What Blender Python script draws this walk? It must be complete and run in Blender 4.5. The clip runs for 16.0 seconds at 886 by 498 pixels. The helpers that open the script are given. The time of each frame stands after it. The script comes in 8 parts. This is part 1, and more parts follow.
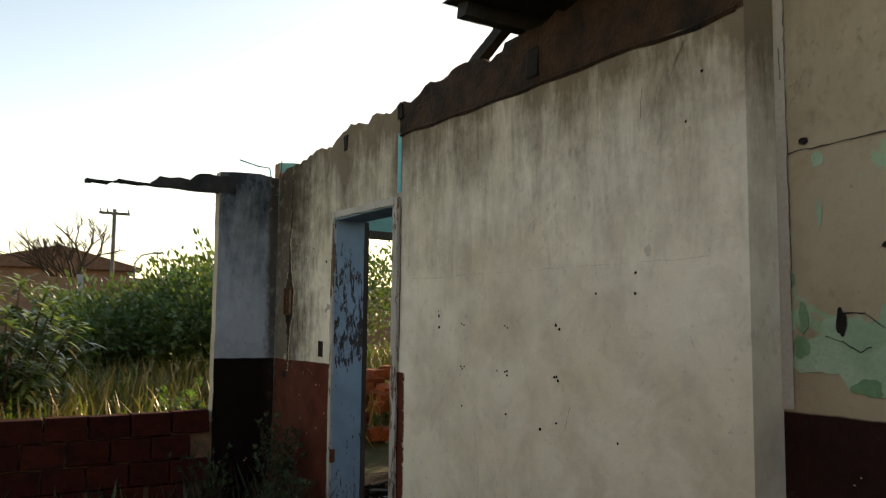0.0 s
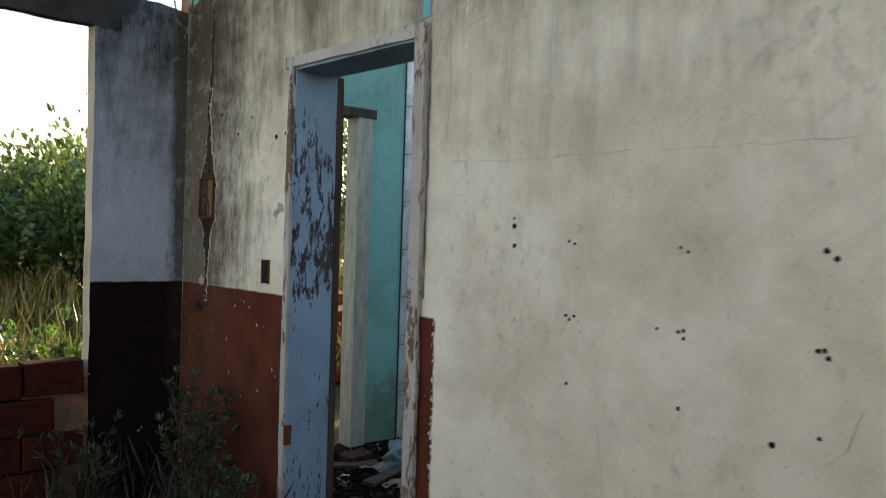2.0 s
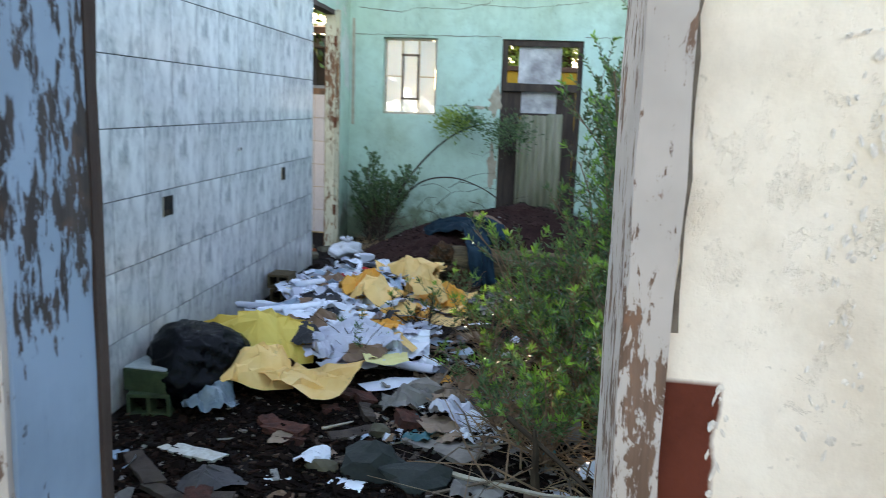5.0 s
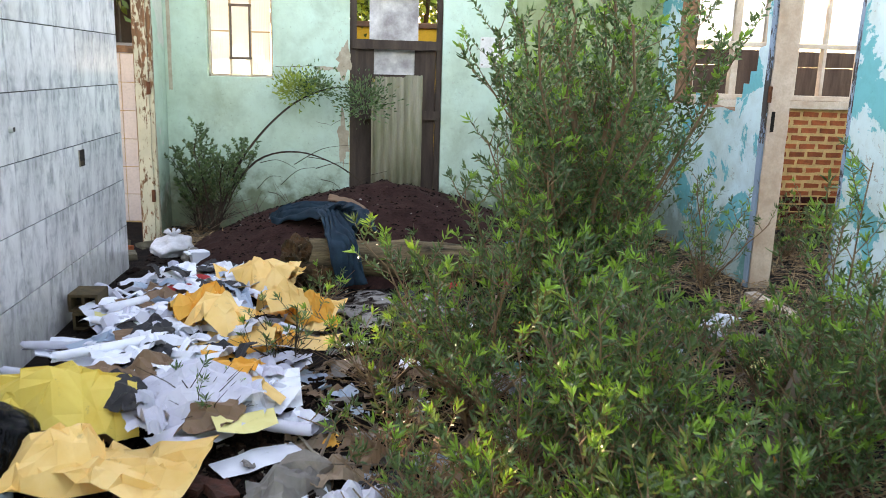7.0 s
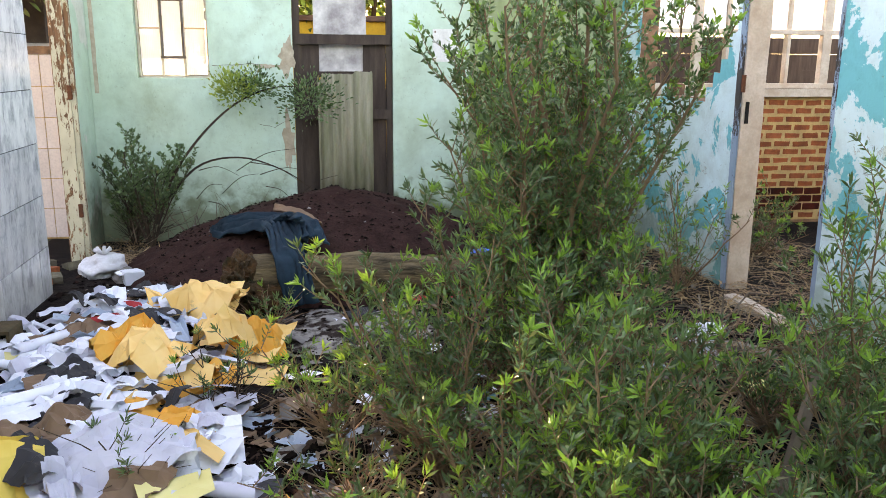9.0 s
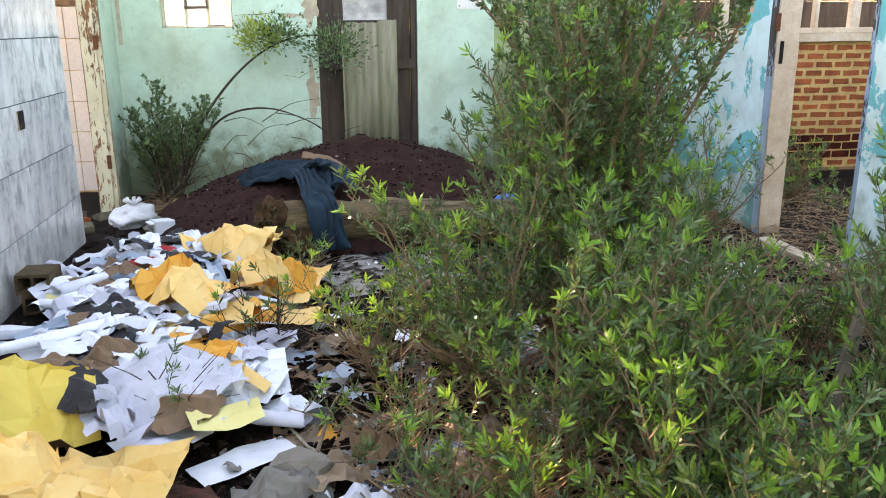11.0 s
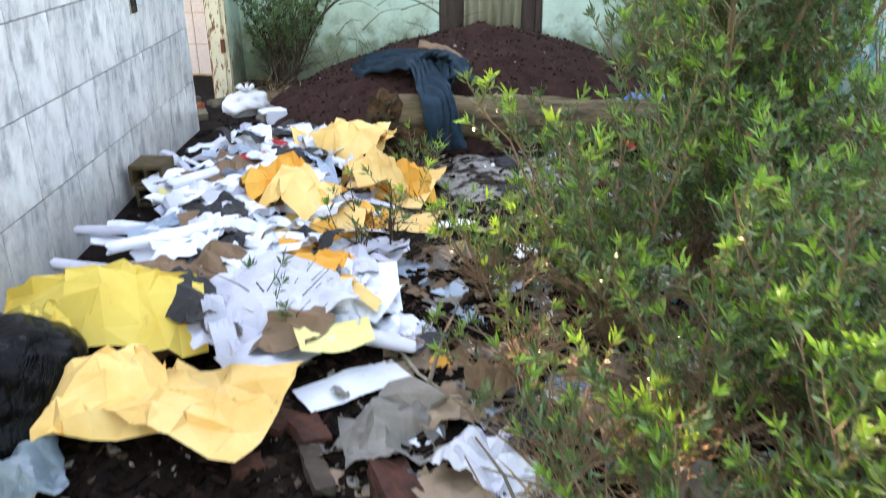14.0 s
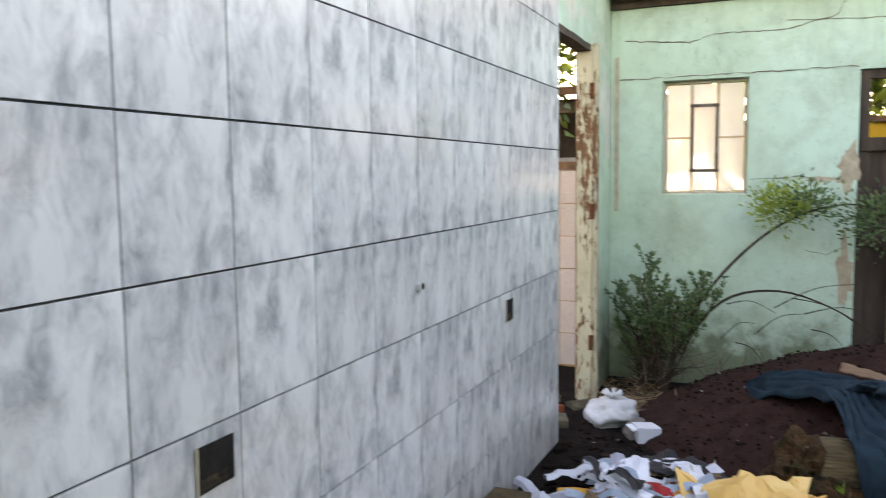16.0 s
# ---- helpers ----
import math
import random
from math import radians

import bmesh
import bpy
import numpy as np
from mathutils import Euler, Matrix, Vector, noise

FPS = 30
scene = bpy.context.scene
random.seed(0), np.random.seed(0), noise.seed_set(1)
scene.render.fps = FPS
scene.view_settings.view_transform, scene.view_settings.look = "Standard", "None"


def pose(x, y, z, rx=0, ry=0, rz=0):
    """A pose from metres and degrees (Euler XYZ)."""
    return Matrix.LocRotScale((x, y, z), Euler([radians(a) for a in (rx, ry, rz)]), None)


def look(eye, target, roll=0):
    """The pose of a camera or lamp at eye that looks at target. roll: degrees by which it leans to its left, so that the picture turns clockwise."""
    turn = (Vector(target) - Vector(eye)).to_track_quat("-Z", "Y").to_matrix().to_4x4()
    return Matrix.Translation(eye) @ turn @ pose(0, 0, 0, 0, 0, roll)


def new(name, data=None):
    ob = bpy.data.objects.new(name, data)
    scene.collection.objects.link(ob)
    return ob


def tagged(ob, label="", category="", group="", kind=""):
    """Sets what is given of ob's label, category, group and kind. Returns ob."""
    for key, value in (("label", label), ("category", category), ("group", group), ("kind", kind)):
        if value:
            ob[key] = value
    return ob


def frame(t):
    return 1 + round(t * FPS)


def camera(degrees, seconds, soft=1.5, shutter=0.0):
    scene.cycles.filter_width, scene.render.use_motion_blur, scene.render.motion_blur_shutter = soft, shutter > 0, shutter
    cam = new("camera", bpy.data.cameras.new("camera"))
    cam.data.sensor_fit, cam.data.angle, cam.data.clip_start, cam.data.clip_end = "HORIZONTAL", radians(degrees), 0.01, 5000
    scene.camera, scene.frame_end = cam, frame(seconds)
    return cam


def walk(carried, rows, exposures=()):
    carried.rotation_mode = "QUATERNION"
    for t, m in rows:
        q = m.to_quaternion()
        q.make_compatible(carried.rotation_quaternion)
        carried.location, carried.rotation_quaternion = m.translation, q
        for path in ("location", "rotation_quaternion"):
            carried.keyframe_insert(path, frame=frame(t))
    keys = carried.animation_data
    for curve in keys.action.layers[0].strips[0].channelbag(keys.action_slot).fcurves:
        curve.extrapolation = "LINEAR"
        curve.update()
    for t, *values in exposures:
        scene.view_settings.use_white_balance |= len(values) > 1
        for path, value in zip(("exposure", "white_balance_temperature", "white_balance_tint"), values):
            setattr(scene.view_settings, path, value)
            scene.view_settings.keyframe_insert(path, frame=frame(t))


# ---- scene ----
cam = camera(57.8, 16.0, soft=0.75, shutter=0.4)
PATH = [
    (0, (-0.102, 2.747, 1.397), (0.981, 4.418, 1.577), 0.6),
    (0.5, (0.049, 3.188, 1.376), (1.217, 4.808, 1.499), 1.2),
    (1, (0.194, 3.684, 1.403), (1.468, 5.222, 1.5), 1.5),
    (1.5, (0.348, 4.266, 1.389), (1.686, 5.752, 1.456), 1.9),
    (2, (0.417, 4.778, 1.399), (1.762, 6.258, 1.359), 1.8),
    (2.5, (0.424, 5.211, 1.448), (1.877, 6.577, 1.291), 1.9),
    (3, (0.51, 5.71, 1.411), (2.124, 6.884, 1.282), 3.0),
    (3.5, (0.597, 6.095, 1.414), (2.347, 7.052, 1.263), 2.9),
    (4, (0.794, 6.505, 1.344), (2.666, 7.186, 1.166), 2.8),
    (4.5, (1.096, 6.912, 1.373), (3.024, 7.389, 1.143), 2.2),
    (5, (1.318, 7.202, 1.433), (3.278, 7.384, 1.08), 2.0),
    (7.5, (2.675, 7.478, 1.437), (4.609, 7.209, 1.005), 0.9),
    (8, (2.838, 7.434, 1.431), (4.766, 7.129, 0.994), 0.0),
    (8.5, (2.883, 7.423, 1.457), (4.805, 7.085, 1.018), 0.3),
    (11, (2.881, 7.535, 1.325), (4.784, 7.227, 0.79), -0.4),
    (11.5, (2.839, 7.545, 1.323), (4.689, 7.431, 0.572), -0.1),
    (12, (2.83, 7.535, 1.334), (4.635, 7.499, 0.473), 0.2),
    (12.5, (2.848, 7.513, 1.368), (4.647, 7.498, 0.493), 0.4),
    (13, (2.898, 7.491, 1.349), (4.693, 7.475, 0.467), -0.1),
    (13.5, (2.956, 7.505, 1.374), (4.753, 7.471, 0.496), 0.1),
    (14, (3.174, 7.564, 1.34), (5.006, 7.528, 0.539), -0.4),
    (14.5, (3.441, 7.68, 1.391), (5.371, 7.659, 0.866), -0.0),
    (15, (3.818, 7.837, 1.457), (5.78, 8.128, 1.198), -0.7),
    (15.5, (3.951, 7.852, 1.477), (5.861, 8.408, 1.267), -1.3),
    (16, (3.965, 7.919, 1.48), (5.802, 8.687, 1.295), -0.7),
]
walk(cam, [(t, look(eye, target, roll)) for t, eye, target, roll in PATH],
     [(0, 0.95, 8900, 15), (0.5, 1.35, 8600, 16), (1.5, 1.25, 7700, 16), (2, 1.6, 7800, 17), (2.5, 2.08, 7700, 20), (3.5, 2.9, 7300, 21), (4, 2.66, 7200, 20), (5, 2.72, 7500, 19), (7.5, 3.34, 9800, 29), (8.5, 3.32, 9800, 30), (11, 3.5, 9700, 26), (12.5, 3.83, 9400, 23), (13.5, 3.92, 9400, 24), (14.2, 3.8, 9400, 25), (14.6, 3.6, 9500, 27), (15, 3.35, 10000, 30), (16, 2.95, 10000, 29)])
# ---------------------------------------------------------------- world and light
SUN_DIR = Vector((0.88, 0.47, 0.0)).normalized()
SUN_ELEV = radians(17)
world = bpy.data.worlds.new("world")
scene.world = world
world.use_nodes = True
wn = world.node_tree.nodes
wl = world.node_tree.links
sky = wn.new("ShaderNodeTexSky")
sky.sky_type = "NISHITA"
sky.sun_disc = False
sky.sun_elevation = SUN_ELEV
sky.sun_rotation = math.atan2(SUN_DIR.x, SUN_DIR.y)
sky.dust_density = 0.6
wl.new(sky.outputs[0], wn["Background"].inputs[0])
wn["Background"].inputs[1].default_value = 0.15
sun_data = bpy.data.lights.new("sun", "SUN")
sun_data.energy = 3.0
sun_data.angle = radians(0.6)
sun_data.color = (1.0, 0.86, 0.66)
sun = new("sun", sun_data)
sd = Vector((SUN_DIR.x * math.cos(SUN_ELEV), SUN_DIR.y * math.cos(SUN_ELEV), math.sin(SUN_ELEV)))
sun.matrix_world = look(sd * 50, (0, 0, 0))

# ---------------------------------------------------------------- mesh helpers
rng = random.Random(7)


def part(name, bm, material, parent=None, label="", smooth=False):
    me = bpy.data.meshes.new(name)
    bm.to_mesh(me)
    bm.free()
    mats = material if isinstance(material, (list, tuple)) else [material]
    for m in mats:
        me.materials.append(m)
    if smooth:
        for p in me.polygons:
            p.use_smooth = True
    ob = new(name, me)
    if parent is not None:
        ob.parent = parent
    if label:
        ob["label"] = label
    return ob


def empty(name, at=(0, 0, 0)):
    ob = new(name)
    ob.location = at
    ob.empty_display_size = 0.1
    return ob


def add_box(bm, lo, hi, m=None, mat=0):
    vs = [bm.verts.new(Vector((x, y, z))) for z in (lo[2], hi[2]) for y in (lo[1], hi[1]) for x in (lo[0], hi[0])]
    if m is not None:
        for v in vs:
            v.co = m @ v.co
    for f in ((0, 2, 3, 1), (4, 5, 7, 6), (0, 1, 5, 4), (2, 6, 7, 3), (0, 4, 6, 2), (1, 3, 7, 5)):
        fc = bm.faces.new([vs[i] for i in f])
        fc.material_index = mat
    return vs


def box_bm(lo, hi, bevel=0.0, m=None, jitter=0.0, seg=1):
    bm = bmesh.new()
    add_box(bm, lo, hi)
    if bevel:
        bmesh.ops.bevel(bm, geom=bm.edges[:], offset=bevel, segments=seg, affect="EDGES")
    if jitter:
        for v in bm.verts:
            v.co += Vector((rng.uniform(-1, 1), rng.uniform(-1, 1), rng.uniform(-1, 1))) * jitter
    if m is not None:
        bm.transform(m)
    return bm


def plank_bm(lo, hi, axis=0, cuts=10, rough=0.006, ends=0.02, m=None):
    """A rough board: cut along its length, its edges uneven."""
    bm = bmesh.new()
    add_box(bm, lo, hi)
    long_edges = [e for e in bm.edges if abs((e.verts[0].co - e.verts[1].co)[axis]) > 1e-6]
    bmesh.ops.subdivide_edges(bm, edges=long_edges, cuts=cuts, use_grid_fill=True)
    for v in bm.verts:
        for k in range(3):
            s = ends if (k == axis and (abs(v.co[k] - lo[k]) < 1e-5 or abs(v.co[k] - hi[k]) < 1e-5)) else rough
            if k != axis or s == ends:
                v.co[k] += rng.uniform(-s, s)
    if m is not None:
        bm.transform(m)
    return bm


def cells_wall(name, axis, a0, a1, us, vs, solid, wobble=None, mat_of=None, mats=None, kind="structure", label=""):
    """A wall of cells: us along its run, vs up; only outer faces are made. axis: the way of its thickness, from a0 to a1."""
    bm = bmesh.new()
    cache = {}

    def vert(i, j, k):
        key = (i, j, k)
        if key not in cache:
            u, v, a = us[i], vs[j], (a0, a1)[k]
            du, dv, da = wobble(u, v, k) if wobble else (0, 0, 0)
            co = (a + da, u + du, v + dv) if axis == "x" else (u + du, a + da, v + dv)
            cache[key] = bm.verts.new(co)
        return cache[key]

    nu, nv = len(us) - 1, len(vs) - 1
    full = {}
    for i in range(nu):
        for j in range(nv):
            full[i, j] = solid((us[i] + us[i + 1]) / 2, (vs[j] + vs[j + 1]) / 2)
    for (i, j), on in full.items():
        if not on:
            continue
        quads = [((i, j, 0), (i, j + 1, 0), (i + 1, j + 1, 0), (i + 1, j, 0)), ((i, j, 1), (i + 1, j, 1), (i + 1, j + 1, 1), (i, j + 1, 1))]
        rim = []
        if not full.get((i - 1, j)):
            rim.append(((i, j, 0), (i, j, 1), (i, j + 1, 1), (i, j + 1, 0)))
        if not full.get((i + 1, j)):
            rim.append(((i + 1, j, 0), (i + 1, j + 1, 0), (i + 1, j + 1, 1), (i + 1, j, 1)))
        if not full.get((i, j - 1)):
            rim.append(((i, j, 0), (i + 1, j, 0), (i + 1, j, 1), (i, j, 1)))
        if not full.get((i, j + 1)):
            rim.append(((i, j + 1, 0), (i, j + 1, 1), (i + 1, j + 1, 1), (i + 1, j + 1, 0)))
        for n, q in enumerate(quads + rim):
            f = bm.faces.new([vert(*p) for p in q])
            if mat_of:
                f.material_index = mat_of((us[i] + us[i + 1]) / 2, (vs[j] + vs[j + 1]) / 2, n if n < 2 else 2)
    bmesh.ops.recalc_face_normals(bm, faces=bm.faces[:])
    ob = part(name, bm, mats)
    return tagged(ob, label=label, kind=kind)


def span(*marks, step=0.1):
    """Marks joined by steps of about that length."""
    out = []
    for a, b in zip(marks, marks[1:]):
        n = max(1, round((b - a) / step))
        out += [a + (b - a) * k / n for k in range(n)]
    return out + [marks[-1]]


def tube_bm(points, radii, sides=7, bm=None, cap=True, bump=0.0):
    bm = bm or bmesh.new()
    rings = []
    n = len(points)
    ref = Vector((0.31, 0.17, 0.93))
    for i, (p, r) in enumerate(zip(points, radii)):
        d = (Vector(points[min(i + 1, n - 1)]) - Vector(points[max(i - 1, 0)])).normalized()
        a = d.cross(ref)
        a = a.normalized() if a.length > 1e-4 else Vector((1, 0, 0))
        b = d.cross(a)
        ring = []
        for k in range(sides):
            w = 2 * math.pi * k / sides
            rr = r * (1 + (rng.uniform(-bump, bump) if bump else 0))
            ring.append(bm.verts.new(Vector(p) + (a * math.cos(w) + b * math.sin(w)) * rr))
        rings.append(ring)
    for r0, r1 in zip(rings, rings[1:]):
        for k in range(sides):
            bm.faces.new((r0[k], r0[(k + 1) % sides], r1[(k + 1) % sides], r1[k]))
    if cap:
        bm.faces.new(rings[0][::-1])
        bm.faces.new(rings[-1])
    return bm


def bowed(points, k=5):
    """The points joined by a smooth curve, k steps between each two."""
    out = []
    for i in range(len(points) - 1):
        p0, p1, p2, p3 = (Vector(points[max(0, min(len(points) - 1, i + o))]) for o in (-1, 0, 1, 2))
        for q in range(k):
            t = q / k
            out.append(0.5 * (2 * p1 + (p2 - p0) * t + (2 * p0 - 5 * p1 + 4 * p2 - p3) * t * t + (3 * p1 - p0 - 3 * p2 + p3) * t ** 3))
    return out + [Vector(points[-1])]


def taper(a, b, n):
    return [a + (b - a) * i / (n - 1) for i in range(n)]


# ---------------------------------------------------------------- materials
class Mat:
    """A node material with a few short ways to build colour."""

    def __init__(self, name, rough=0.8, metal=0.0, spec=0.5):
        self.m = bpy.data.materials.new(name)
        self.m.use_nodes = True
        self.n, self.l = self.m.node_tree.nodes, self.m.node_tree.links
        self.p = self.n["Principled BSDF"]
        self.p.inputs["Roughness"].default_value = rough
        self.p.inputs["Metallic"].default_value = metal
        self.p.inputs["Specular IOR Level"].default_value = spec
        self.geo = self.n.new("ShaderNodeNewGeometry")
        self.tc = self.n.new("ShaderNodeTexCoord")
        self.info = self.n.new("ShaderNodeObjectInfo")
        self.pos = self.geo.outputs["Position"]
        self.obj = self.tc.outputs["Object"]

    def put(self, socket, value):
        if isinstance(value, bpy.types.NodeSocket):
            self.l.new(value, socket)
        elif isinstance(value, (tuple, list)) and len(value) == 3 and socket.type == "RGBA":
            socket.default_value = (*value, 1)
        else:
            socket.default_value = value

    def mapped(self, vec, scale=(1, 1, 1), shift=None):
        mp = self.n.new("ShaderNodeMapping")
        self.l.new(vec, mp.inputs[0])
        mp.inputs["Scale"].default_value = scale
        if shift is not None:
            self.put(mp.inputs["Location"], shift)
        return mp.outputs[0]

    def noise(self, scale, detail=4, rough=0.55, vec=None, distort=0.0, stretch=(1, 1, 1)):
        t = self.n.new("ShaderNodeTexNoise")
        v = vec or self.pos
        if stretch != (1, 1, 1):
            v = self.mapped(v, stretch)
        self.l.new(v, t.inputs["Vector"])
        t.inputs["Scale"].default_value = scale
        t.inputs["Detail"].default_value = detail
        t.inputs["Roughness"].default_value = rough
        t.inputs["Distortion"].default_value = distort
        return t.outputs[0]

    def voronoi(self, scale, feature="F1", vec=None, out="Distance", rand=1.0):
        t = self.n.new("ShaderNodeTexVoronoi")
        t.feature = feature
        self.l.new(vec or self.pos, t.inputs["Vector"])
        t.inputs["Scale"].default_value = scale
        t.inputs["Randomness"].default_value = rand
        return t.outputs[out]

    def ramp(self, fac, *stops):
        r = self.n.new("ShaderNodeValToRGB")
        self.put(r.inputs[0], fac)
        el = r.color_ramp.elements
        while len(el) < len(stops):
            el.new(0.5)
        for e, (at, c) in zip(el, stops):
            e.position = at
            e.color = (*c, 1) if isinstance(c, (tuple, list)) else (c, c, c, 1)
        return r.outputs[0]

    def mix(self, fac, a, b, mode="MIX"):
        x = self.n.new("ShaderNodeMix")
        x.data_type, x.blend_type = "RGBA", mode
        self.put(x.inputs["Factor"], fac)
        self.put(x.inputs["A"] if False else x.inputs[6], a)
        self.put(x.inputs[7], b)
        return x.outputs[2]

    def math(self, op, a, b=0.0, clamp=False):
        x = self.n.new("ShaderNodeMath")
        x.operation, x.use_clamp = op, clamp
        self.put(x.inputs[0], a)
        self.put(x.inputs[1], b)
        return x.outputs[0]

    def axis(self, k, vec=None):
        s = self.n.new("ShaderNodeSeparateXYZ")
        self.l.new(vec or self.pos, s.inputs[0])
        return s.outputs[k]

    def below(self, k, level, wob=0.0, scale=6.0, vec=None, soft=0.01):
        """1 where the coordinate k lies below the level, with an uneven edge."""
        v = self.axis(k, vec)
        if wob:
            v = self.math("ADD", v, self.math("MULTIPLY", self.math("SUBTRACT", self.noise(scale, 5), 0.5), wob))
        mr = self.n.new("ShaderNodeMapRange")
        self.put(mr.inputs[0], v)
        mr.inputs[1].default_value, mr.inputs[2].default_value = level - soft, level + soft
        mr.inputs[3].default_value, mr.inputs[4].default_value = 1, 0
        return mr.outputs[0]

    def colour(self, c):
        self.put(self.p.inputs["Base Color"], c)
        return self

    def bump(self, height, strength=0.3, dist=0.01):
        b = self.n.new("ShaderNodeBump")
        b.inputs["Strength"].default_value = strength
        b.inputs["Distance"].default_value = dist
        self.put(b.inputs["Height"], height)
        self.l.new(b.outputs[0], self.p.inputs["Normal"])
        return self


def plaster(name, base, dark, dado=None, dado_where=None, stain_from=2.1, peel=None, mold=0.5, base_moss=0.0, peel_at=0.60, flake=0.40, damp=None, top=0.42):
    """Old painted plaster: mottled paint, run-down stains below the top, hairline cracks, flaked spots."""
    M = Mat(name, 0.9, spec=0.1)
    big = M.noise(1.1, 5, 0.6)
    mid = M.noise(5.5, 6, 0.65)
    fine = M.noise(60, 3, 0.6)
    c = M.mix(M.ramp(big, (0.35, 0.0), (0.7, 1.0)), base, tuple(v * f for v, f in zip(base, (0.86, 0.82, 0.74))))
    c = M.mix(M.math("MULTIPLY", M.ramp(mid, (0.52, 0.0), (0.75, 1.0)), 0.35), c, tuple(v * 0.66 for v in base))
    if peel:
        pm = M.ramp(M.noise(1.7, 7, 0.68, distort=0.4), (peel_at, 0.0), (peel_at + 0.012, 1.0))
        c = M.mix(pm, c, peel)
    if dado:
        mask = dado_where(M)
        dd = M.mix(M.ramp(mid, (0.4, 0.0), (0.7, 1.0)), dado, tuple(v * 0.62 for v in dado))
        chips = M.ramp(M.noise(11, 4, 0.7), (0.69, 0.0), (0.70, 1.0))
        dd = M.mix(chips, dd, (0.42, 0.33, 0.25))
        c = M.mix(mask, c, dd)
    if mold:
        streak = M.noise(1.0, 9, 0.72, stretch=(8, 8, 1.3), distort=0.35)
        patch = M.noise(2.1, 8, 0.72)
        streak = M.math("ADD", M.math("MULTIPLY", streak, 0.5), M.math("MULTIPLY", patch, 0.5))
        high = M.n.new("ShaderNodeMapRange")
        M.put(high.inputs[0], M.axis(2))
        high.inputs[1].default_value, high.inputs[2].default_value = stain_from - 0.9, stain_from + 0.55
        run = M.math("ADD", streak, M.math("MULTIPLY", high.outputs[0], top))
        run = M.ramp(run, (0.60, 0.0), (0.74, 0.32), (0.96, 1.0))
        c = M.mix(M.math("MULTIPLY", run, mold), c, dark)
    if base_moss:
        low = M.below(2, 0.34, 0.8, 9, soft=0.12)
        c = M.mix(M.math("MULTIPLY", low, base_moss), c, M.mix(M.noise(14, 6, 0.7), (0.05, 0.065, 0.03), (0.22, 0.25, 0.13)))
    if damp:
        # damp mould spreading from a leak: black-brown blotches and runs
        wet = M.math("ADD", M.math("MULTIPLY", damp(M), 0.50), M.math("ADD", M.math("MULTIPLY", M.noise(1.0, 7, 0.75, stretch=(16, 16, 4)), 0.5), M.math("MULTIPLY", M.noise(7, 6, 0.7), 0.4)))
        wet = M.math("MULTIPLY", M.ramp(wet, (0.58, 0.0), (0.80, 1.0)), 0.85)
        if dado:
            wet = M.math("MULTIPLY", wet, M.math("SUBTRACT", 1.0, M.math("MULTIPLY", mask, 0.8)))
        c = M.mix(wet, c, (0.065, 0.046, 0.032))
    # grey grime in soft patches, scuffs and specks: all of them thin the paint's colour
    grime = M.ramp(M.noise(1.9, 7, 0.66), (0.48, 0.0), (0.76, 1.0))
    c = M.mix(M.math("MULTIPLY", grime, 0.6), c, (0.54, 0.48, 0.41), "MULTIPLY")
    blot = M.ramp(M.noise(3.4, 8, 0.7, distort=0.6), (0.50, 0.0), (0.62, 0.6), (0.78, 1.0))
    c = M.mix(M.math("MULTIPLY", blot, 0.32), c, (0.60, 0.53, 0.44), "MULTIPLY")
    scuff = M.math("MULTIPLY", M.ramp(M.noise(24, 6, 0.75, stretch=(1, 1, 0.7)), (0.55, 0.0), (0.70, 1.0)), M.ramp(M.noise(1.6, 4), (0.44, 0.0), (0.62, 1.0)))
    c = M.mix(M.math("MULTIPLY", scuff, 0.42), c, (0.52, 0.49, 0.45), "MULTIPLY")
    h = M.math("ADD", M.math("MULTIPLY", fine, 0.10), M.math("SUBTRACT", mid, M.math("MULTIPLY", scuff, 0.7)))
    speck = M.ramp(M.noise(38, 4, 0.7), (0.63, 0.0), (0.72, 1.0))
    c = M.mix(M.math("MULTIPLY", speck, 0.5), c, (0.45, 0.42, 0.38), "MULTIPLY")
    # paint lifting in small crisp flakes, a dark lip round each
    fl = M.noise(13, 9, 0.74, distort=0.5)
    gate = M.math("MULTIPLY", M.math("SUBTRACT", M.noise(1.3, 3, 0.5), 0.5), 0.34)
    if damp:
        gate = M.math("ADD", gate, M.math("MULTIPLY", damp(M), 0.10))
    lift = M.math("ADD", fl, gate)
    inside = M.ramp(lift, (0.655, 0.0), (0.660, 1.0))
    lip = M.ramp(lift, (0.640, 0.0), (0.654, 1.0), (0.662, 1.0), (0.672, 0.0))
    keep = M.math("SUBTRACT", 1.0, M.math("MULTIPLY", mask, 0.85)) if dado else 1.0
    inside, lip = M.math("MULTIPLY", inside, keep), M.math("MULTIPLY", lip, keep)
    c = M.mix(M.math("MULTIPLY", inside, flake), c, M.mix(0.5, c, (0.50, 0.45, 0.37)))
    c = M.mix(M.math("MULTIPLY", lip, flake), c, (0.42, 0.36, 0.29), "MULTIPLY")
    M.colour(c)
    h = M.math("SUBTRACT", h, M.math("MULTIPLY", inside, 0.35))
    M.bump(h, 0.5, 0.014)
    return M


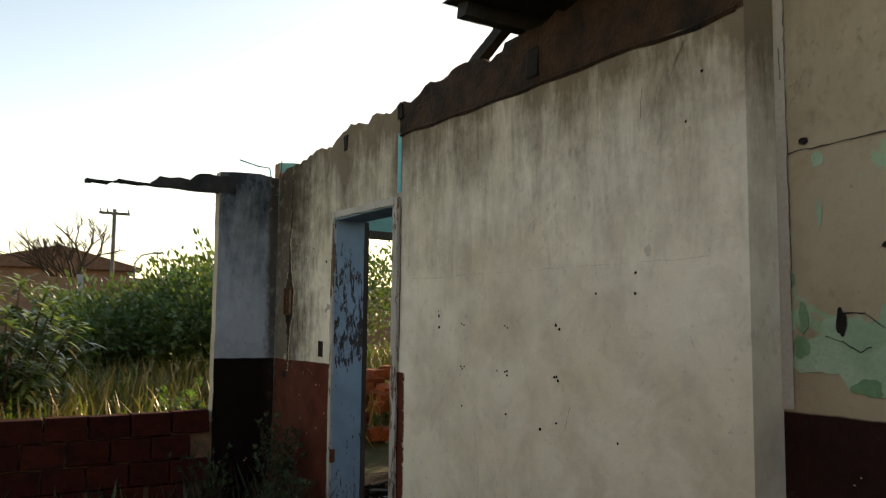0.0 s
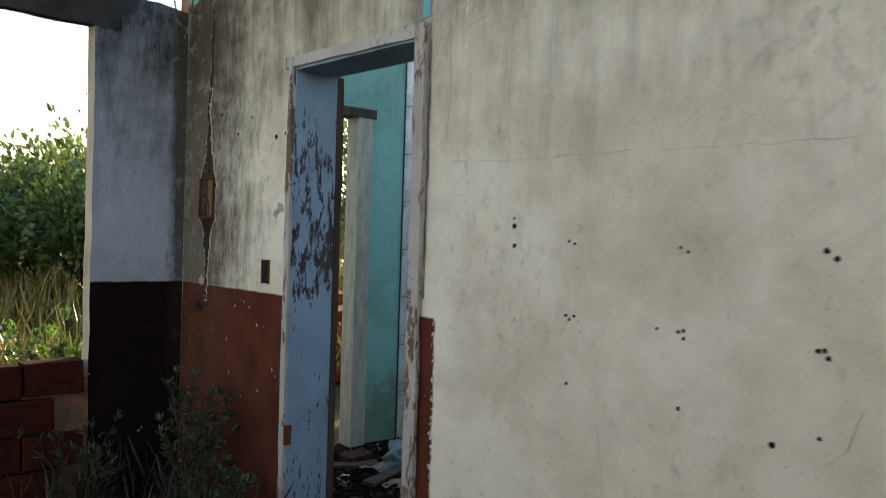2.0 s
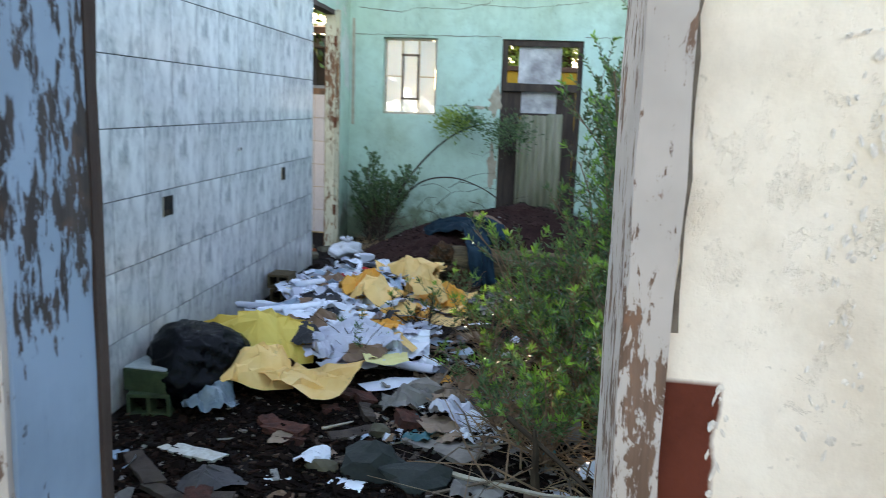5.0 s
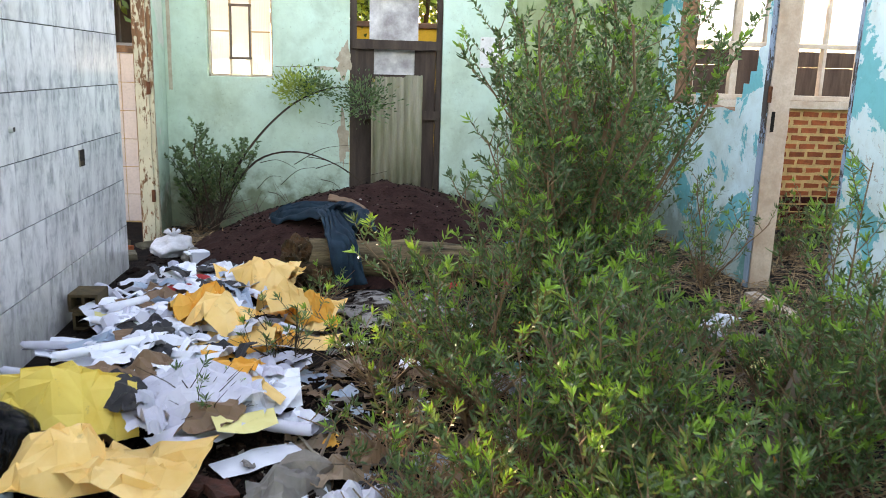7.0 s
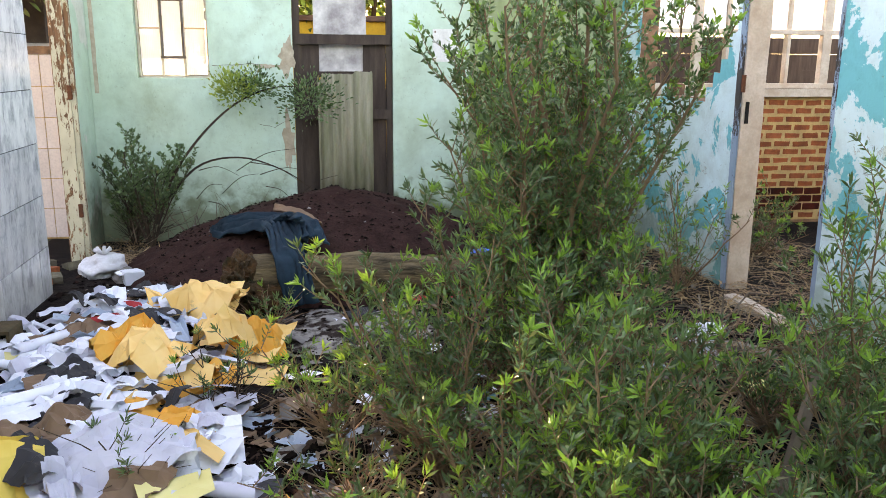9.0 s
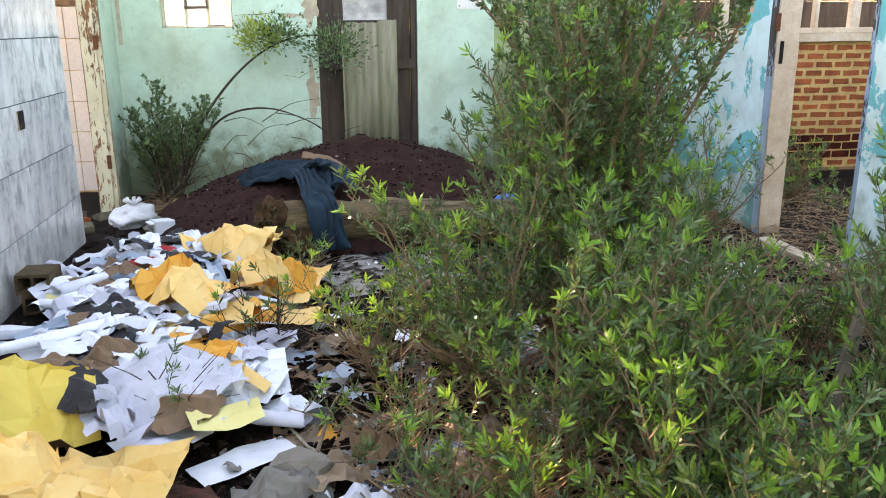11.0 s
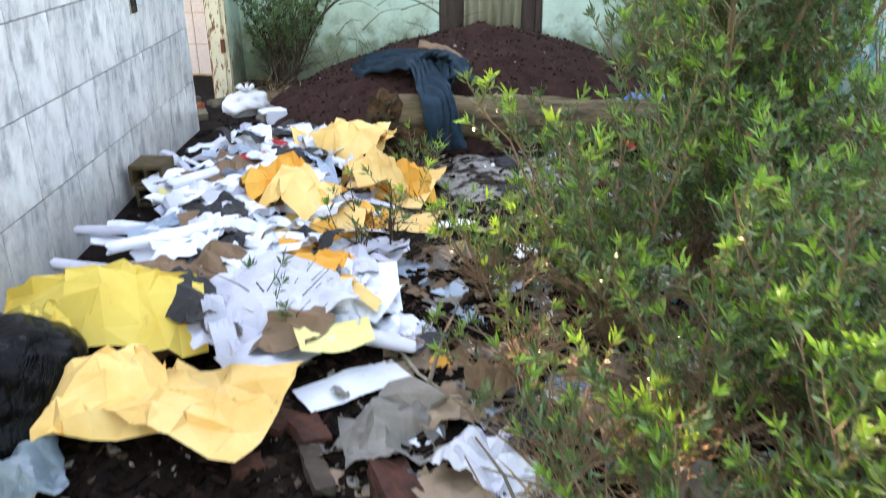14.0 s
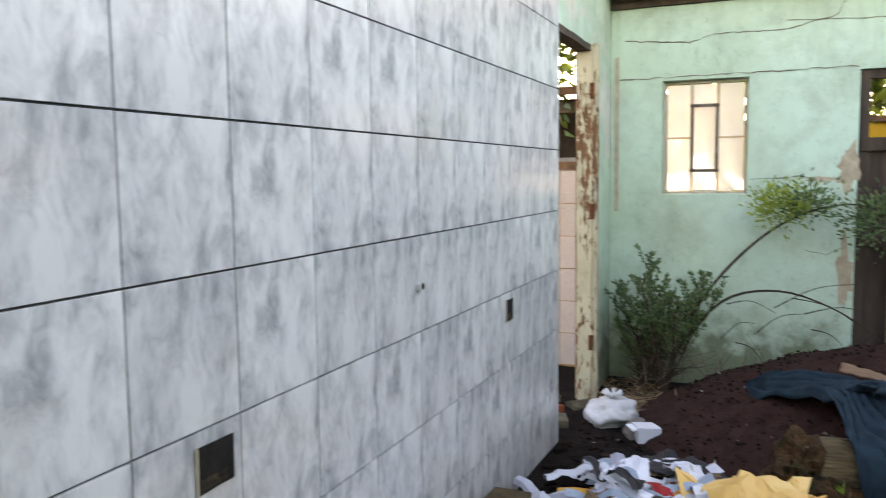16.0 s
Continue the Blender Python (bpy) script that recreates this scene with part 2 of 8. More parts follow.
def simple(name, c0, c1, scale=8, rough=0.8, bump=0.3, dist=0.01, stretch=(1, 1, 1), spec=0.3, obj=False, metal=0.0, vary=0.0, fine=60):
    """Two tones by noise, a finer grain, and relief."""
    M = Mat(name, rough, metal, spec)
    v = M.obj if obj else M.pos
    n = M.noise(scale, 6, 0.62, vec=v, stretch=stretch)
    f = M.noise(fine, 3, 0.6, vec=v, stretch=stretch)
    c = M.mix(M.ramp(n, (0.35, 0.0), (0.66, 1.0)), c0, c1)
    c = M.mix(M.math("MULTIPLY", M.ramp(f, (0.4, 0.0), (0.7, 1.0)), 0.35), c, tuple(x * 0.55 for x in c0))
    if vary:
        k = M.math("ADD", M.math("MULTIPLY", M.info.outputs["Random"], vary), 1 - vary / 2)
        c = M.mix(1.0, c, k, "MULTIPLY")
    M.colour(c)
    M.bump(M.math("ADD", n, M.math("MULTIPLY", f, 0.5)), bump, dist)
    return M


def flaked_wood(name, paint, wood, amount=0.52, grain=(30, 30, 2), worn=None):
    """Paint flaking off weathered boards, the grain running upright."""
    M = Mat(name, 0.75, spec=0.3)
    g = M.noise(1.0, 6, 0.65, stretch=grain)
    w = M.mix(M.ramp(g, (0.35, 0.0), (0.68, 1.0)), wood, tuple(v * 0.4 for v in wood))
    w = M.mix(M.ramp(M.noise(9, 4), (0.58, 0.0), (0.70, 0.4)), w, (wood[0] * 2.2, wood[1] * 1.5, wood[2] * 1.0))
    fl = M.noise(1.0, 8, 0.74, stretch=(36, 36, 10), distort=0.3)
    low = M.noise(1.4, 2, 0.5)
    if worn:
        # a stretch of the height where the paint has gone most
        away = M.math("ABSOLUTE", M.math("SUBTRACT", M.axis(2), worn[0]))
        fl = M.math("ADD", fl, M.math("MULTIPLY", M.math("SUBTRACT", 1.0, M.math("DIVIDE", away, worn[1]), True), worn[2]))
    mask = M.ramp(M.math("ADD", fl, M.math("MULTIPLY", M.math("SUBTRACT", low, 0.5), 0.5)), (amount, 0.0), (amount + 0.012, 1.0))
    pnt = M.mix(M.ramp(M.noise(4, 5), (0.4, 0.0), (0.7, 1.0)), paint, tuple(v * 0.75 for v in paint))
    M.colour(M.mix(mask, pnt, w))
    M.bump(M.math("SUBTRACT", M.math("MULTIPLY", g, 0.5), M.math("MULTIPLY", mask, 0.7)), 0.5, 0.004)
    return M


def leaf_mat(name, a, b, thin=0.26, gloss=0.32):
    """Leaves: each its own tone, waxy above, letting some light through."""
    M = Mat(name, gloss, spec=0.45)
    r = M.geo.outputs["Random Per Island"]
    c = M.mix(r, a, b)
    c = M.mix(M.math("MULTIPLY", M.ramp(M.noise(3.5, 3), (0.42, 0.0), (0.62, 1.0)), 0.55), c, tuple(x * 0.5 for x in a))
    c = M.mix(M.math("MULTIPLY", M.ramp(r, (0.955, 0.0), (0.975, 1.0)), 0.7), c, (0.20, 0.13, 0.05))
    M.colour(c)
    tr = M.n.new("ShaderNodeBsdfTranslucent")
    M.put(tr.inputs[0], M.mix(0.35, c, (0.30, 0.48, 0.06)))
    ms = M.n.new("ShaderNodeMixShader")
    ms.inputs[0].default_value = thin
    M.l.new(M.p.outputs[0], ms.inputs[1])
    M.l.new(tr.outputs[0], ms.inputs[2])
    M.l.new(ms.outputs[0], M.n["Material Output"].inputs[0])
    return M.m


def dado_outer(M):
    lev = M.below(2, 1.09, 0.012, 9, soft=0.004)
    return M.math("MULTIPLY", lev, M.math("SUBTRACT", 1.0, M.below(1, 6.93, 0.03, 14, soft=0.004)))


def dado_all(M):
    return M.below(2, 1.09, 0.012, 9, soft=0.004)


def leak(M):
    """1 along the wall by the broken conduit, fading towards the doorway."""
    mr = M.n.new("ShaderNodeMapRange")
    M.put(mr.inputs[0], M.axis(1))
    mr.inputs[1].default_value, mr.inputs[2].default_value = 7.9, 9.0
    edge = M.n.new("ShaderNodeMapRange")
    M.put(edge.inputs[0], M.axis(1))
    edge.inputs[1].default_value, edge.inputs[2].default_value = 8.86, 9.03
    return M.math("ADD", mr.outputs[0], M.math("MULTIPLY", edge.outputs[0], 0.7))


def inner_corner(M):
    """1 in the damp corner where the stub meets the cream wall."""
    mr = M.n.new("ShaderNodeMapRange")
    M.put(mr.inputs[0], M.axis(0))
    mr.inputs[1].default_value, mr.inputs[2].default_value = 2.22, 2.34
    return M.math("MULTIPLY", mr.outputs[0], 1.1)


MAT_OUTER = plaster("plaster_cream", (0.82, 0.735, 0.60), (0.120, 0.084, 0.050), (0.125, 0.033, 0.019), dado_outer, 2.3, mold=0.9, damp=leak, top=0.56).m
MAT_WALL_B = plaster("plaster_stained", (0.42, 0.34, 0.24), (0.07, 0.055, 0.04), (0.035, 0.014, 0.011), dado_all, 2.6, peel=(0.30, 0.42, 0.27), mold=0.6).m
# stub dado: the brown paint, blackened for its stain and the shade there
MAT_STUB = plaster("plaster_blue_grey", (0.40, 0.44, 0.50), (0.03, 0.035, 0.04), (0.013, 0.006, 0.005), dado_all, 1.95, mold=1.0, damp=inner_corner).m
MAT_STUB_END = plaster("plaster_edge", (0.58, 0.48, 0.36), (0.06, 0.05, 0.04), mold=0.4).m
MAT_GREEN = plaster("plaster_mint", (0.50, 0.68, 0.57), (0.07, 0.09, 0.05), stain_from=2.7, peel=None, mold=0.45, base_moss=0.8).m
MAT_GREEN_N = plaster("plaster_mint_flaked", (0.50, 0.68, 0.57), (0.07, 0.09, 0.05), stain_from=2.5, peel=(0.60, 0.62, 0.55), mold=0.6, base_moss=0.75, peel_at=0.54).m
MAT_MOSSY = plaster("plaster_moss", (0.34, 0.43, 0.25), (0.05, 0.07, 0.03), stain_from=2.3, mold=0.8, base_moss=0.8).m
MAT_TURQ = plaster("plaster_turquoise", (0.56, 0.76, 0.80), (0.06, 0.12, 0.12), stain_from=2.9, peel=(0.10, 0.46, 0.50), mold=0.35, base_moss=0.5, peel_at=0.53, flake=0.9).m
MAT_TURQ_IN = plaster("plaster_aqua", (0.24, 0.52, 0.49), (0.04, 0.12, 0.11), stain_from=2.6, mold=0.5, base_moss=0.6).m
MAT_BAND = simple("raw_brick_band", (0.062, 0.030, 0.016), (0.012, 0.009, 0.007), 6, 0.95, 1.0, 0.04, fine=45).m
MAT_CORE = simple("wall_core", (0.30, 0.16, 0.09), (0.12, 0.07, 0.045), 9, 0.95, 0.6, 0.02).m
MAT_GROUT = simple("grout_dark", (0.09, 0.09, 0.09), (0.05, 0.05, 0.05), 20, 0.9, 0.2).m
MAT_SOIL = simple("dark_soil", (0.008, 0.0055, 0.0047), (0.021, 0.014, 0.0115), 7, 0.95, 0.9, 0.03, spec=0.1).m
MAT_MOUND = simple("red_brown_soil", (0.028, 0.012, 0.010), (0.054, 0.025, 0.020), 9, 0.95, 0.9, 0.02, spec=0.1).m
MAT_GRASSY = simple("weedy_ground", (0.05, 0.06, 0.025), (0.12, 0.10, 0.05), 3, 0.95, 0.8, 0.03).m
MAT_FRAME_BLUE = flaked_wood("frame_blue_flaked", (0.235, 0.335, 0.43), (0.070, 0.060, 0.055), 0.62, worn=(1.28, 0.55, 0.17)).m
MAT_FRAME_PALE = flaked_wood("frame_pale_flaked", (0.46, 0.41, 0.355), (0.19, 0.115, 0.075), 0.545).m
MAT_FRAME_CREAM = flaked_wood("frame_cream", (0.52, 0.46, 0.32), (0.24, 0.11, 0.05), 0.535).m
MAT_WOOD_DARK = simple("weathered_dark_wood", (0.042, 0.028, 0.022), (0.090, 0.063, 0.048), 1.0, 0.85, 0.5, 0.006, (14, 14, 2)).m
MAT_CHAR = simple("charred_wood", (0.012, 0.011, 0.010), (0.045, 0.04, 0.036), 6, 0.85, 0.7, 0.01).m
# ---------------------------------------------------------------- the large structure
def rag(u, amp, seed=0.0, f=2.3):
    return noise.fractal(Vector((u * f, seed, 0.3)), 0.6, 2.1, 5) * amp


# ground: one sheet, finer near the house
def ground_height(x, y):
    h = 0.03 * noise.noise(Vector((x * 0.6, y * 0.6, 1.0))) + 0.012 * noise.noise(Vector((x * 3.1, y * 3.1, 4.0)))
    if y > 9.6:
        h += min(0.35, (y - 9.6) * 0.12) + 0.08 * noise.noise(Vector((x * 0.4, y * 0.4, 9)))
    return h - 0.02


def build_ground():
    bm = bmesh.new()
    xs = sorted(set(span(-400, -60, step=120) + span(-60, -8, step=6) + span(-8, 18, step=0.25) + span(18, 60, step=6) + span(60, 400, step=120)))
    ys = sorted(set(span(-400, -60, step=120) + span(-60, -4, step=6) + span(-4, 18, step=0.25) + span(18, 60, step=6) + span(60, 400, step=120)))
    grid = [[bm.verts.new((x, y, ground_height(x, y))) for y in ys] for x in xs]
    for i in range(len(xs) - 1):
        for j in range(len(ys) - 1):
            f = bm.faces.new((grid[i][j], grid[i + 1][j], grid[i + 1][j + 1], grid[i][j + 1]))
            x, y = xs[i], ys[j]
            f.material_index = 0 if (-1.5 < x < 10 and -1 < y < 9.4) else 1
    tagged(part("ground", bm, [MAT_SOIL, MAT_GRASSY], smooth=True), "dark littered soil turning to weedy ground outside", kind="structure")


build_ground()

# west wall, with the doorway that the walk goes through
WX0, WX1 = 2.345, 2.56
DOOR_Y0, DOOR_Y1, DOOR_TOP = 7.036, 7.964, 2.15


def west_top(y):
    base = 2.86 - (y - 5.5) * 0.065
    return base


def west_wobble(u, v, k):
    if u < 4.6:
        return (0.0, 0.0, 0.0)
    if v > 2.6:
        return (0.0, rag(u, 0.05, 2.0) + (0.03 * math.floor(2.2 * noise.noise(Vector((u * 5.5, 4, 1)))) / 2 + rag(u, 0.03, 8, 9) if v > 2.7 else 0) + (west_top(u) - 2.83) * (1 if v > 2.7 else 0.4), rag(u + v, 0.012, 5 + k))
    return (0.0, 0.0, 0.004 * noise.noise(Vector((u * 2.2, v * 2.2, k))))


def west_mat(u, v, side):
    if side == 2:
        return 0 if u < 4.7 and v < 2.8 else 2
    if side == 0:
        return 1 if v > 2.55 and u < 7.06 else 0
    return 3


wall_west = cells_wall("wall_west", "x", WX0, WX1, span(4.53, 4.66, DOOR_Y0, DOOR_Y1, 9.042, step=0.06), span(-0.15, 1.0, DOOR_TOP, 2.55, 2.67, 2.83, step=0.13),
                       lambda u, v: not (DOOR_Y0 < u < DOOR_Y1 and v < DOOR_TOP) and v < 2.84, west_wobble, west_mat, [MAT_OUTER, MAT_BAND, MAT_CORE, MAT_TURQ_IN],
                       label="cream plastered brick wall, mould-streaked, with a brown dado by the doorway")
wall_near = cells_wall("wall_west_near", "x", 2.52, 2.67, span(-2.5, 4.60, step=0.4), span(-0.15, 3.0, step=0.4), lambda u, v: True, None, lambda u, v, s: 0, [MAT_WALL_B],
                       label="stained plaster wall with flaked green patches and a dark dado")

def near_wall_scars():
    """Old paint showing green where the plaster fell, a grey corner strip, cracks and holes of the near wall."""
    r = random.Random(21)
    x = 2.52
    grey = simple("grey_corner_paint", (0.50, 0.44, 0.37), (0.40, 0.35, 0.29), 3, 0.9, 0.4, 0.006).m
    green = simple("old_green_paint", (0.36, 0.46, 0.33), (0.24, 0.36, 0.23), 7, 0.9, 0.6, 0.006).m
    deep = simple("deep_green_paint", (0.11, 0.22, 0.11), (0.17, 0.30, 0.17), 12, 0.9, 0.5, 0.006).m
    black = simple("dark_hollow", (0.010, 0.008, 0.007), (0.022, 0.017, 0.014), 20, 0.95, 0.3).m
    part("corner_strip", box_bm((x - 0.006, 4.485, 1.10), (x - 0.002, 4.529, 2.95), 0.0, None, 0.003), grey, wall_near)

    def patch(cy, cz, ry, rz, mat, lift, n=34, rough=0.5, name="flaked_patch"):
        bm = bmesh.new()
        c = bm.verts.new((x - lift, cy, cz))
        ring = []
        for i in range(n):
            a = 2 * math.pi * i / n
            k = 1 + rough * noise.noise(Vector((math.cos(a) * 1.6, math.sin(a) * 1.6, cy * 9 + cz))) + r.uniform(-0.10, 0.10)
            ring.append(bm.verts.new((x - lift, cy + math.cos(a) * ry * k, cz + math.sin(a) * rz * k)))
        for i in range(n):
            bm.faces.new((c, ring[i], ring[(i + 1) % n]))
        part(name, bm, mat, wall_near)

    patch(4.26, 1.30, 0.22, 0.125, green, 0.003)
    patch(4.05, 1.30, 0.20, 0.15, green, 0.0036)
    for cy, cz, ry, rz in ((4.45, 1.32, 0.030, 0.045), (4.44, 1.42, 0.016, 0.06), (4.22, 1.19, 0.05, 0.030), (4.08, 1.18, 0.06, 0.03), (4.48, 1.56, 0.010, 0.03)):
        patch(cy, cz, ry, rz, deep, 0.0048, 18)
    for cy, cz, ry, rz in ((4.37, 1.98, 0.022, 0.03), (4.37, 1.79, 0.010, 0.05)):
        patch(cy, cz, ry, rz, green, 0.0040, 16)
    for cy, cz, ry, rz in ((4.30, 1.405, 0.022, 0.045), (4.575, 1.145, 0.030, 0.026), (4.42, 2.055, 0.018, 0.014), (4.14, 1.66, 0.012, 0.010), (4.44, 1.06, 0.005, 0.010)):
        patch(cy, cz, ry, rz, black, 0.0062, 16, 0.4, "knocked_hole")

    def slit(pts, w, mat=black):
        bm = bmesh.new()
        prev = None
        for (y0, z0), (y1, z1) in zip(pts, pts[1:]):
            n = max(3, int((abs(y1 - y0) + abs(z1 - z0)) / 0.03))
            for i in range(n + 1):
                t = i / n
                y, z, ww = y0 + (y1 - y0) * t + r.uniform(-0.003, 0.003), z0 + (z1 - z0) * t + r.uniform(-0.003, 0.003), w * r.uniform(0.35, 1.1)
                dy, dz = (0, ww) if abs(y1 - y0) > abs(z1 - z0) else (ww, 0)
                cur = (bm.verts.new((x - 0.0072, y - dy, z - dz)), bm.verts.new((x - 0.0072, y + dy, z + dz)))
                if prev:
                    bm.faces.new((prev[0], prev[1], cur[1], cur[0]))
                prev = cur
        part("crack", bm, mat, wall_near)

    slit([(4.482, 2.9), (4.486, 2.3), (4.480, 1.7), (4.484, 1.45)], 0.0018)
    slit([(4.48, 2.02), (4.2, 2.03), (3.7, 2.05)], 0.0022)
    slit([(4.36, 1.36), (4.30, 1.345), (4.24, 1.31), (4.20, 1.33)], 0.0025)
    slit([(4.30, 1.44), (4.22, 1.44), (4.15, 1.39)], 0.0025)
    slit([(4.505, 2.30), (4.507, 2.42)], 0.003)


near_wall_scars()

# north wall: low broken stretch, standing stub, tiled room side with two doorways
NY0, NY1 = 9.045, 9.145
N_XS = span(-5.0, 1.85, 2.345, 2.66, 3.60, 8.258, 9.16, 9.96, step=0.16)
N_ZS = span(-0.15, 0.72, 2.18, 2.29, 2.58, 2.72, step=0.12)


def north_solid(u, v):
    if u < 1.85:
        return v < 0.65
    if 2.66 < u < 3.60 and v < 2.18:
        return False
    if 8.258 < u < 9.16 and v < 2.29:
        return False
    if u < 2.345:
        return v < 2.60
    return v < 2.70


def north_wobble(u, v, k):
    if u < 1.8 and v > 0.55:
        return (0, rag(u, 0.05, 11.0, 3.1), rag(u, 0.01, 3))
    if v > 2.57:
        return (0, rag(u, 0.025, 12.0), 0)
    if abs(u - 1.85) < 1e-4:
        return (rag(v, 0.008, 14.0, 4), 0, 0)
    return (0, 0, 0)


def north_mat(u, v, side):
    if u < 1.85:
        return 2
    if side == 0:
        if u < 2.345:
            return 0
        return 3 if u < 8.3 else 4
    if side == 2:
        return 1 if u < 2.0 and v < 2.55 else (3 if 2.4 < u < 9.2 and v < 2.3 else 2)
    return 1


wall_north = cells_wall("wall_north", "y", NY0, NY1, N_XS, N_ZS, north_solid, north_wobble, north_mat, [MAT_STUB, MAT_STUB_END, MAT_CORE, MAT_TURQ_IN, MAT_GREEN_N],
                        label="plastered brick wall, partly collapsed, with two open doorways")

# east wall: window, boarded doorway, and a bare brick stretch
EX0, EX1 = 9.81, 9.96
WIN_Y0, WIN_Y1, WIN_Z0, WIN_Z1 = 8.12, 8.685, 1.32, 2.11
BD_Y0, BD_Y1, BD_TOP = 6.62, 7.45, 2.12


def east_solid(u, v):
    if WIN_Y0 < u < WIN_Y1 and WIN_Z0 < v < WIN_Z1:
        return False
    if BD_Y0 < u < BD_Y1 and v < BD_TOP:
        return False
    if 1.6 < u < 4.3 and 1.24 < v < 2.3:
        return False
    return True


def east_mat(u, v, side):
    if u < 4.5:
        return 2
    return 0 if u > 5.96 else 1


wall_east = cells_wall("wall_east", "x", EX0, EX1, span(0.5, 1.6, 4.3, 4.5, 5.96, BD_Y0, BD_Y1, WIN_Y0, WIN_Y1, 9.042, step=0.3),
                       span(-0.15, 1.24, WIN_Z0, WIN_Z1, BD_TOP, 2.3, 2.62, step=0.3), east_solid,
                       lambda u, v, k: (0, 0, 0.003 * noise.noise(Vector((u, v, k)))), east_mat, [MAT_GREEN, MAT_MOSSY, MAT_CORE],
                       label="mint green plaster wall, cracked and mossy at its foot")

# south wall: doorway and a broken-out window hole
SY0, SY1 = 4.45, 4.60
SD_X0, SD_X1, SD_TOP = 6.79, 7.77, 2.12


def south_solid(u, v):
    if SD_X0 < u < SD_X1 and v < SD_TOP:
        return False
    low = 1.22 + 1.6 * max(0, 8.32 - u) ** 1.5 + rag(u, 0.06, 21, 4)
    if 7.90 + rag(v, 0.03, 22, 4) < u < 9.36 + rag(v, 0.06, 23, 5) and low < v < 2.25:
        return False
    return True


wall_south = cells_wall("wall_south", "y", SY0, SY1, span(2.68, SD_X0, SD_X1, 9.805, step=0.09), span(-0.15, SD_TOP, 2.62, step=0.09), south_solid,
                        lambda u, v, k: (rag(v + u, 0.02, 31, 5) if 7.7 < u < 9.7 else 0, rag(u - v, 0.02, 32, 5) if 7.7 < u < 9.7 and v > 0.2 else 0, 0),
                        lambda u, v, s: 1 if s == 2 and u > 7.7 else 0, [MAT_TURQ, MAT_CORE], label="pale turquoise plaster wall with a doorway and a broken window hole")
# two unseen walls, added to cut skylight on the wall feet and floor
wall_out = cells_wall("wall_west_outer", "x", -2.35, -2.2, span(-2.6, 6.4, step=0.5), span(-0.15, 2.7, step=0.5), lambda u, v: True, None, lambda u, v, s: 0, [MAT_WALL_B], label="plain stained plaster wall, unseen, added to shade the yard")
wall_behind = cells_wall("wall_yard_south", "y", -2.75, -2.6, span(-2.35, 2.67, step=0.5), span(-0.15, 2.7, step=0.5), lambda u, v: True, None, lambda u, v, s: 0, [MAT_WALL_B], label="plain stained plaster wall, unseen, added to close and shade the yard")
wall_far = cells_wall("wall_south_far", "y", 0.35, 0.5, span(2.65, 9.96, step=0.6), span(-0.15, 2.6, step=0.6), lambda u, v: True, None, lambda u, v, s: 0, [MAT_TURQ],
                      label="plain turquoise plaster wall")
# ---------------------------------------------------------------- more materials
MAT_GLASS = Mat("ribbed_glass", 0.35)
MAT_GLASS.colour((0.80, 0.90, 0.96))
MAT_GLASS.p.inputs["Transmission Weight"].default_value = 0.92
rib = MAT_GLASS.n.new("ShaderNodeTexWave")
MAT_GLASS.l.new(MAT_GLASS.pos, rib.inputs["Vector"])
rib.bands_direction = "Y"
rib.inputs["Scale"].default_value = 22
MAT_GLASS.bump(rib.outputs[1], 0.5, 0.004)
haze = MAT_GLASS.n.new("ShaderNodeBsdfTranslucent")
haze.inputs[0].default_value = (0.72, 0.86, 1.0, 1)
blend = MAT_GLASS.n.new("ShaderNodeMixShader")
blend.inputs[0].default_value = 0.45
MAT_GLASS.l.new(MAT_GLASS.p.outputs[0], blend.inputs[1])
MAT_GLASS.l.new(haze.outputs[0], blend.inputs[2])
MAT_GLASS.l.new(blend.outputs[0], MAT_GLASS.n["Material Output"].inputs[0])
MAT_GLASS = MAT_GLASS.m
MAT_STEEL_PAINT = simple("window_paint", (0.55, 0.52, 0.42), (0.42, 0.36, 0.26), 12, 0.6, 0.2, 0.003).m
MAT_STEEL_DARK = simple("bare_window_steel", (0.15, 0.13, 0.11), (0.08, 0.07, 0.06), 14, 0.7, 0.3, 0.003).m
MAT_WHITE_WOOD = simple("white_painted_wood", (0.62, 0.52, 0.42), (0.45, 0.33, 0.24), 6, 0.7, 0.2, 0.004).m
MAT_RUST = simple("rust", (0.16, 0.05, 0.02), (0.08, 0.03, 0.015), 30, 0.9, 0.4).m
MAT_SHEET = simple("fibre_cement_sheet", (0.30, 0.27, 0.19), (0.19, 0.19, 0.11), 3, 0.9, 0.3, 0.006, (6, 6, 1)).m
MAT_PAPER_POSTED = simple("posted_paper", (0.75, 0.74, 0.70), (0.62, 0.61, 0.57), 9, 0.8, 0.1).m
MAT_BLACK = simple("black_hollow", (0.008, 0.007, 0.006), (0.02, 0.016, 0.013), 20, 0.95, 0.3).m
MAT_PVC = simple("pale_pvc", (0.6, 0.6, 0.58), (0.4, 0.38, 0.35), 20, 0.5, 0.1).m
MAT_SCAR = simple("exposed_chase", (0.060, 0.042, 0.022), (0.018, 0.013, 0.008), 26, 0.95, 0.8, 0.02).m
MAT_RAW = simple("bare_render", (0.52, 0.44, 0.33), (0.34, 0.27, 0.19), 10, 0.95, 0.6, 0.01).m
MAT_AQUA_PAINT = simple("aqua_paint", (0.10, 0.36, 0.40), (0.17, 0.46, 0.48), 8, 0.8, 0.2).m
MAT_CRACK = simple("crack_shadow", (0.10, 0.08, 0.06), (0.24, 0.20, 0.15), 30, 0.95, 0.3).m
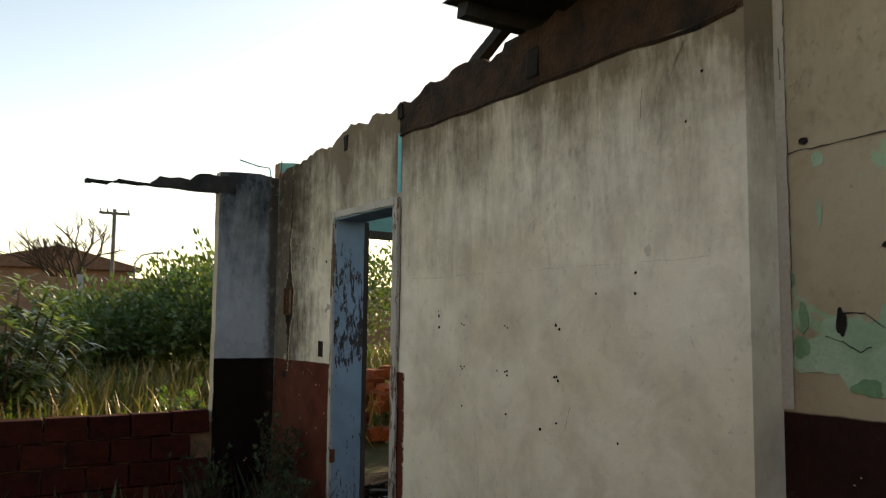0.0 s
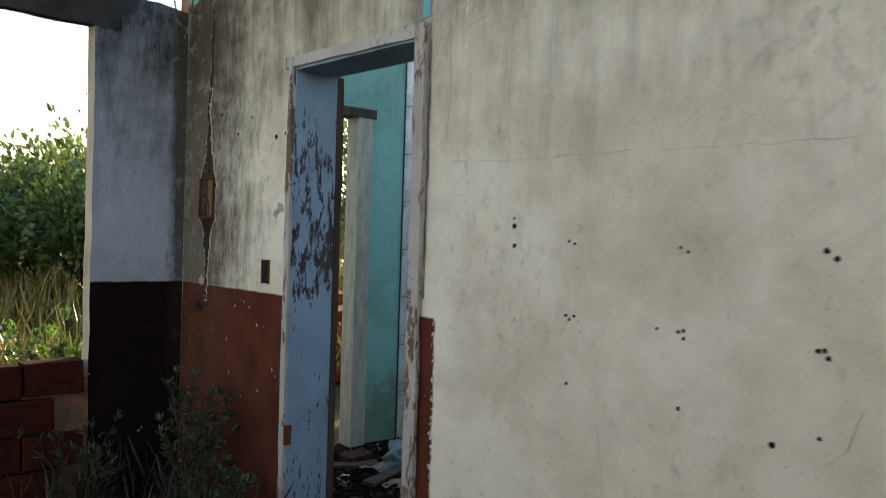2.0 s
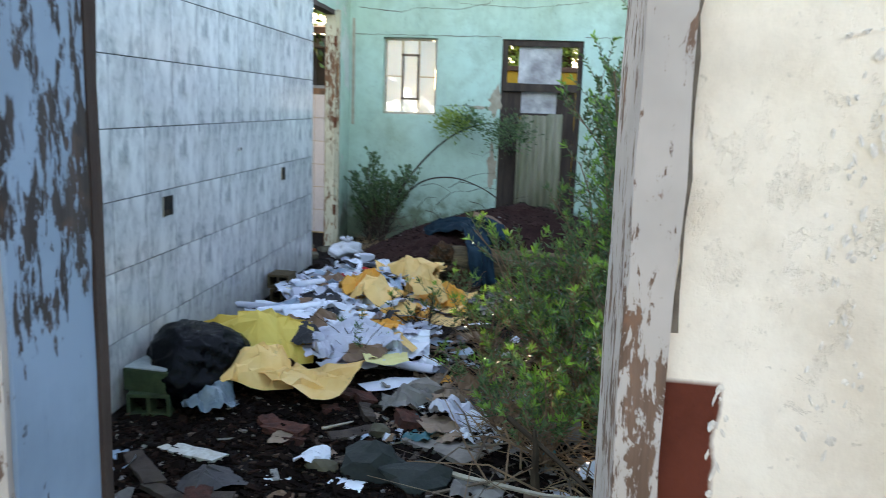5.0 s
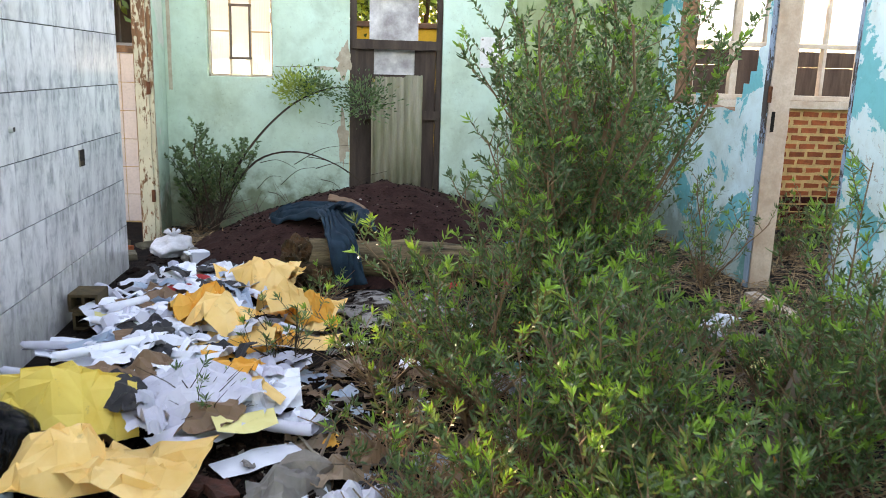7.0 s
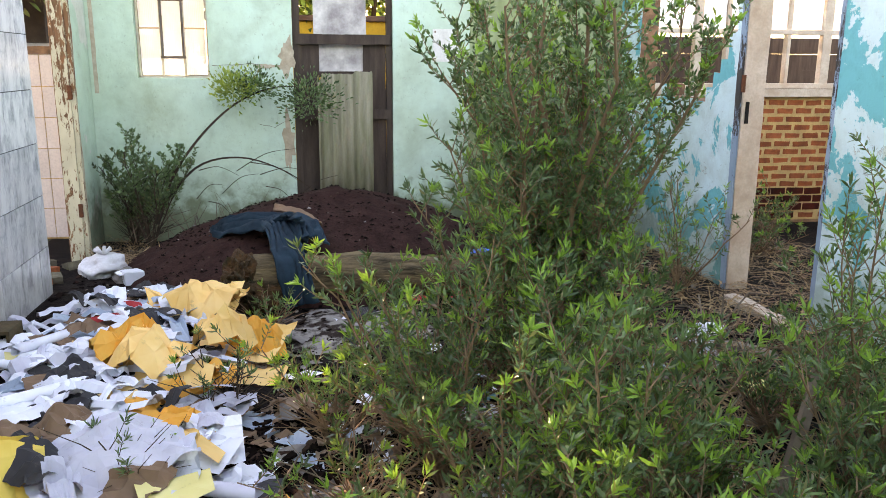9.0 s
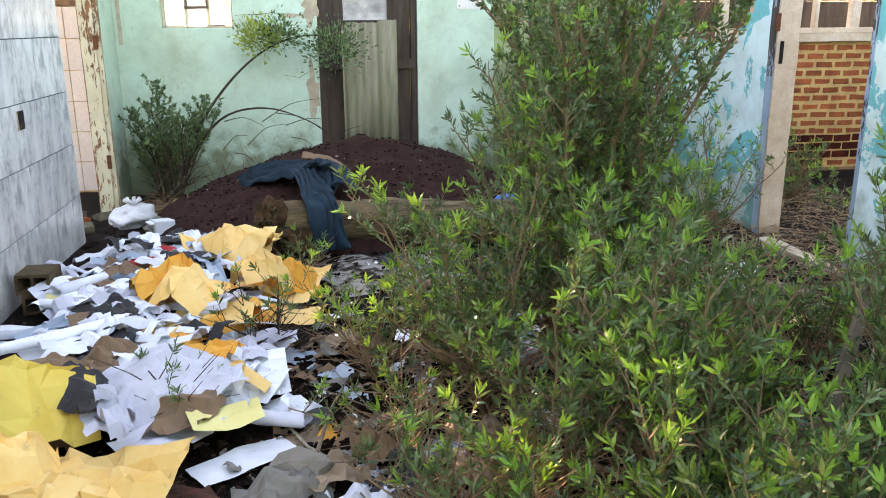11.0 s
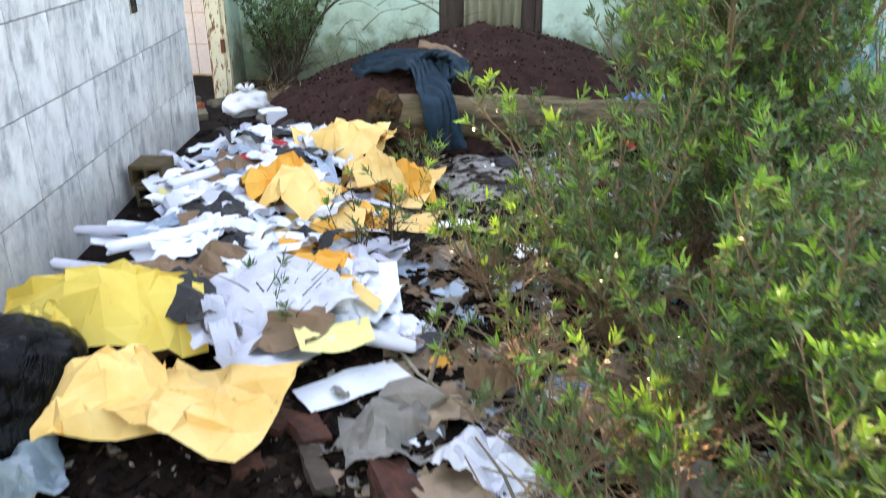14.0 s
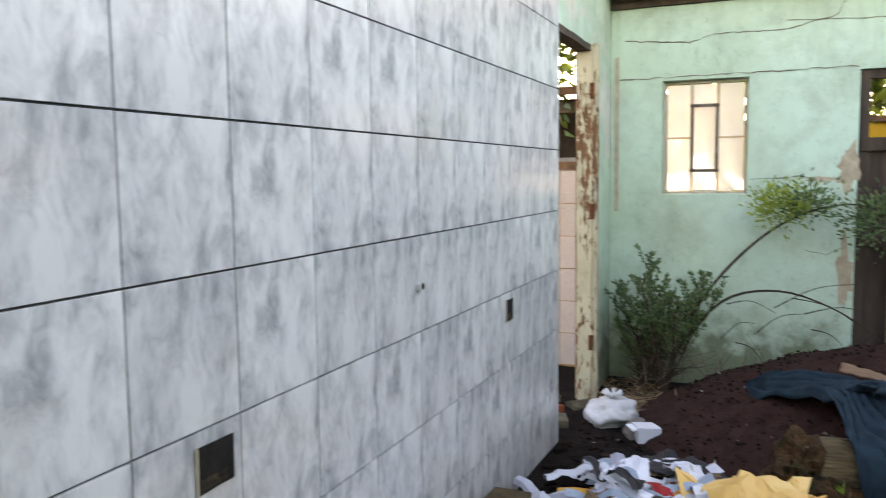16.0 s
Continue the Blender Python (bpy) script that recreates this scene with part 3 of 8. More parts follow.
MAT_ROOF_TILE = simple("clay_roof_tile", (0.20, 0.10, 0.06), (0.10, 0.06, 0.045), 5, 0.9, 0.5, 0.02).m
MAT_PINK = simple("pale_pink_tile", (0.66, 0.55, 0.50), (0.58, 0.47, 0.42), 3, 0.35, 0.05, vary=0.15).m
MAT_YELLOW_PAINT = simple("yellow_paint", (0.65, 0.36, 0.03), (0.5, 0.26, 0.02), 5, 0.7, 0.1).m
MAT_HOUSE_WALL = simple("far_brick_render", (0.28, 0.15, 0.09), (0.20, 0.11, 0.075), 2, 0.9, 0.2).m
MAT_HOUSE_GREY = simple("far_grey_wall", (0.35, 0.34, 0.33), (0.25, 0.24, 0.24), 2, 0.9, 0.2).m
MAT_ROOF_DARK = simple("dark_roof", (0.05, 0.045, 0.05), (0.09, 0.08, 0.08), 3, 0.8, 0.3).m
MAT_POLE = simple("pole_wood", (0.16, 0.15, 0.14), (0.10, 0.095, 0.09), 4, 0.9, 0.2).m


# ---------------------------------------------------------------- doorway the walk passes
def door_frame_main():
    e = tagged(empty("door_frame", (2.42, 7.5, 0)), "old wooden door frame with flaking blue and pale paint, no door", "door frame")
    x0, x1 = 2.325, 2.56
    for y0, y1, mat, lab in ((DOOR_Y1 - 0.064, DOOR_Y1, MAT_FRAME_BLUE, "jamb with blistered blue paint"), (DOOR_Y0 - 0.0, DOOR_Y0 + 0.022, MAT_FRAME_PALE, "jamb with flaking pale paint")):
        part("jamb", plank_bm((x0 - 2.42 + 0.012, y0 - 7.5, -0.06), (x1 - 2.42, y1 - 7.5, DOOR_TOP), 2, 16, 0.002, 0.003), mat, e, lab)
    part("head", plank_bm((x0 - 2.42 + 0.012, DOOR_Y0 - 7.46, DOOR_TOP - 0.042), (x1 - 2.42, DOOR_Y1 - 7.54, DOOR_TOP), 1, 8, 0.002, 0.001), MAT_FRAME_BLUE, e)
    part("architrave", plank_bm((x0 - 2.42 - 0.004, DOOR_Y1 - 0.058 - 7.5, -0.05), (x0 - 2.42 + 0.014, DOOR_Y1 - 0.022 - 7.5, DOOR_TOP + 0.012), 2, 18, 0.003, 0.003), MAT_FRAME_PALE, e, "narrow pale strip, paint flaked to grey wood")
    part("architrave", plank_bm((x0 - 2.42 - 0.006, DOOR_Y0 - 0.034 - 7.5, -0.05), (x0 - 2.42 + 0.014, DOOR_Y0 + 0.026 - 7.5, DOOR_TOP + 0.012), 2, 18, 0.003, 0.003), MAT_FRAME_PALE, e, "pale strip, paint flaked to brown wood")
    part("architrave", plank_bm((x0 - 2.42 - 0.003, DOOR_Y0 - 0.012 - 7.5, DOOR_TOP - 0.032), (x0 - 2.42 + 0.016, DOOR_Y1 + 0.012 - 7.5, DOOR_TOP + 0.016), 1, 10, 0.003, 0.003), MAT_FRAME_PALE, e)
    part("stop", plank_bm((0.142, DOOR_Y1 - 0.068 - 7.5, -0.05), (0.175, DOOR_Y1 - 0.02 - 7.5, DOOR_TOP - 0.042), 2, 12, 0.002, 0.002), MAT_WOOD_DARK, e)
    for z in (0.42,):
        part("hinge", box_bm((-0.098, DOOR_Y1 - 0.07 - 7.5, z), (-0.06, DOOR_Y1 - 0.056 - 7.5, z + 0.09), 0.003), MAT_RUST, e, "rusted hinge leaf")


door_frame_main()


def wall_scars():
    """Nail holes, the empty switch box, the broken chase and long hairline cracks of the west wall."""
    r2 = random.Random(3)

    def hole(y, z, r):
        bm = bmesh.new()
        n = 10
        r *= 0.72
        outer = [bm.verts.new((WX0 - 0.0035, y + math.cos(a) * r * k, z + math.sin(a) * r * k)) for a, k in ((2 * math.pi * i / n, r2.uniform(0.8, 1.25)) for i in range(n))]
        inner = [bm.verts.new((WX0 - 0.0048, y + (v.co.y - y) * 0.55, z + (v.co.z - z) * 0.55)) for v in outer]
        base = [bm.verts.new((WX0 - 0.0005, y + (v.co.y - y) * 1.25, z + (v.co.z - z) * 1.25)) for v in outer]
        for i in range(n):
            j = (i + 1) % n
            bm.faces.new((outer[i], outer[j], inner[j], inner[i]))
            bm.faces.new((base[i], base[j], outer[j], outer[i]))
        bm.faces.new(inner)
        part("nail_hole", bm, MAT_BLACK, wall_west)

    for y, z, r in ((5.946, 1.152, 0.006), (5.929, 1.157, 0.006), (5.929, 1.136, 0.006), (6.012, 1.154, 0.005), (5.574, 1.149, 0.007), (5.559, 1.151, 0.006), (5.550, 1.134, 0.007), (6.322, 0.952, 0.006), (5.937, 0.945, 0.007), (5.564, 0.943, 0.006), (5.677, 0.903, 0.009), (5.073, 1.520, 0.008), (5.070, 1.604, 0.007), (5.302, 1.524, 0.006), (6.329, 1.386, 0.005), (6.306, 1.379, 0.005), (5.947, 1.380, 0.005), (5.924, 1.369, 0.005), (5.564, 1.386, 0.008), (5.540, 1.367, 0.008), (6.557, 1.429, 0.009), (6.554, 1.365, 0.009), (6.558, 1.454, 0.004), (6.332, 1.159, 0.006), (6.318, 1.148, 0.006), (6.301, 1.160, 0.006), (5.179, 0.903, 0.006)):
        hole(y, z, r)
    # patch of bare render round a larger hole
    bm = bmesh.new()
    c = bm.verts.new((WX0 - 0.004, 4.999, 1.680))
    ring = [bm.verts.new((WX0 - 0.0045, 4.999 + math.cos(a) * 0.019 * k, 1.690 + math.sin(a) * 0.024 * k)) for a, k in ((2 * math.pi * i / 14, r2.uniform(0.75, 1.2)) for i in range(14))]
    for i in range(14):
        bm.faces.new((c, ring[i], ring[(i + 1) % 14]))
    part("bare_patch", bm, simple("pale_filler", (0.68, 0.60, 0.47), (0.50, 0.43, 0.32), 40, 0.95, 0.5, 0.006).m, wall_west)
    # long seam and a few cracks: thin uneven slits
    def crack(pts, w):
        bm = bmesh.new()
        prev = None
        for (y0, z0), (y1, z1) in zip(pts, pts[1:]):
            n = max(2, int(abs(y1 - y0) / 0.05) + int(abs(z1 - z0) / 0.05))
            for i in range(n + (0 if (y1, z1) != pts[-1] else 1)):
                t = i / n
                y, z = y0 + (y1 - y0) * t + r2.uniform(-0.004, 0.004), z0 + (z1 - z0) * t + r2.uniform(-0.005, 0.005)
                ww = w * r2.uniform(0.2, 1.1)
                dy, dz = (0, ww) if abs(y1 - y0) > abs(z1 - z0) else (ww, 0)
                cur = (bm.verts.new((WX0 - 0.0042, y - dy, z - dz)), bm.verts.new((WX0 - 0.0042, y + dy, z + dz)))
                if prev:
                    bm.faces.new((prev[0], prev[1], cur[1], cur[0]))
                prev = cur
        part("crack", bm, MAT_CRACK, wall_west)

    for ya, yb in ((6.86, 6.45), (6.40, 6.12), (6.02, 5.5), (5.42, 5.1), (5.05, 4.7)):
        crack([(ya, 1.648), ((ya + yb) / 2, 1.644), (yb, 1.65)], 0.00045)
    crack([(6.89, 2.12), (6.88, 1.9), (6.90, 1.72)], 0.0012)
    crack([(6.80, 2.12), (6.68, 2.14), (6.60, 2.35)], 0.0009)
    crack([(6.20, 0.85), (6.16, 0.6), (6.20, 0.25)], 0.0009)
    crack([(6.995, 2.1), (6.998, 1.4), (6.995, 1.15)], 0.006)
    crack([(5.55, 0.88), (5.50, 0.93), (5.47, 1.02)], 0.001)
    crack([(4.80, 2.50), (4.84, 2.44), (4.88, 2.36)], 0.0035)
    crack([(5.02, 2.36), (5.03, 2.30), (5.03, 2.24)], 0.0025)
    hole(4.72, 2.36, 0.008)
    hole(4.80, 2.18, 0.007)
    # band of blistered paint beside the doorway, and the worn edge of the old dado
    bm = bmesh.new()
    for k in range(260):
        if k < 190:
            y, z = 6.79 + r2.gauss(0, 0.020), r2.uniform(0.25, 2.3)
        else:
            y, z = 6.928 + r2.gauss(0, 0.005), r2.uniform(0.1, 1.10)
        a, b, tw = r2.uniform(0.0015, 0.0055), r2.uniform(0.003, 0.011), r2.uniform(-0.5, 0.5)
        ring = []
        for q in range(7):
            w = 2 * math.pi * q / 7
            cy, cz = math.cos(w) * a * r2.uniform(0.6, 1.2), math.sin(w) * b * r2.uniform(0.6, 1.2)
            ring.append(bm.verts.new((WX0 - 0.0035 - (0.0025 * r2.random() if q % 2 else 0.0), y + cy - tw * cz, z + cz + tw * cy)))
        top = bm.verts.new((WX0 - 0.0045, y, z))
        for q in range(7):
            bm.faces.new((top, ring[q], ring[(q + 1) % 7]))
    part("paint_flake", bm, simple("lifted_cream_paint", (0.76, 0.70, 0.60), (0.60, 0.53, 0.43), 30, 0.9, 0.3, 0.004).m, wall_west)
    # switch box let into the wall
    sb = tagged(empty("switch_box", (WX0, 8.135, 1.19)), "empty black switch box let into the cream wall", "switch box")
    bm = bmesh.new()
    add_box(bm, (-0.004, -0.032, -0.055), (0.0, 0.032, 0.055))
    part("recess", bm, MAT_BLACK, sb)
    part("rim", box_bm((-0.007, -0.036, -0.058), (-0.001, -0.030, 0.058), 0.001), MAT_RUST, sb)
    part("rim", box_bm((-0.007, 0.030, -0.058), (-0.001, 0.036, 0.058), 0.001), MAT_RUST, sb)
    # chase broken into the wall beside the corner
    ch = tagged(empty("conduit_chase", (WX0, 8.745, 1.5)), "broken chase with a rusted conduit box in the wall", "wall damage")

    def torn(za, zb, width, lean, mat, seed, lift, name):
        """A strip of broken plaster with ragged sides."""
        bm = bmesh.new()
        rows = []
        n = max(6, int((zb - za) / 0.012))
        for i in range(n + 1):
            t = i / n
            z = za + (zb - za) * t
            w = width(t) * (1 + 0.55 * noise.noise(Vector((seed, z * 22, 0)))) + 0.004 * r2.uniform(-1, 1)
            w = max(w, 0.006)
            dy = lean * t + 0.018 * noise.noise(Vector((3, z * 9, seed))) + 0.004 * r2.uniform(-1, 1)
            rows.append([bm.verts.new((-lift, dy - w, z)), bm.verts.new((-lift - 0.004 * r2.random(), dy - w * 0.4, z)), bm.verts.new((-lift - 0.005 * r2.random(), dy + w * 0.4, z)), bm.verts.new((-lift, dy + w, z))])
        for a, b in zip(rows, rows[1:]):
            for k in range(3):
                bm.faces.new((a[k], a[k + 1], b[k + 1], b[k]))
        part(name, bm, mat, ch)

    torn(-0.50, 0.62, lambda t: 0.016 + 0.085 * math.exp(-((t - 0.50) / 0.20) ** 2), 0.0, MAT_RAW, 1, 0.0038, "bare_plaster")
    torn(-0.49, 0.60, lambda t: 0.010 + 0.078 * math.exp(-((t - 0.50) / 0.19) ** 2), 0.004, MAT_SCAR, 1, 0.0062, "broken_plaster")
    torn(0.58, 1.02, lambda t: 0.005, -0.02, MAT_SCAR, 6, 0.0050, "broken_plaster")
    part("box_back", box_bm((-0.0085, -0.072, -0.055), (-0.0065, 0.072, 0.145), 0.001), MAT_SCAR, ch, "stained back of the box")
    part("box_back", box_bm((-0.0105, -0.060, -0.045), (-0.0085, -0.010, 0.138), 0.001, None, 0.004), MAT_CORE, ch, "brown clay behind the box")
    for z in (0.085, 0.035, -0.01):
        part("knockout", tube_bm([(-0.008, 0.042, z), (-0.0105, 0.042, z)], [0.017, 0.016], 10), MAT_RUST, ch)
    for lo, hi in (((-0.020, -0.078, -0.06), (-0.006, -0.071, 0.15)), ((-0.020, 0.071, -0.06), (-0.006, 0.078, 0.15)), ((-0.020, -0.071, 0.145), (-0.006, 0.071, 0.151)), ((-0.018, -0.071, -0.061), (-0.006, 0.071, -0.055))):
        part("box_rim", box_bm(lo, hi, 0.001, None, 0.0015), MAT_RUST, ch)
    for dy in (-0.02, 0.0, 0.022):
        part("wire", tube_bm([(-0.010, dy, -0.055), (-0.016, dy + 0.004, -0.10), (-0.010, dy * 0.5 - 0.006, -0.16)], [0.005] * 3, 5), MAT_SCAR, ch)
    # hole knocked through the painted dado below it
    part("knocked_hole", box_bm((WX0 - 0.0055, 8.79, 0.945), (WX0 - 0.004, 8.86, 0.99), 0.0, None, 0.006), MAT_BLACK, wall_west)
    for y, z, s in ((8.07, 1.82, 0.010), (7.99, 1.83, 0.007), (8.44, 1.86, 0.006), (8.30, 1.93, 0.004), (8.62, 1.97, 0.006)):
        hole(y, z, s * 1.4)
    for y, z, a, b in ((8.02, 1.49, 0.04, 0.028), (8.06, 1.46, 0.02, 0.02), (8.80, 1.11, 0.03, 0.03), (8.42, 1.005, 0.007, 0.012), (8.28, 1.01, 0.006, 0.010), (8.33, 1.03, 0.006, 0.006), (8.2, 0.93, 0.010, 0.008), (8.05, 0.74, 0.007, 0.012), (8.18, 0.62, 0.006, 0.007), (8.5, 0.83, 0.006, 0.008)):
        bm = bmesh.new()
        bm.faces.new([bm.verts.new((WX0 - 0.0045, y + math.cos(2 * math.pi * i / 11) * a * r2.uniform(0.5, 1.2), z + math.sin(2 * math.pi * i / 11) * b * r2.uniform(0.5, 1.2))) for i in range(11)])
        part("paint_chip", bm, MAT_RAW, wall_west)
    # strip of old aqua paint and lifted plaster edge at the doorway's shoulder
    part("aqua_strip", box_bm((WX0 - 0.006, 7.0, 2.19), (WX0 - 0.0035, 7.045, 2.56), 0.0, jitter=0.003), MAT_AQUA_PAINT, wall_west)
    # dark rafter pockets in the raw band
    for y, z, s in ((5.72, 2.66, 0.07), (7.02, 2.70, 0.045), (7.78, 2.64, 0.05)):
        part("rafter_pocket", box_bm((WX0 - 0.012, y - s * 0.6, z - s), (WX0 - 0.004, y + s * 0.6, z + s), 0.003, jitter=0.006), MAT_BLACK, wall_west)
    # lip of broken plaster along the foot of the raw band, dark for the shadow under it
    bm = bmesh.new()
    prev = None
    for i in range(110):
        y = 4.56 + i * 0.0225
        w = max(0.002, 0.014 + 0.016 * noise.noise(Vector((y * 5, 1, 1))))
        z = 2.548 + 0.02 * noise.noise(Vector((y * 3, 7, 1)))
        cur = (bm.verts.new((WX0 - 0.003, y, z - w)), bm.verts.new((WX0 - 0.016, y, z)), bm.verts.new((WX0 - 0.003, y, z + w * 0.7)))
        if prev:
            bm.faces.new((prev[0], cur[0], cur[1], prev[1]))
            bm.faces.new((prev[1], cur[1], cur[2], prev[2]))
        prev = cur
    part("plaster_lip", bm, MAT_BAND, wall_west)


wall_scars()


# ---------------------------------------------------------------- timber left of the roof, and the stub's beam
def broken_beam():
    bm = bmesh.new()
    n = 16
    rings = []
    for i in range(n):
        t = i / (n - 1)
        x = 1.98 - 1.12 * t
        top = 2.545 - 0.02 * t - (0.05 if t > 0.28 else 0) - (0.05 if t > 0.55 else 0) - (0.03 if t > 0.8 else 0) + rng.uniform(-0.008, 0.008)
        bot = 2.40 + 0.018 * t + rng.uniform(-0.004, 0.004)
        rings.append([bm.verts.new((x, 9.04, bot)), bm.verts.new((x, 9.12, bot)), bm.verts.new((x + rng.uniform(-0.01, 0.01), 9.12, top)), bm.verts.new((x, 9.04, top))])
    for a, b in zip(rings, rings[1:]):
        for k in range(4):
            bm.faces.new((a[k], a[(k + 1) % 4], b[(k + 1) % 4], b[k]))
    bm.faces.new(rings[0])
    bm.faces.new(rings[-1][::-1])
    bmesh.ops.recalc_face_normals(bm, faces=bm.faces[:])
    tagged(part("roof_beam", bm, MAT_CHAR), "charred broken beam sticking out of the wall stub", "beam")


broken_beam()
rebar = part("reinforcing_bar", tube_bm([(2.30, 9.1, 2.56), (2.28, 9.1, 2.66), (2.18, 9.1, 2.665), (2.02, 9.1, 2.70)], [0.006] * 4, 5), MAT_AQUA_PAINT)
tagged(rebar, "bent aqua-painted steel bar on the wall top", "steel bar")
rebar2 = part("reinforcing_bar", tube_bm([(2.32, 8.95, 2.56), (2.325, 8.95, 2.70)], [0.005] * 2, 5), MAT_RUST)
tagged(rebar2, "rusty steel bar end on the wall top", "steel bar")


def eave_remnant():
    e = tagged(empty("roof_eave", (2.35, 5.2, 2.9)), "charred remnant of the roof eave on the wall", "roof remnant")
    for i in range(9):
        y0 = 4.25 + i * 0.185
        part("board", plank_bm((rng.uniform(-0.42, -0.34), y0 - 5.2, 0.03), (1.0 - 0.03 * i + rng.uniform(-0.1, 0.1), y0 + 0.178 - 5.2, 0.055), 0, 10, 0.005, 0.03), MAT_CHAR, e)
    part("rafter", plank_bm((-0.36, 0.60, -0.05), (0.92, 0.67, 0.028), 0, 10, 0.005, 0.03), MAT_CHAR, e)
    part("rafter", plank_bm((-0.30, -0.35, -0.05), (0.95, -0.28, 0.028), 0, 10, 0.005, 0.03), MAT_CHAR, e)
    part("wall_plate", plank_bm((0.02, -0.9, -0.115), (0.10, 0.80, -0.05), 1, 10, 0.005, 0.03), MAT_CHAR, e)
    part("strut", plank_bm((-0.03, -0.03, -0.28), (0.03, 0.03, 0.28), 2, 6, 0.004, 0.01, pose(0.03, 0.92, -0.02, 64, 0, 0)), MAT_CHAR, e)


eave_remnant()



# ---------------------------------------------------------------- room fixtures
def door_frame_grey():
    e = tagged(empty("door_frame", (3.0, 9.1, 0)), "grey painted door frame in an aqua wall, no door", "door frame")
    part("jamb", plank_bm((0.50, -0.085, -0.05), (0.615, 0.04, 2.18), 2, 12, 0.002, 0.002), simple("grey_painted_wood", (0.52, 0.47, 0.40), (0.34, 0.30, 0.25), 6, 0.8, 0.3, 0.004, (4, 4, 1)).m, e)
    part("jamb", plank_bm((-0.34, -0.075, -0.05), (-0.30, 0.04, 2.18), 2, 12, 0.002, 0.002), MAT_FRAME_PALE, e)
    part("head", plank_bm((-0.34, -0.09, 2.13), (0.64, 0.04, 2.19), 0, 8, 0.003, 0.002), MAT_WOOD_DARK, e)


def door_frame_rusty():
    e = tagged(empty("door_frame", (8.7, 9.1, 0)), "cream door frame streaked brown, rusty hinges, no door", "door frame")
    part("jamb", plank_bm((0.42, -0.07, -0.05), (0.46, 0.03, 2.29), 2, 14, 0.003, 0.002), MAT_FRAME_CREAM, e)
    part("jamb", plank_bm((-0.442, -0.05, -0.05), (-0.415, 0.03, 2.29), 2, 14, 0.003, 0.002), MAT_FRAME_CREAM, e)
    part("head", plank_bm((-0.44, -0.06, 2.25), (0.46, 0.03, 2.29), 0, 8, 0.003, 0.002), MAT_WOOD_DARK, e)
    part("architrave", plank_bm((0.44, -0.10, -0.05), (0.50, -0.07, 2.30), 2, 14, 0.003, 0.004), MAT_FRAME_CREAM, e)
    for z in (0.32, 1.18, 1.95):
        part("hinge", box_bm((0.41, -0.085, z), (0.423, -0.055, z + 0.10), 0.002), MAT_RUST, e)


door_frame_grey()
door_frame_rusty()


def steel_window():
    e = tagged(empty("window_1", (EX0, 8.40, WIN_Z0)), "steel casement window with ribbed glass, pale paint", "window", kind="structure")
    w, h = WIN_Y1 - WIN_Y0, WIN_Z1 - WIN_Z0
    y0 = WIN_Y0 - 8.40
    xa, xb = 0.075, 0.10

    def bar(ya, za, yb, zb, t=0.009, name="window_frame", x0=xa, x1=xb):
        part(name, box_bm((x0, y0 + ya - t, za - t), (x1, y0 + yb + t, zb + t), 0.002), MAT_STEEL_DARK if name == "casement_bar" else MAT_STEEL_PAINT, e)

    bar(0.012, 0.012, w - 0.012, 0.012)
    bar(0.012, h - 0.012, w - 0.012, h - 0.012)
    bar(0.012, 0.012, 0.012, h - 0.012)
    bar(w - 0.012, 0.012, w - 0.012, h - 0.012)
    c1, c2 = w * 0.35, w * 0.66
    bar(c1, 0, c1, h)
    bar(c2, 0, c2, h)
    bar(0, h * 0.5, c1, h * 0.5, 0.006)
    bar(c2, h * 0.5, w, h * 0.5, 0.006)
    for ya, yb, za, zb in ((c1, c2, h * 0.78, h * 0.78), (c1, c2, h * 0.21, h * 0.21)):
        bar(ya, za, yb, zb, 0.010, "casement_bar", 0.06, 0.10)
    for y in (c1 + 0.006, c2 - 0.006):
        bar(y, h * 0.21, y, h * 0.78, 0.008, "casement_bar", 0.06, 0.10)
    part("window_sill", box_bm((0.0, y0, -0.02), (0.17, y0 + w, 0.004), 0.004), MAT_GREEN, e)
    for ya, yb, za, zb in ((0.02, c1, 0.02, h * 0.5), (0.02, c1, h * 0.5, h - 0.02), (c1, c2, 0.02, h * 0.21), (c1, c2, h * 0.21, h * 0.78), (c1, c2, h * 0.78, h - 0.02), (c2, w - 0.02, 0.02, h * 0.5), (c2, w - 0.02, h * 0.5, h - 0.02)):
        g = part("pane", box_bm((0.086, y0 + ya + 0.006, za + 0.006), (0.089, y0 + yb - 0.006, zb - 0.006)), MAT_GLASS, e)
        g.visible_shadow = False


steel_window()


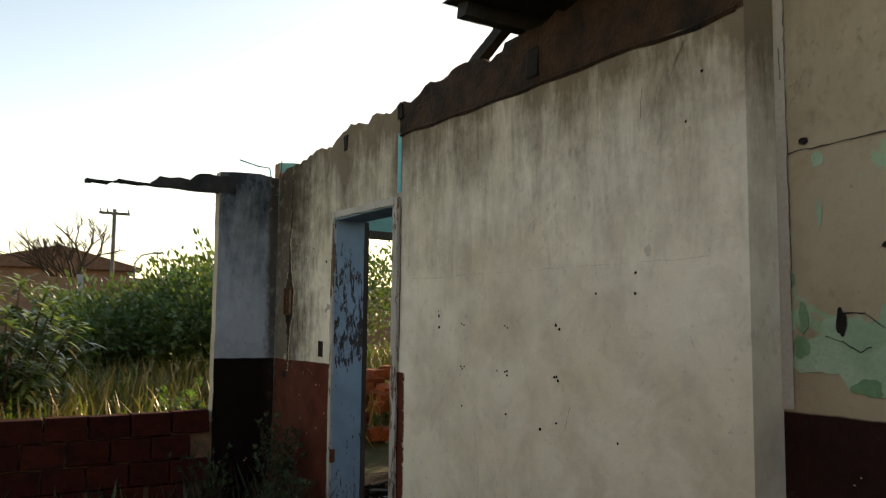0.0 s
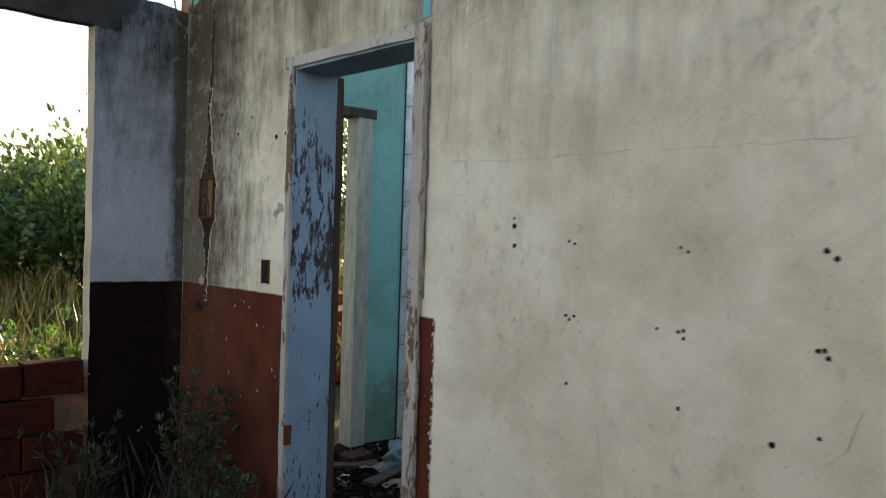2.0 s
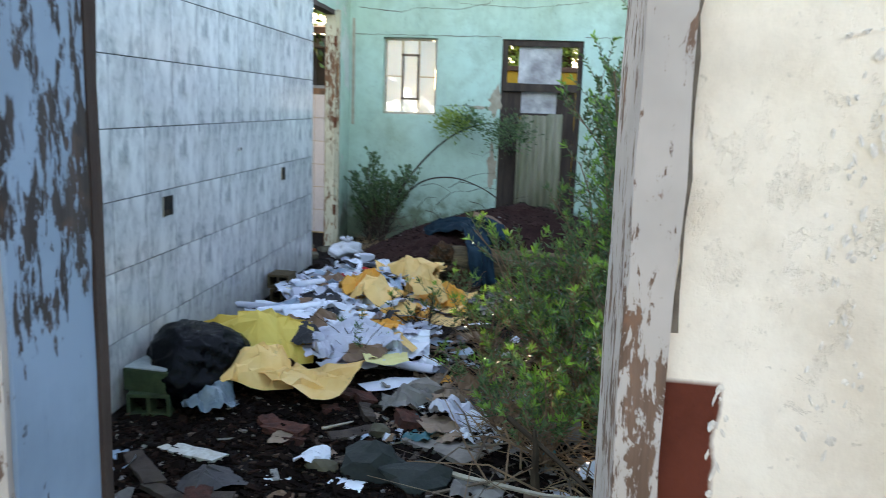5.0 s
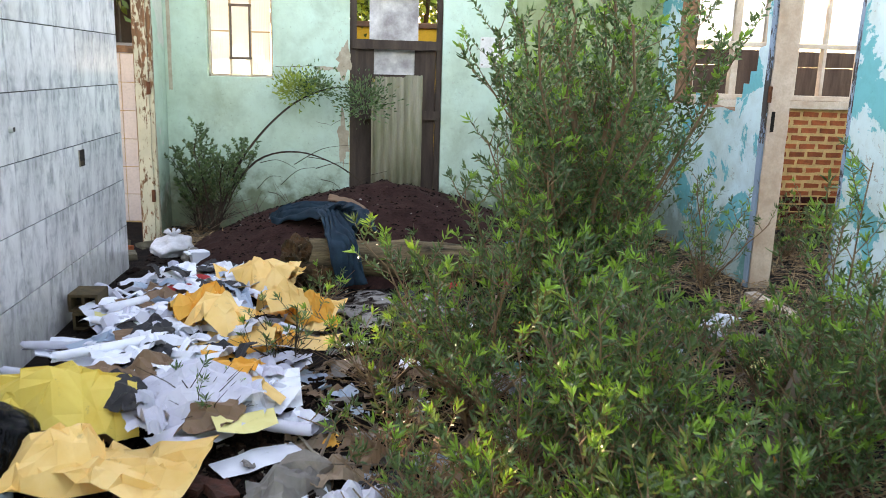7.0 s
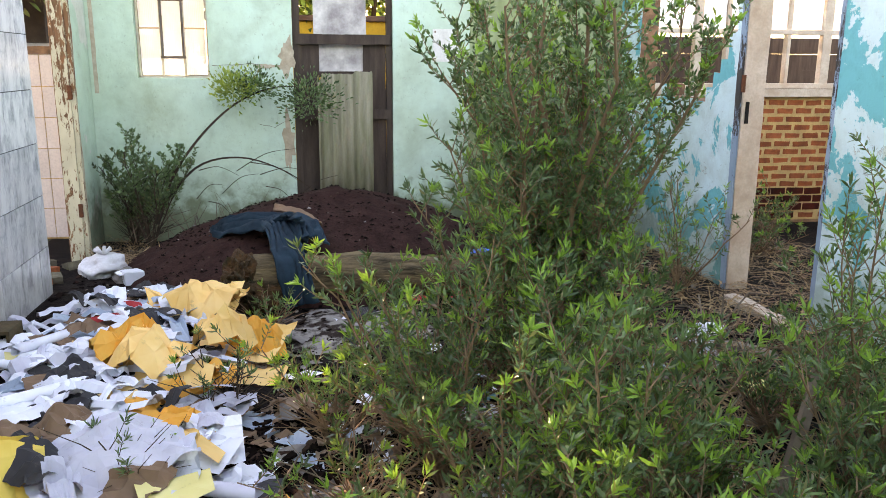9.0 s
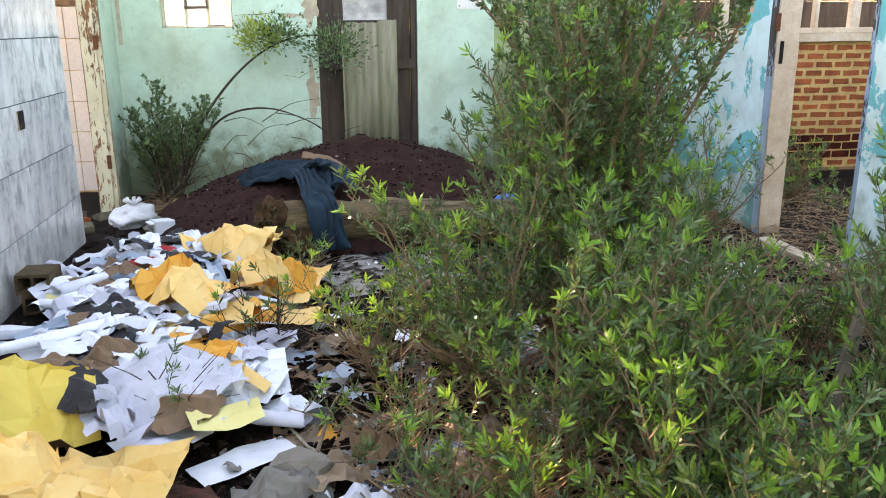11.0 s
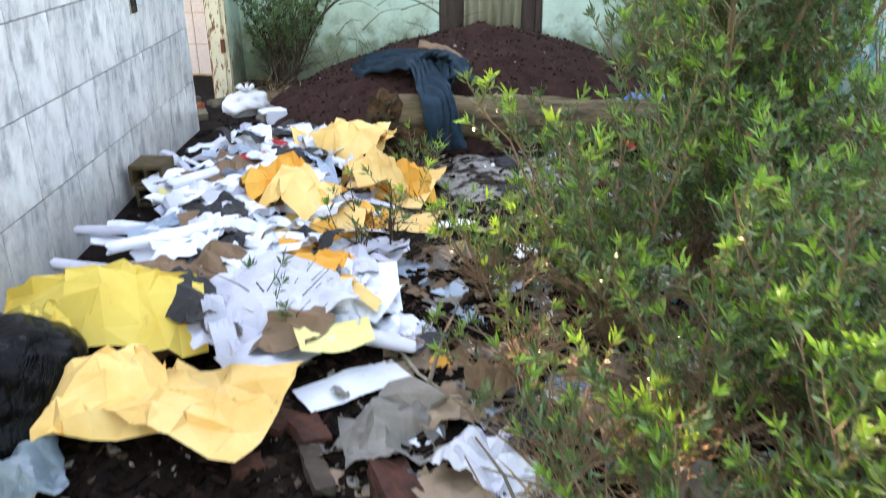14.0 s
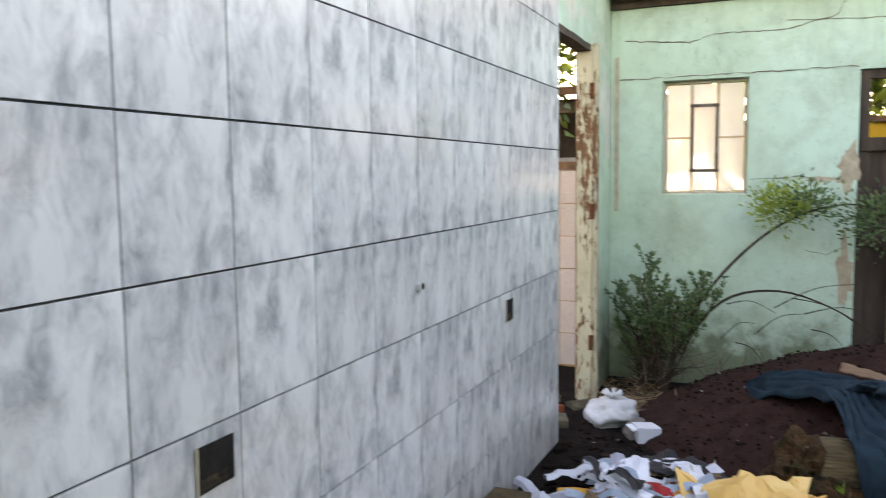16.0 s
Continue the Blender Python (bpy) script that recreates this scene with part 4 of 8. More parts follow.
def boarded_door():
    e = tagged(empty("door_1", (EX0 + 0.08, 7.035, 0)), "doorway boarded with dark planks and a corrugated sheet", "door", kind="structure")
    part("post", plank_bm((-0.05, 0.355, -0.05), (0.03, 0.412, 2.10), 2, 10, 0.003, 0.004), MAT_WOOD_DARK, e)
    part("post", plank_bm((-0.05, -0.412, -0.05), (0.03, -0.365, 2.10), 2, 10, 0.003, 0.004), MAT_WOOD_DARK, e)
    part("head", plank_bm((-0.05, -0.412, 2.06), (0.03, 0.412, 2.115), 1, 8, 0.003, 0.004), MAT_WOOD_DARK, e)
    part("rail", plank_bm((-0.07, -0.40, 1.60), (-0.03, 0.40, 1.68), 1, 8, 0.004, 0.005), MAT_WOOD_DARK, e, "grey weathered cross rail")
    part("rail", plank_bm((-0.06, -0.40, 0.98), (-0.03, 0.38, 1.06), 1, 8, 0.004, 0.005), MAT_WOOD_DARK, e)
    for y0, y1, z0, z1 in ((0.20, 0.36, 0.0, 1.60), (-0.36, -0.17, 0.0, 1.60), (-0.17, 0.20, 1.34, 1.38), (-0.16, 0.20, 0.0, 0.9)):
        part("plank", plank_bm((-0.02, y0, z0), (0.004, y1, z1), 2, 10, 0.003, 0.01), MAT_WOOD_DARK, e)
    part("panel", box_bm((0.010, -0.20, 1.36), (0.022, 0.24, 2.06), 0.002), simple("mouldy_board", (0.66, 0.64, 0.61), (0.26, 0.23, 0.23), 6, 0.85, 0.2, fine=30).m, e, "stained white board")
    bm = bmesh.new()
    n = 40
    cols = []
    for i in range(n + 1):
        y = -0.24 + 0.46 * i / n
        x = -0.085 + 0.014 * math.sin(i / n * 2 * math.pi * 6.5)
        top = 1.36 + (0.02 if i < n / 3 else 0) + rng.uniform(-0.004, 0.004) - (0.05 if i > n - 3 else 0)
        cols.append([bm.verts.new((x, y, 0.0)), bm.verts.new((x - 0.005, y, top)), bm.verts.new((x - 0.007, y, top)), bm.verts.new((x - 0.007, y, 0.0))])
    for a, b in zip(cols, cols[1:]):
        for k in range(4):
            bm.faces.new((a[k], b[k], b[(k + 1) % 4], a[(k + 1) % 4]))
    part("corrugated_sheet", bm, MAT_SHEET, e, "mossy corrugated fibre cement sheet", smooth=True)


boarded_door()

part_sheet = tagged(empty("posted_sheet", (EX0, 6.17, 1.6)), "blank white sheet pinned to the green wall", "poster")
part("sheet", box_bm((-0.006, -0.11, -0.135), (-0.004, 0.11, 0.135), jitter=0.002), MAT_PAPER_POSTED, part_sheet)
for y, z in ((-0.09, 0.11), (0.09, 0.11), (-0.09, -0.11), (0.09, -0.11)):
    part("pin", box_bm((-0.009, y - 0.006, z - 0.006), (-0.0055, y + 0.006, z + 0.006)), MAT_RUST, part_sheet)


def east_wall_trim():
    """The lintel's shadow gap, the cracks near the top, and flaked plaster round the doorway."""
    r2 = random.Random(5)

    def strip(pts, w, x=EX0 - 0.0045, mat=MAT_CRACK, parent=wall_east, name="crack"):
        bm = bmesh.new()
        prev = None
        for (y0, z0), (y1, z1) in zip(pts, pts[1:]):
            n = max(2, int((abs(y1 - y0) + abs(z1 - z0)) / 0.04))
            for i in range(n + 1):
                t = i / n
                y, z = y0 + (y1 - y0) * t + r2.uniform(-0.004, 0.004), z0 + (z1 - z0) * t + r2.uniform(-0.005, 0.005)
                ww = w * r2.uniform(0.3, 1.2)
                dy, dz = (0, ww) if abs(y1 - y0) > abs(z1 - z0) else (ww, 0)
                cur = (bm.verts.new((x, y - dy, z - dz)), bm.verts.new((x, y + dy, z + dz)))
                if prev:
                    bm.faces.new((prev[0], prev[1], cur[1], cur[0]))
                prev = cur
        part(name, bm, mat, parent)

    strip([(8.98, 2.13), (8.1, 2.135), (7.46, 2.14)], 0.004)
    strip([(6.62, 2.15), (6.24, 2.16)], 0.004)
    strip([(8.95, 2.40), (8.5, 2.36), (8.35, 2.41), (7.9, 2.40), (7.6, 2.47), (7.55, 2.56)], 0.004)
    strip([(7.9, 2.46), (7.2, 2.43), (6.6, 2.50)], 0.003)
    strip([(8.1, 1.42), (7.8, 1.44), (7.6, 1.42), (7.47, 1.44)], 0.003)
    strip([(7.75, 0.95), (7.62, 0.92), (7.5, 0.98)], 0.003)
    # flaked plaster beside the boarded doorway
    for cy, cz, ry, rz in ((7.50, 1.50, 0.07, 0.16), (7.51, 0.78, 0.05, 0.28), (7.66, 1.42, 0.10, 0.02)):
        bm = bmesh.new()
        ring = [bm.verts.new((EX0 - 0.005, cy + math.cos(a) * ry * k, cz + math.sin(a) * rz * k)) for a, k in ((2 * math.pi * i / 22, r2.uniform(0.6, 1.25)) for i in range(22))]
        c = bm.verts.new((EX0 - 0.0042, cy, cz))
        for i in range(22):
            bm.faces.new((c, ring[i], ring[(i + 1) % 22]))
        part("bare_patch", bm, MAT_RAW, wall_east)
    # timber plate and boards of the eave on top of the wall
    e = tagged(empty("roof_eave", (EX0, 7.0, 2.62)), "weathered timber wall plate and brown eave boards", "roof eave")
    part("wall_plate", plank_bm((-0.03, -2.4, 0.0), (0.12, 2.15, 0.075), 1, 20, 0.004, 0.02), MAT_WOOD_DARK, e)
    for i in range(7):
        y0 = -2.4 + i * 0.65
        part("board", plank_bm((-0.16, y0 + 0.01, 0.08), (1.1, y0 + 0.64, 0.10), 0, 4, 0.004, 0.012, pose(0, 0, 0, 0, -8, 0)), MAT_ROOF_TILE, e)
    part("fascia", plank_bm((-0.18, -2.4, 0.05), (-0.155, 2.15, 0.14), 1, 20, 0.004, 0.02), MAT_WHITE_WOOD, e, "split pale fascia board")
    # broken corner of the plaster by the rusty frame
    bm = bmesh.new()
    prev = None
    for i in range(40):
        z = 1.2 + i * 0.028
        w = 0.004 + 0.008 * (1 + noise.noise(Vector((1, z * 6, 3))))
        y = 8.995
        cur = (bm.verts.new((EX0 - 0.005, y - w, z)), bm.verts.new((EX0 - 0.006, y + 0.02, z)))
        if prev:
            bm.faces.new((prev[0], cur[0], cur[1], prev[1]))
        prev = cur
    part("broken_corner", bm, MAT_RAW, wall_east)


east_wall_trim()


def south_door_frame():
    e = tagged(empty("door_frame", (7.28, 4.52, 0)), "bare pale wooden door frame with a rusty lock plate", "door frame")
    part("jamb", plank_bm((0.440, -0.075, -0.05), (0.488, 0.078, 2.12), 2, 14, 0.003, 0.003), MAT_WHITE_WOOD, e)
    part("jamb", plank_bm((-0.488, -0.075, -0.05), (-0.450, 0.078, 2.12), 2, 14, 0.003, 0.003), MAT_FRAME_BLUE, e)
    part("head", plank_bm((-0.488, -0.075, 2.07), (0.488, 0.078, 2.12), 0, 8, 0.003, 0.003), MAT_WHITE_WOOD, e)
    part("lock_plate", box_bm((0.415, 0.079, 1.28), (0.452, 0.092, 1.39), 0.002), MAT_RUST, e)
    part("keeper", box_bm((0.434, 0.030, 1.08), (0.441, 0.055, 1.22), 0.002), MAT_BLACK, e)
    part("architrave", plank_bm((0.452, 0.079, -0.05), (0.505, 0.094, 2.14), 2, 14, 0.003, 0.003), MAT_FRAME_BLUE, e)


south_door_frame()


def far_room_window():
    e = tagged(empty("window_2", (EX0, 3.0, 1.24)), "wooden window with white bars in a bare brick wall", "window", kind="structure")
    part("window_sill", plank_bm((-0.06, -1.4, -0.07), (0.16, 1.3, 0.0), 1, 10, 0.003, 0.01), MAT_WHITE_WOOD, e)
    for y, w in ((-1.36, 0.03), (-0.95, 0.018), (-0.45, 0.045), (-0.06, 0.018), (0.24, 0.035), (0.55, 0.018), (0.84, 0.035), (1.26, 0.03)):
        part("window_frame", box_bm((0.03, y - w, 0.0), (0.10, y + w, 1.06), 0.004), MAT_WHITE_WOOD, e)
    part("window_frame", box_bm((0.028, -1.38, 0.49), (0.098, 1.28, 0.535), 0.004), MAT_WHITE_WOOD, e)
    part("window_frame", box_bm((0.028, -1.38, 1.0), (0.098, 1.28, 1.06), 0.004), MAT_WHITE_WOOD, e)
    part("window_frame", box_bm((0.028, -1.38, 0.0), (0.098, 1.28, 0.05), 0.004), MAT_WHITE_WOOD, e)
    for y0, y1 in ((-1.33, -0.97), (-0.93, -0.50), (-0.40, -0.08), (-0.04, 0.20), (0.28, 0.53), (0.57, 0.80), (0.88, 1.23)):
        g = part("pane", box_bm((0.062, y0, 0.54), (0.065, y1, 0.995)), MAT_GLASS, e)
        g.visible_shadow = False


far_room_window()
# ---------------------------------------------------------------- materials of the loose things
def paper_mat(name, a, b, rough=0.75, thin=0.25):
    M = Mat(name, rough, spec=0.3)
    n = M.noise(5, 4, 0.6, vec=M.obj)
    c = M.mix(M.ramp(n, (0.4, 0.0), (0.68, 1.0)), a, b)
    k = M.math("ADD", M.math("MULTIPLY", M.info.outputs["Random"], 0.25), 0.8)
    c = M.mix(1.0, c, k, "MULTIPLY")
    c = M.mix(M.math("MULTIPLY", M.ramp(M.noise(14, 5, 0.7, vec=M.obj), (0.62, 0.0), (0.72, 1.0)), 0.45), c, (0.16, 0.12, 0.09))
    M.colour(c)
    M.bump(M.noise(40, 3, 0.6, vec=M.obj), 0.12, 0.003)
    return M.m


P_WHITE = paper_mat("white_paper", (0.85, 0.87, 0.93), (0.70, 0.72, 0.81))
P_LILAC = paper_mat("lilac_white_sheet", (0.62, 0.62, 0.70), (0.48, 0.48, 0.57))
P_YELLOW = paper_mat("yellow_paper", (0.90, 0.65, 0.15), (0.84, 0.54, 0.09))
P_CREAM = paper_mat("manila_paper", (0.92, 0.60, 0.25), (0.86, 0.50, 0.16))
P_ORANGE = paper_mat("orange_paper", (0.88, 0.36, 0.05), (0.86, 0.46, 0.10))
P_PALE = paper_mat("pale_yellow_paper", (0.82, 0.72, 0.32), (0.76, 0.64, 0.25))
P_RED = paper_mat("red_wrapper", (0.50, 0.03, 0.03), (0.38, 0.03, 0.03))
P_BROWN = paper_mat("brown_cardboard", (0.24, 0.14, 0.085), (0.17, 0.10, 0.06))
P_GREY = paper_mat("dirty_grey_rag", (0.24, 0.215, 0.195), (0.12, 0.105, 0.095))
P_BLUE = paper_mat("light_blue_plastic", (0.30, 0.40, 0.52), (0.40, 0.47, 0.55), 0.4)
P_TEAL = paper_mat("teal_rag", (0.06, 0.20, 0.22), (0.04, 0.13, 0.15))
P_DARK = paper_mat("dark_rag_and_gaps", (0.03, 0.03, 0.035), (0.05, 0.045, 0.045))
P_TAN = paper_mat("tan_scrap", (0.33, 0.225, 0.155), (0.21, 0.14, 0.095))
M = Mat("black_plastic", 0.22, spec=0.10)
M.colour(M.mix(M.noise(9, 4), (0.0012, 0.0013, 0.0018), (0.003, 0.0032, 0.0045)))
pleat = M.noise(1.0, 5, 0.6, stretch=(7, 7, 3), distort=1.2)
M.bump(M.math("ADD", M.math("ABSOLUTE", M.math("SUBTRACT", pleat, 0.5)), M.math("MULTIPLY", M.math("ABSOLUTE", M.math("SUBTRACT", M.noise(9, 3, 0.5, distort=1.0), 0.5)), 0.4)), 0.6, 0.06)
MAT_BAG = M.m
MAT_CLEAR = Mat("milky_plastic", 0.3, spec=0.5)
MAT_CLEAR.colour(MAT_CLEAR.mix(MAT_CLEAR.ramp(MAT_CLEAR.noise(8, 4), (0.35, 0.0), (0.65, 1.0)), (0.08, 0.13, 0.165), (0.25, 0.31, 0.36)))
MAT_CLEAR.bump(MAT_CLEAR.noise(18, 5, 0.65, distort=1.0), 0.6, 0.015)
MAT_CLEAR = MAT_CLEAR.m
MAT_BAG_WHITE = simple("white_plastic_bag", (0.68, 0.68, 0.70), (0.50, 0.48, 0.47), 6, 0.4, 0.5, 0.012).m
MAT_JEANS = simple("blue_denim", (0.004, 0.018, 0.030), (0.011, 0.040, 0.062), 9, 0.9, 0.4, 0.006, fine=300).m
MAT_BLUEBAG = simple("blue_bag", (0.03, 0.14, 0.52), (0.04, 0.20, 0.60), 9, 0.4, 0.4, 0.01).m
MAT_LOG = simple("rotting_log", (0.23, 0.16, 0.085), (0.030, 0.023, 0.012), 3.2, 0.9, 1.0, 0.03, (7, 1, 7), fine=14).m
MAT_LOG_END = simple("rotten_log_end", (0.095, 0.042, 0.014), (0.022, 0.020, 0.008), 14, 0.95, 0.9, 0.04).m
MAT_BLOCK = simple("mossy_hollow_block", (0.12, 0.080, 0.038), (0.050, 0.038, 0.020), 14, 0.95, 0.6, 0.01).m
MAT_GREEN_BLOCK = simple("green_painted_block", (0.062, 0.088, 0.042), (0.030, 0.042, 0.022), 10, 0.9, 0.5, 0.01).m
MAT_BLOCK_TOP = simple("cement_face", (0.36, 0.38, 0.36), (0.26, 0.28, 0.27), 12, 0.95, 0.4, 0.008).m
MAT_BRICK = simple("red_brick", (0.115, 0.038, 0.026), (0.045, 0.020, 0.015), 22, 0.95, 0.9, 0.012, vary=0.5).m
MAT_BRICK_OLD = simple("orange_brick", (0.36, 0.090, 0.030), (0.20, 0.050, 0.020), 12, 0.92, 0.6, 0.008, vary=0.55).m
# red brick with the shade low on the walls put into its colour
MAT_BRICK_DARK = simple("shaded_brick", (0.075, 0.014, 0.008), (0.025, 0.008, 0.006), 8, 0.95, 0.6, 0.01, vary=0.5, spec=0.1).m
MAT_MORTAR = simple("sandy_mortar", (0.55, 0.35, 0.15), (0.40, 0.24, 0.10), 12, 0.95, 0.6, 0.01).m
MAT_ROCK = simple("dark_slab", (0.040, 0.046, 0.044), (0.022, 0.026, 0.025), 6, 0.9, 0.6, 0.015).m
MAT_STONE = simple("brown_stone", (0.13, 0.11, 0.07), (0.075, 0.065, 0.045), 10, 0.9, 0.6, 0.012).m
MAT_BOARD = simple("warped_grey_board", (0.29, 0.25, 0.215), (0.16, 0.135, 0.115), 7, 0.9, 0.4, 0.006).m
MAT_STICK = simple("dead_stick", (0.20, 0.15, 0.11), (0.11, 0.08, 0.055), 12, 0.9, 0.5, 0.005, vary=0.5).m
MAT_STICK_PALE = simple("bleached_stick", (0.48, 0.42, 0.34), (0.34, 0.28, 0.21), 12, 0.9, 0.4, 0.004).m
MAT_STEM = simple("shrub_stem", (0.28, 0.17, 0.10), (0.17, 0.105, 0.065), 10, 0.9, 0.4, 0.004).m
MAT_STEM_DARK = simple("dark_stem", (0.075, 0.048, 0.030), (0.032, 0.022, 0.015), 10, 0.9, 0.5, 0.004).m
MAT_WHITE_PLANK = simple("white_flaked_batten", (0.70, 0.68, 0.64), (0.45, 0.40, 0.34), 10, 0.8, 0.3, 0.004, (3, 3, 3)).m
LEAF_DARK = leaf_mat("leaf_dark", (0.026, 0.066, 0.030), (0.150, 0.255, 0.105))
# weeds along the wall: green lowered to carry the shade of that corner
LEAF_WEED_SHADED = leaf_mat("leaf_weed_shaded", (0.012, 0.028, 0.010), (0.042, 0.075, 0.028), 0.10, 0.65)
LEAF_TIP = leaf_mat("leaf_tip", (0.15, 0.33, 0.045), (0.29, 0.52, 0.085), 0.34)
LEAF_FAR = leaf_mat("leaf_far", (0.020, 0.042, 0.012), (0.10, 0.14, 0.028), 0.36)
LEAF_MANGO = leaf_mat("leaf_long", (0.014, 0.036, 0.012), (0.06, 0.095, 0.022), 0.10, 0.30)
# yellow leaves: warm sunlight is put into their colour
LEAF_YELLOW_LIT = leaf_mat("leaf_yellow_lit", (0.20, 0.30, 0.05), (0.34, 0.42, 0.07))
STRAW = simple("dead_straw", (0.44, 0.30, 0.165), (0.23, 0.14, 0.075), 20, 0.95, 0.2, 0.004, spec=0.1).m
GRASS_DRY = leaf_mat("dry_grass", (0.20, 0.13, 0.04), (0.40, 0.28, 0.085))

M = Mat("litter_flakes", 1.0, spec=0.02)
ri = M.geo.outputs["Random Per Island"]
M.colour(M.mix(M.noise(90, 3), M.ramp(ri, (0.0, (0.004, 0.0032, 0.003)), (0.45, (0.010, 0.0065, 0.0055)), (0.68, (0.021, 0.012, 0.009)), (0.88, (0.046, 0.022, 0.016)), (0.955, (0.15, 0.10, 0.075)), (0.985, (0.52, 0.48, 0.44))), (0.015, 0.010, 0.008)))
MAT_FLAKES = M.m


# ---------------------------------------------------------------- plants
def leafy_mesh(name, leaves, mats, parent, label=""):
    """leaves: (place, way, length, width, side, material); each becomes a narrow blade, folded along its rib and bowed."""
    vs, fs, mi = [], [], []
    for p, d, ln, w, s, m in leaves:
        k = len(vs)
        n = s.cross(d).normalized()
        up = n * (w * 0.30)
        q1, q2 = p + d * ln * 0.38, p + d * ln * 0.72
        vs += [p, q1 + s * w * 0.5 + up, q1 - s * w * 0.5 + up, q2 + s * w * 0.36, q2 - s * w * 0.36, p + d * ln - n * ln * 0.10]
        fs += [(k, k + 1, k + 2), (k + 1, k + 3, k + 4, k + 2), (k + 3, k + 5, k + 4)]
        mi += [m, m, m]
    me = bpy.data.meshes.new(name)
    me.from_pydata([tuple(v) for v in vs], [], fs)
    for m in mats:
        me.materials.append(m)
    me.polygons.foreach_set("material_index", mi)
    me.update()
    ob = new(name, me)
    ob.parent = parent
    if label:
        ob["label"] = label
    return ob


def shrub(base, height, spread, stems, twigs, seed, label, leaf=(0.043, 0.0082), per=16, mats=(LEAF_DARK, LEAF_TIP), lean=(0, 0), stem_mat=MAT_STEM, low=0.25, rad=0.0075, category="shrub", name="shrub", tipshare=0.28, group="", droop=0.0):
    r = random.Random(seed)
    b = Vector((base[0], base[1], ground_height(base[0], base[1]) - 0.02))
    e = tagged(empty(name, b), label, category, group)
    leaves = []
    for s in range(stems):
        a = 2 * math.pi * (s + r.random()) / stems
        out = 1.12 * spread * r.uniform(0.25, 1.0)
        h = height * r.uniform(0.62, 1.0) * (1 - 0.25 * (out / max(spread, 1e-3)) ** 2)
        pts, n = [], 7
        for i in range(n + 1):
            t = i / n
            bend = Vector((math.cos(a), math.sin(a), 0)) * out * t ** 1.25
            wob = Vector((noise.noise(Vector((t * 3, s, seed))), noise.noise(Vector((s, t * 3, seed + 5))), 0)) * 0.06 * height * t
            pts.append(bend + wob + Vector((lean[0] * t, lean[1] * t, h * t)))
        rr = rad * r.uniform(0.6, 1.1) * (0.5 + h / 2)
        part("stem", tube_bm(pts, [rr * (1 - 0.75 * i / n) + 0.0012 for i in range(n + 1)], 5), stem_mat, e)
        tb = bmesh.new()
        for q in range(9):
            # bare brown twigs low on the stem
            t = r.uniform(0.08, low + 0.15)
            i = min(n - 1, int(t * n))
            p0 = pts[i].lerp(pts[i + 1], t * n - i)
            ta = r.uniform(0, 2 * math.pi)
            d = Vector((math.cos(ta), math.sin(ta), r.uniform(0.2, 1.2))).normalized() * r.uniform(0.10, 0.30)
            tube_bm([p0, p0 + d * 0.5 + Vector((r.uniform(-1, 1), r.uniform(-1, 1), 0.3)) * 0.02, p0 + d], [0.003, 0.0022, 0.001], 3, tb, cap=False)
        for q in range(round(twigs * 0.85)):
            t = low + (1 - low) * (q + r.random()) / (twigs * 0.85)
            i = min(n - 1, int(t * n))
            p0 = pts[i].lerp(pts[i + 1], t * n - i)
            ta = r.uniform(0, 2 * math.pi)
            ln = (0.09 + 0.17 * r.random()) * (0.6 + 0.35 * height) * (1.15 - 0.5 * t)
            d = Vector((math.cos(ta), math.sin(ta), r.uniform(0.3, 1.6) - droop)).normalized()
            p1 = p0 + d * ln * 0.55 + Vector((0, 0, ln * 0.08))
            p2 = p0 + d * ln + Vector((0, 0, ln * 0.28))
            tube_bm([p0, p1, p2], [0.0026, 0.0018, 0.0011], 3, tb, cap=False)
            tip = r.random() < tipshare + 0.30 * t
            count = round(per * 1.45)
            crown = 9
            for k in range(count):
                rosette = k >= count - crown
                f = r.uniform(0.84, 1.0) if rosette else 0.22 + 0.62 * (k + r.random()) / (count - crown)
                p = (p0.lerp(p1, f * 2) if f < 0.5 else p1.lerp(p2, f * 2 - 1))
                la = k * 2.4 + r.uniform(-0.4, 0.4)
                axis = (p2 - p0).normalized()
                sd_ = axis.cross(Vector((math.cos(la), math.sin(la), 0.37)))
                if sd_.length < 1e-3:
                    continue
                sd_.normalize()
                d2 = (axis * (r.uniform(0.5, 1.5) if rosette else r.uniform(0.2, 0.9)) + sd_.cross(axis) * r.uniform(0.5, 1.0)).normalized()
                l2 = leaf[0] * r.uniform(0.65, 1.25) * (1.0 if rosette else 0.85)
                leaves.append((p, d2, l2, leaf[1] * r.uniform(0.75, 1.3), d2.cross(Vector((r.uniform(-1, 1), r.uniform(-1, 1), r.uniform(-1, 1)))).normalized(), 1 if (tip and rosette) else 0))
        tagged(part("twig_spray", tb, stem_mat, e), kind="stuff")
    leafy_mesh("foliage", leaves, mats, e)
    return e


TEA = "leafy green shrub with narrow leaves growing through the rubble"
tall = shrub((6.02, 6.40), 2.35, 0.60, 16, 58, 101, "tall dense green shrub with narrow leaves in the roofless room", per=18, group="shrubs in the room", low=0.22, rad=0.010, leaf=(0.036, 0.0115))
trunk = bowed([(6.0, 6.22, -0.03), (6.0, 6.24, 0.52), (6.0, 6.30, 0.76), (6.0, 6.42, 1.09), (6.0, 6.49, 1.33), (6.0, 6.60, 1.74), (5.98, 6.66, 2.05)])
part("stem", tube_bm([p - tall.location for p in trunk], taper(0.017, 0.005, len(trunk)), 7, bump=0.06), MAT_STEM, tall, "bare tan trunk")
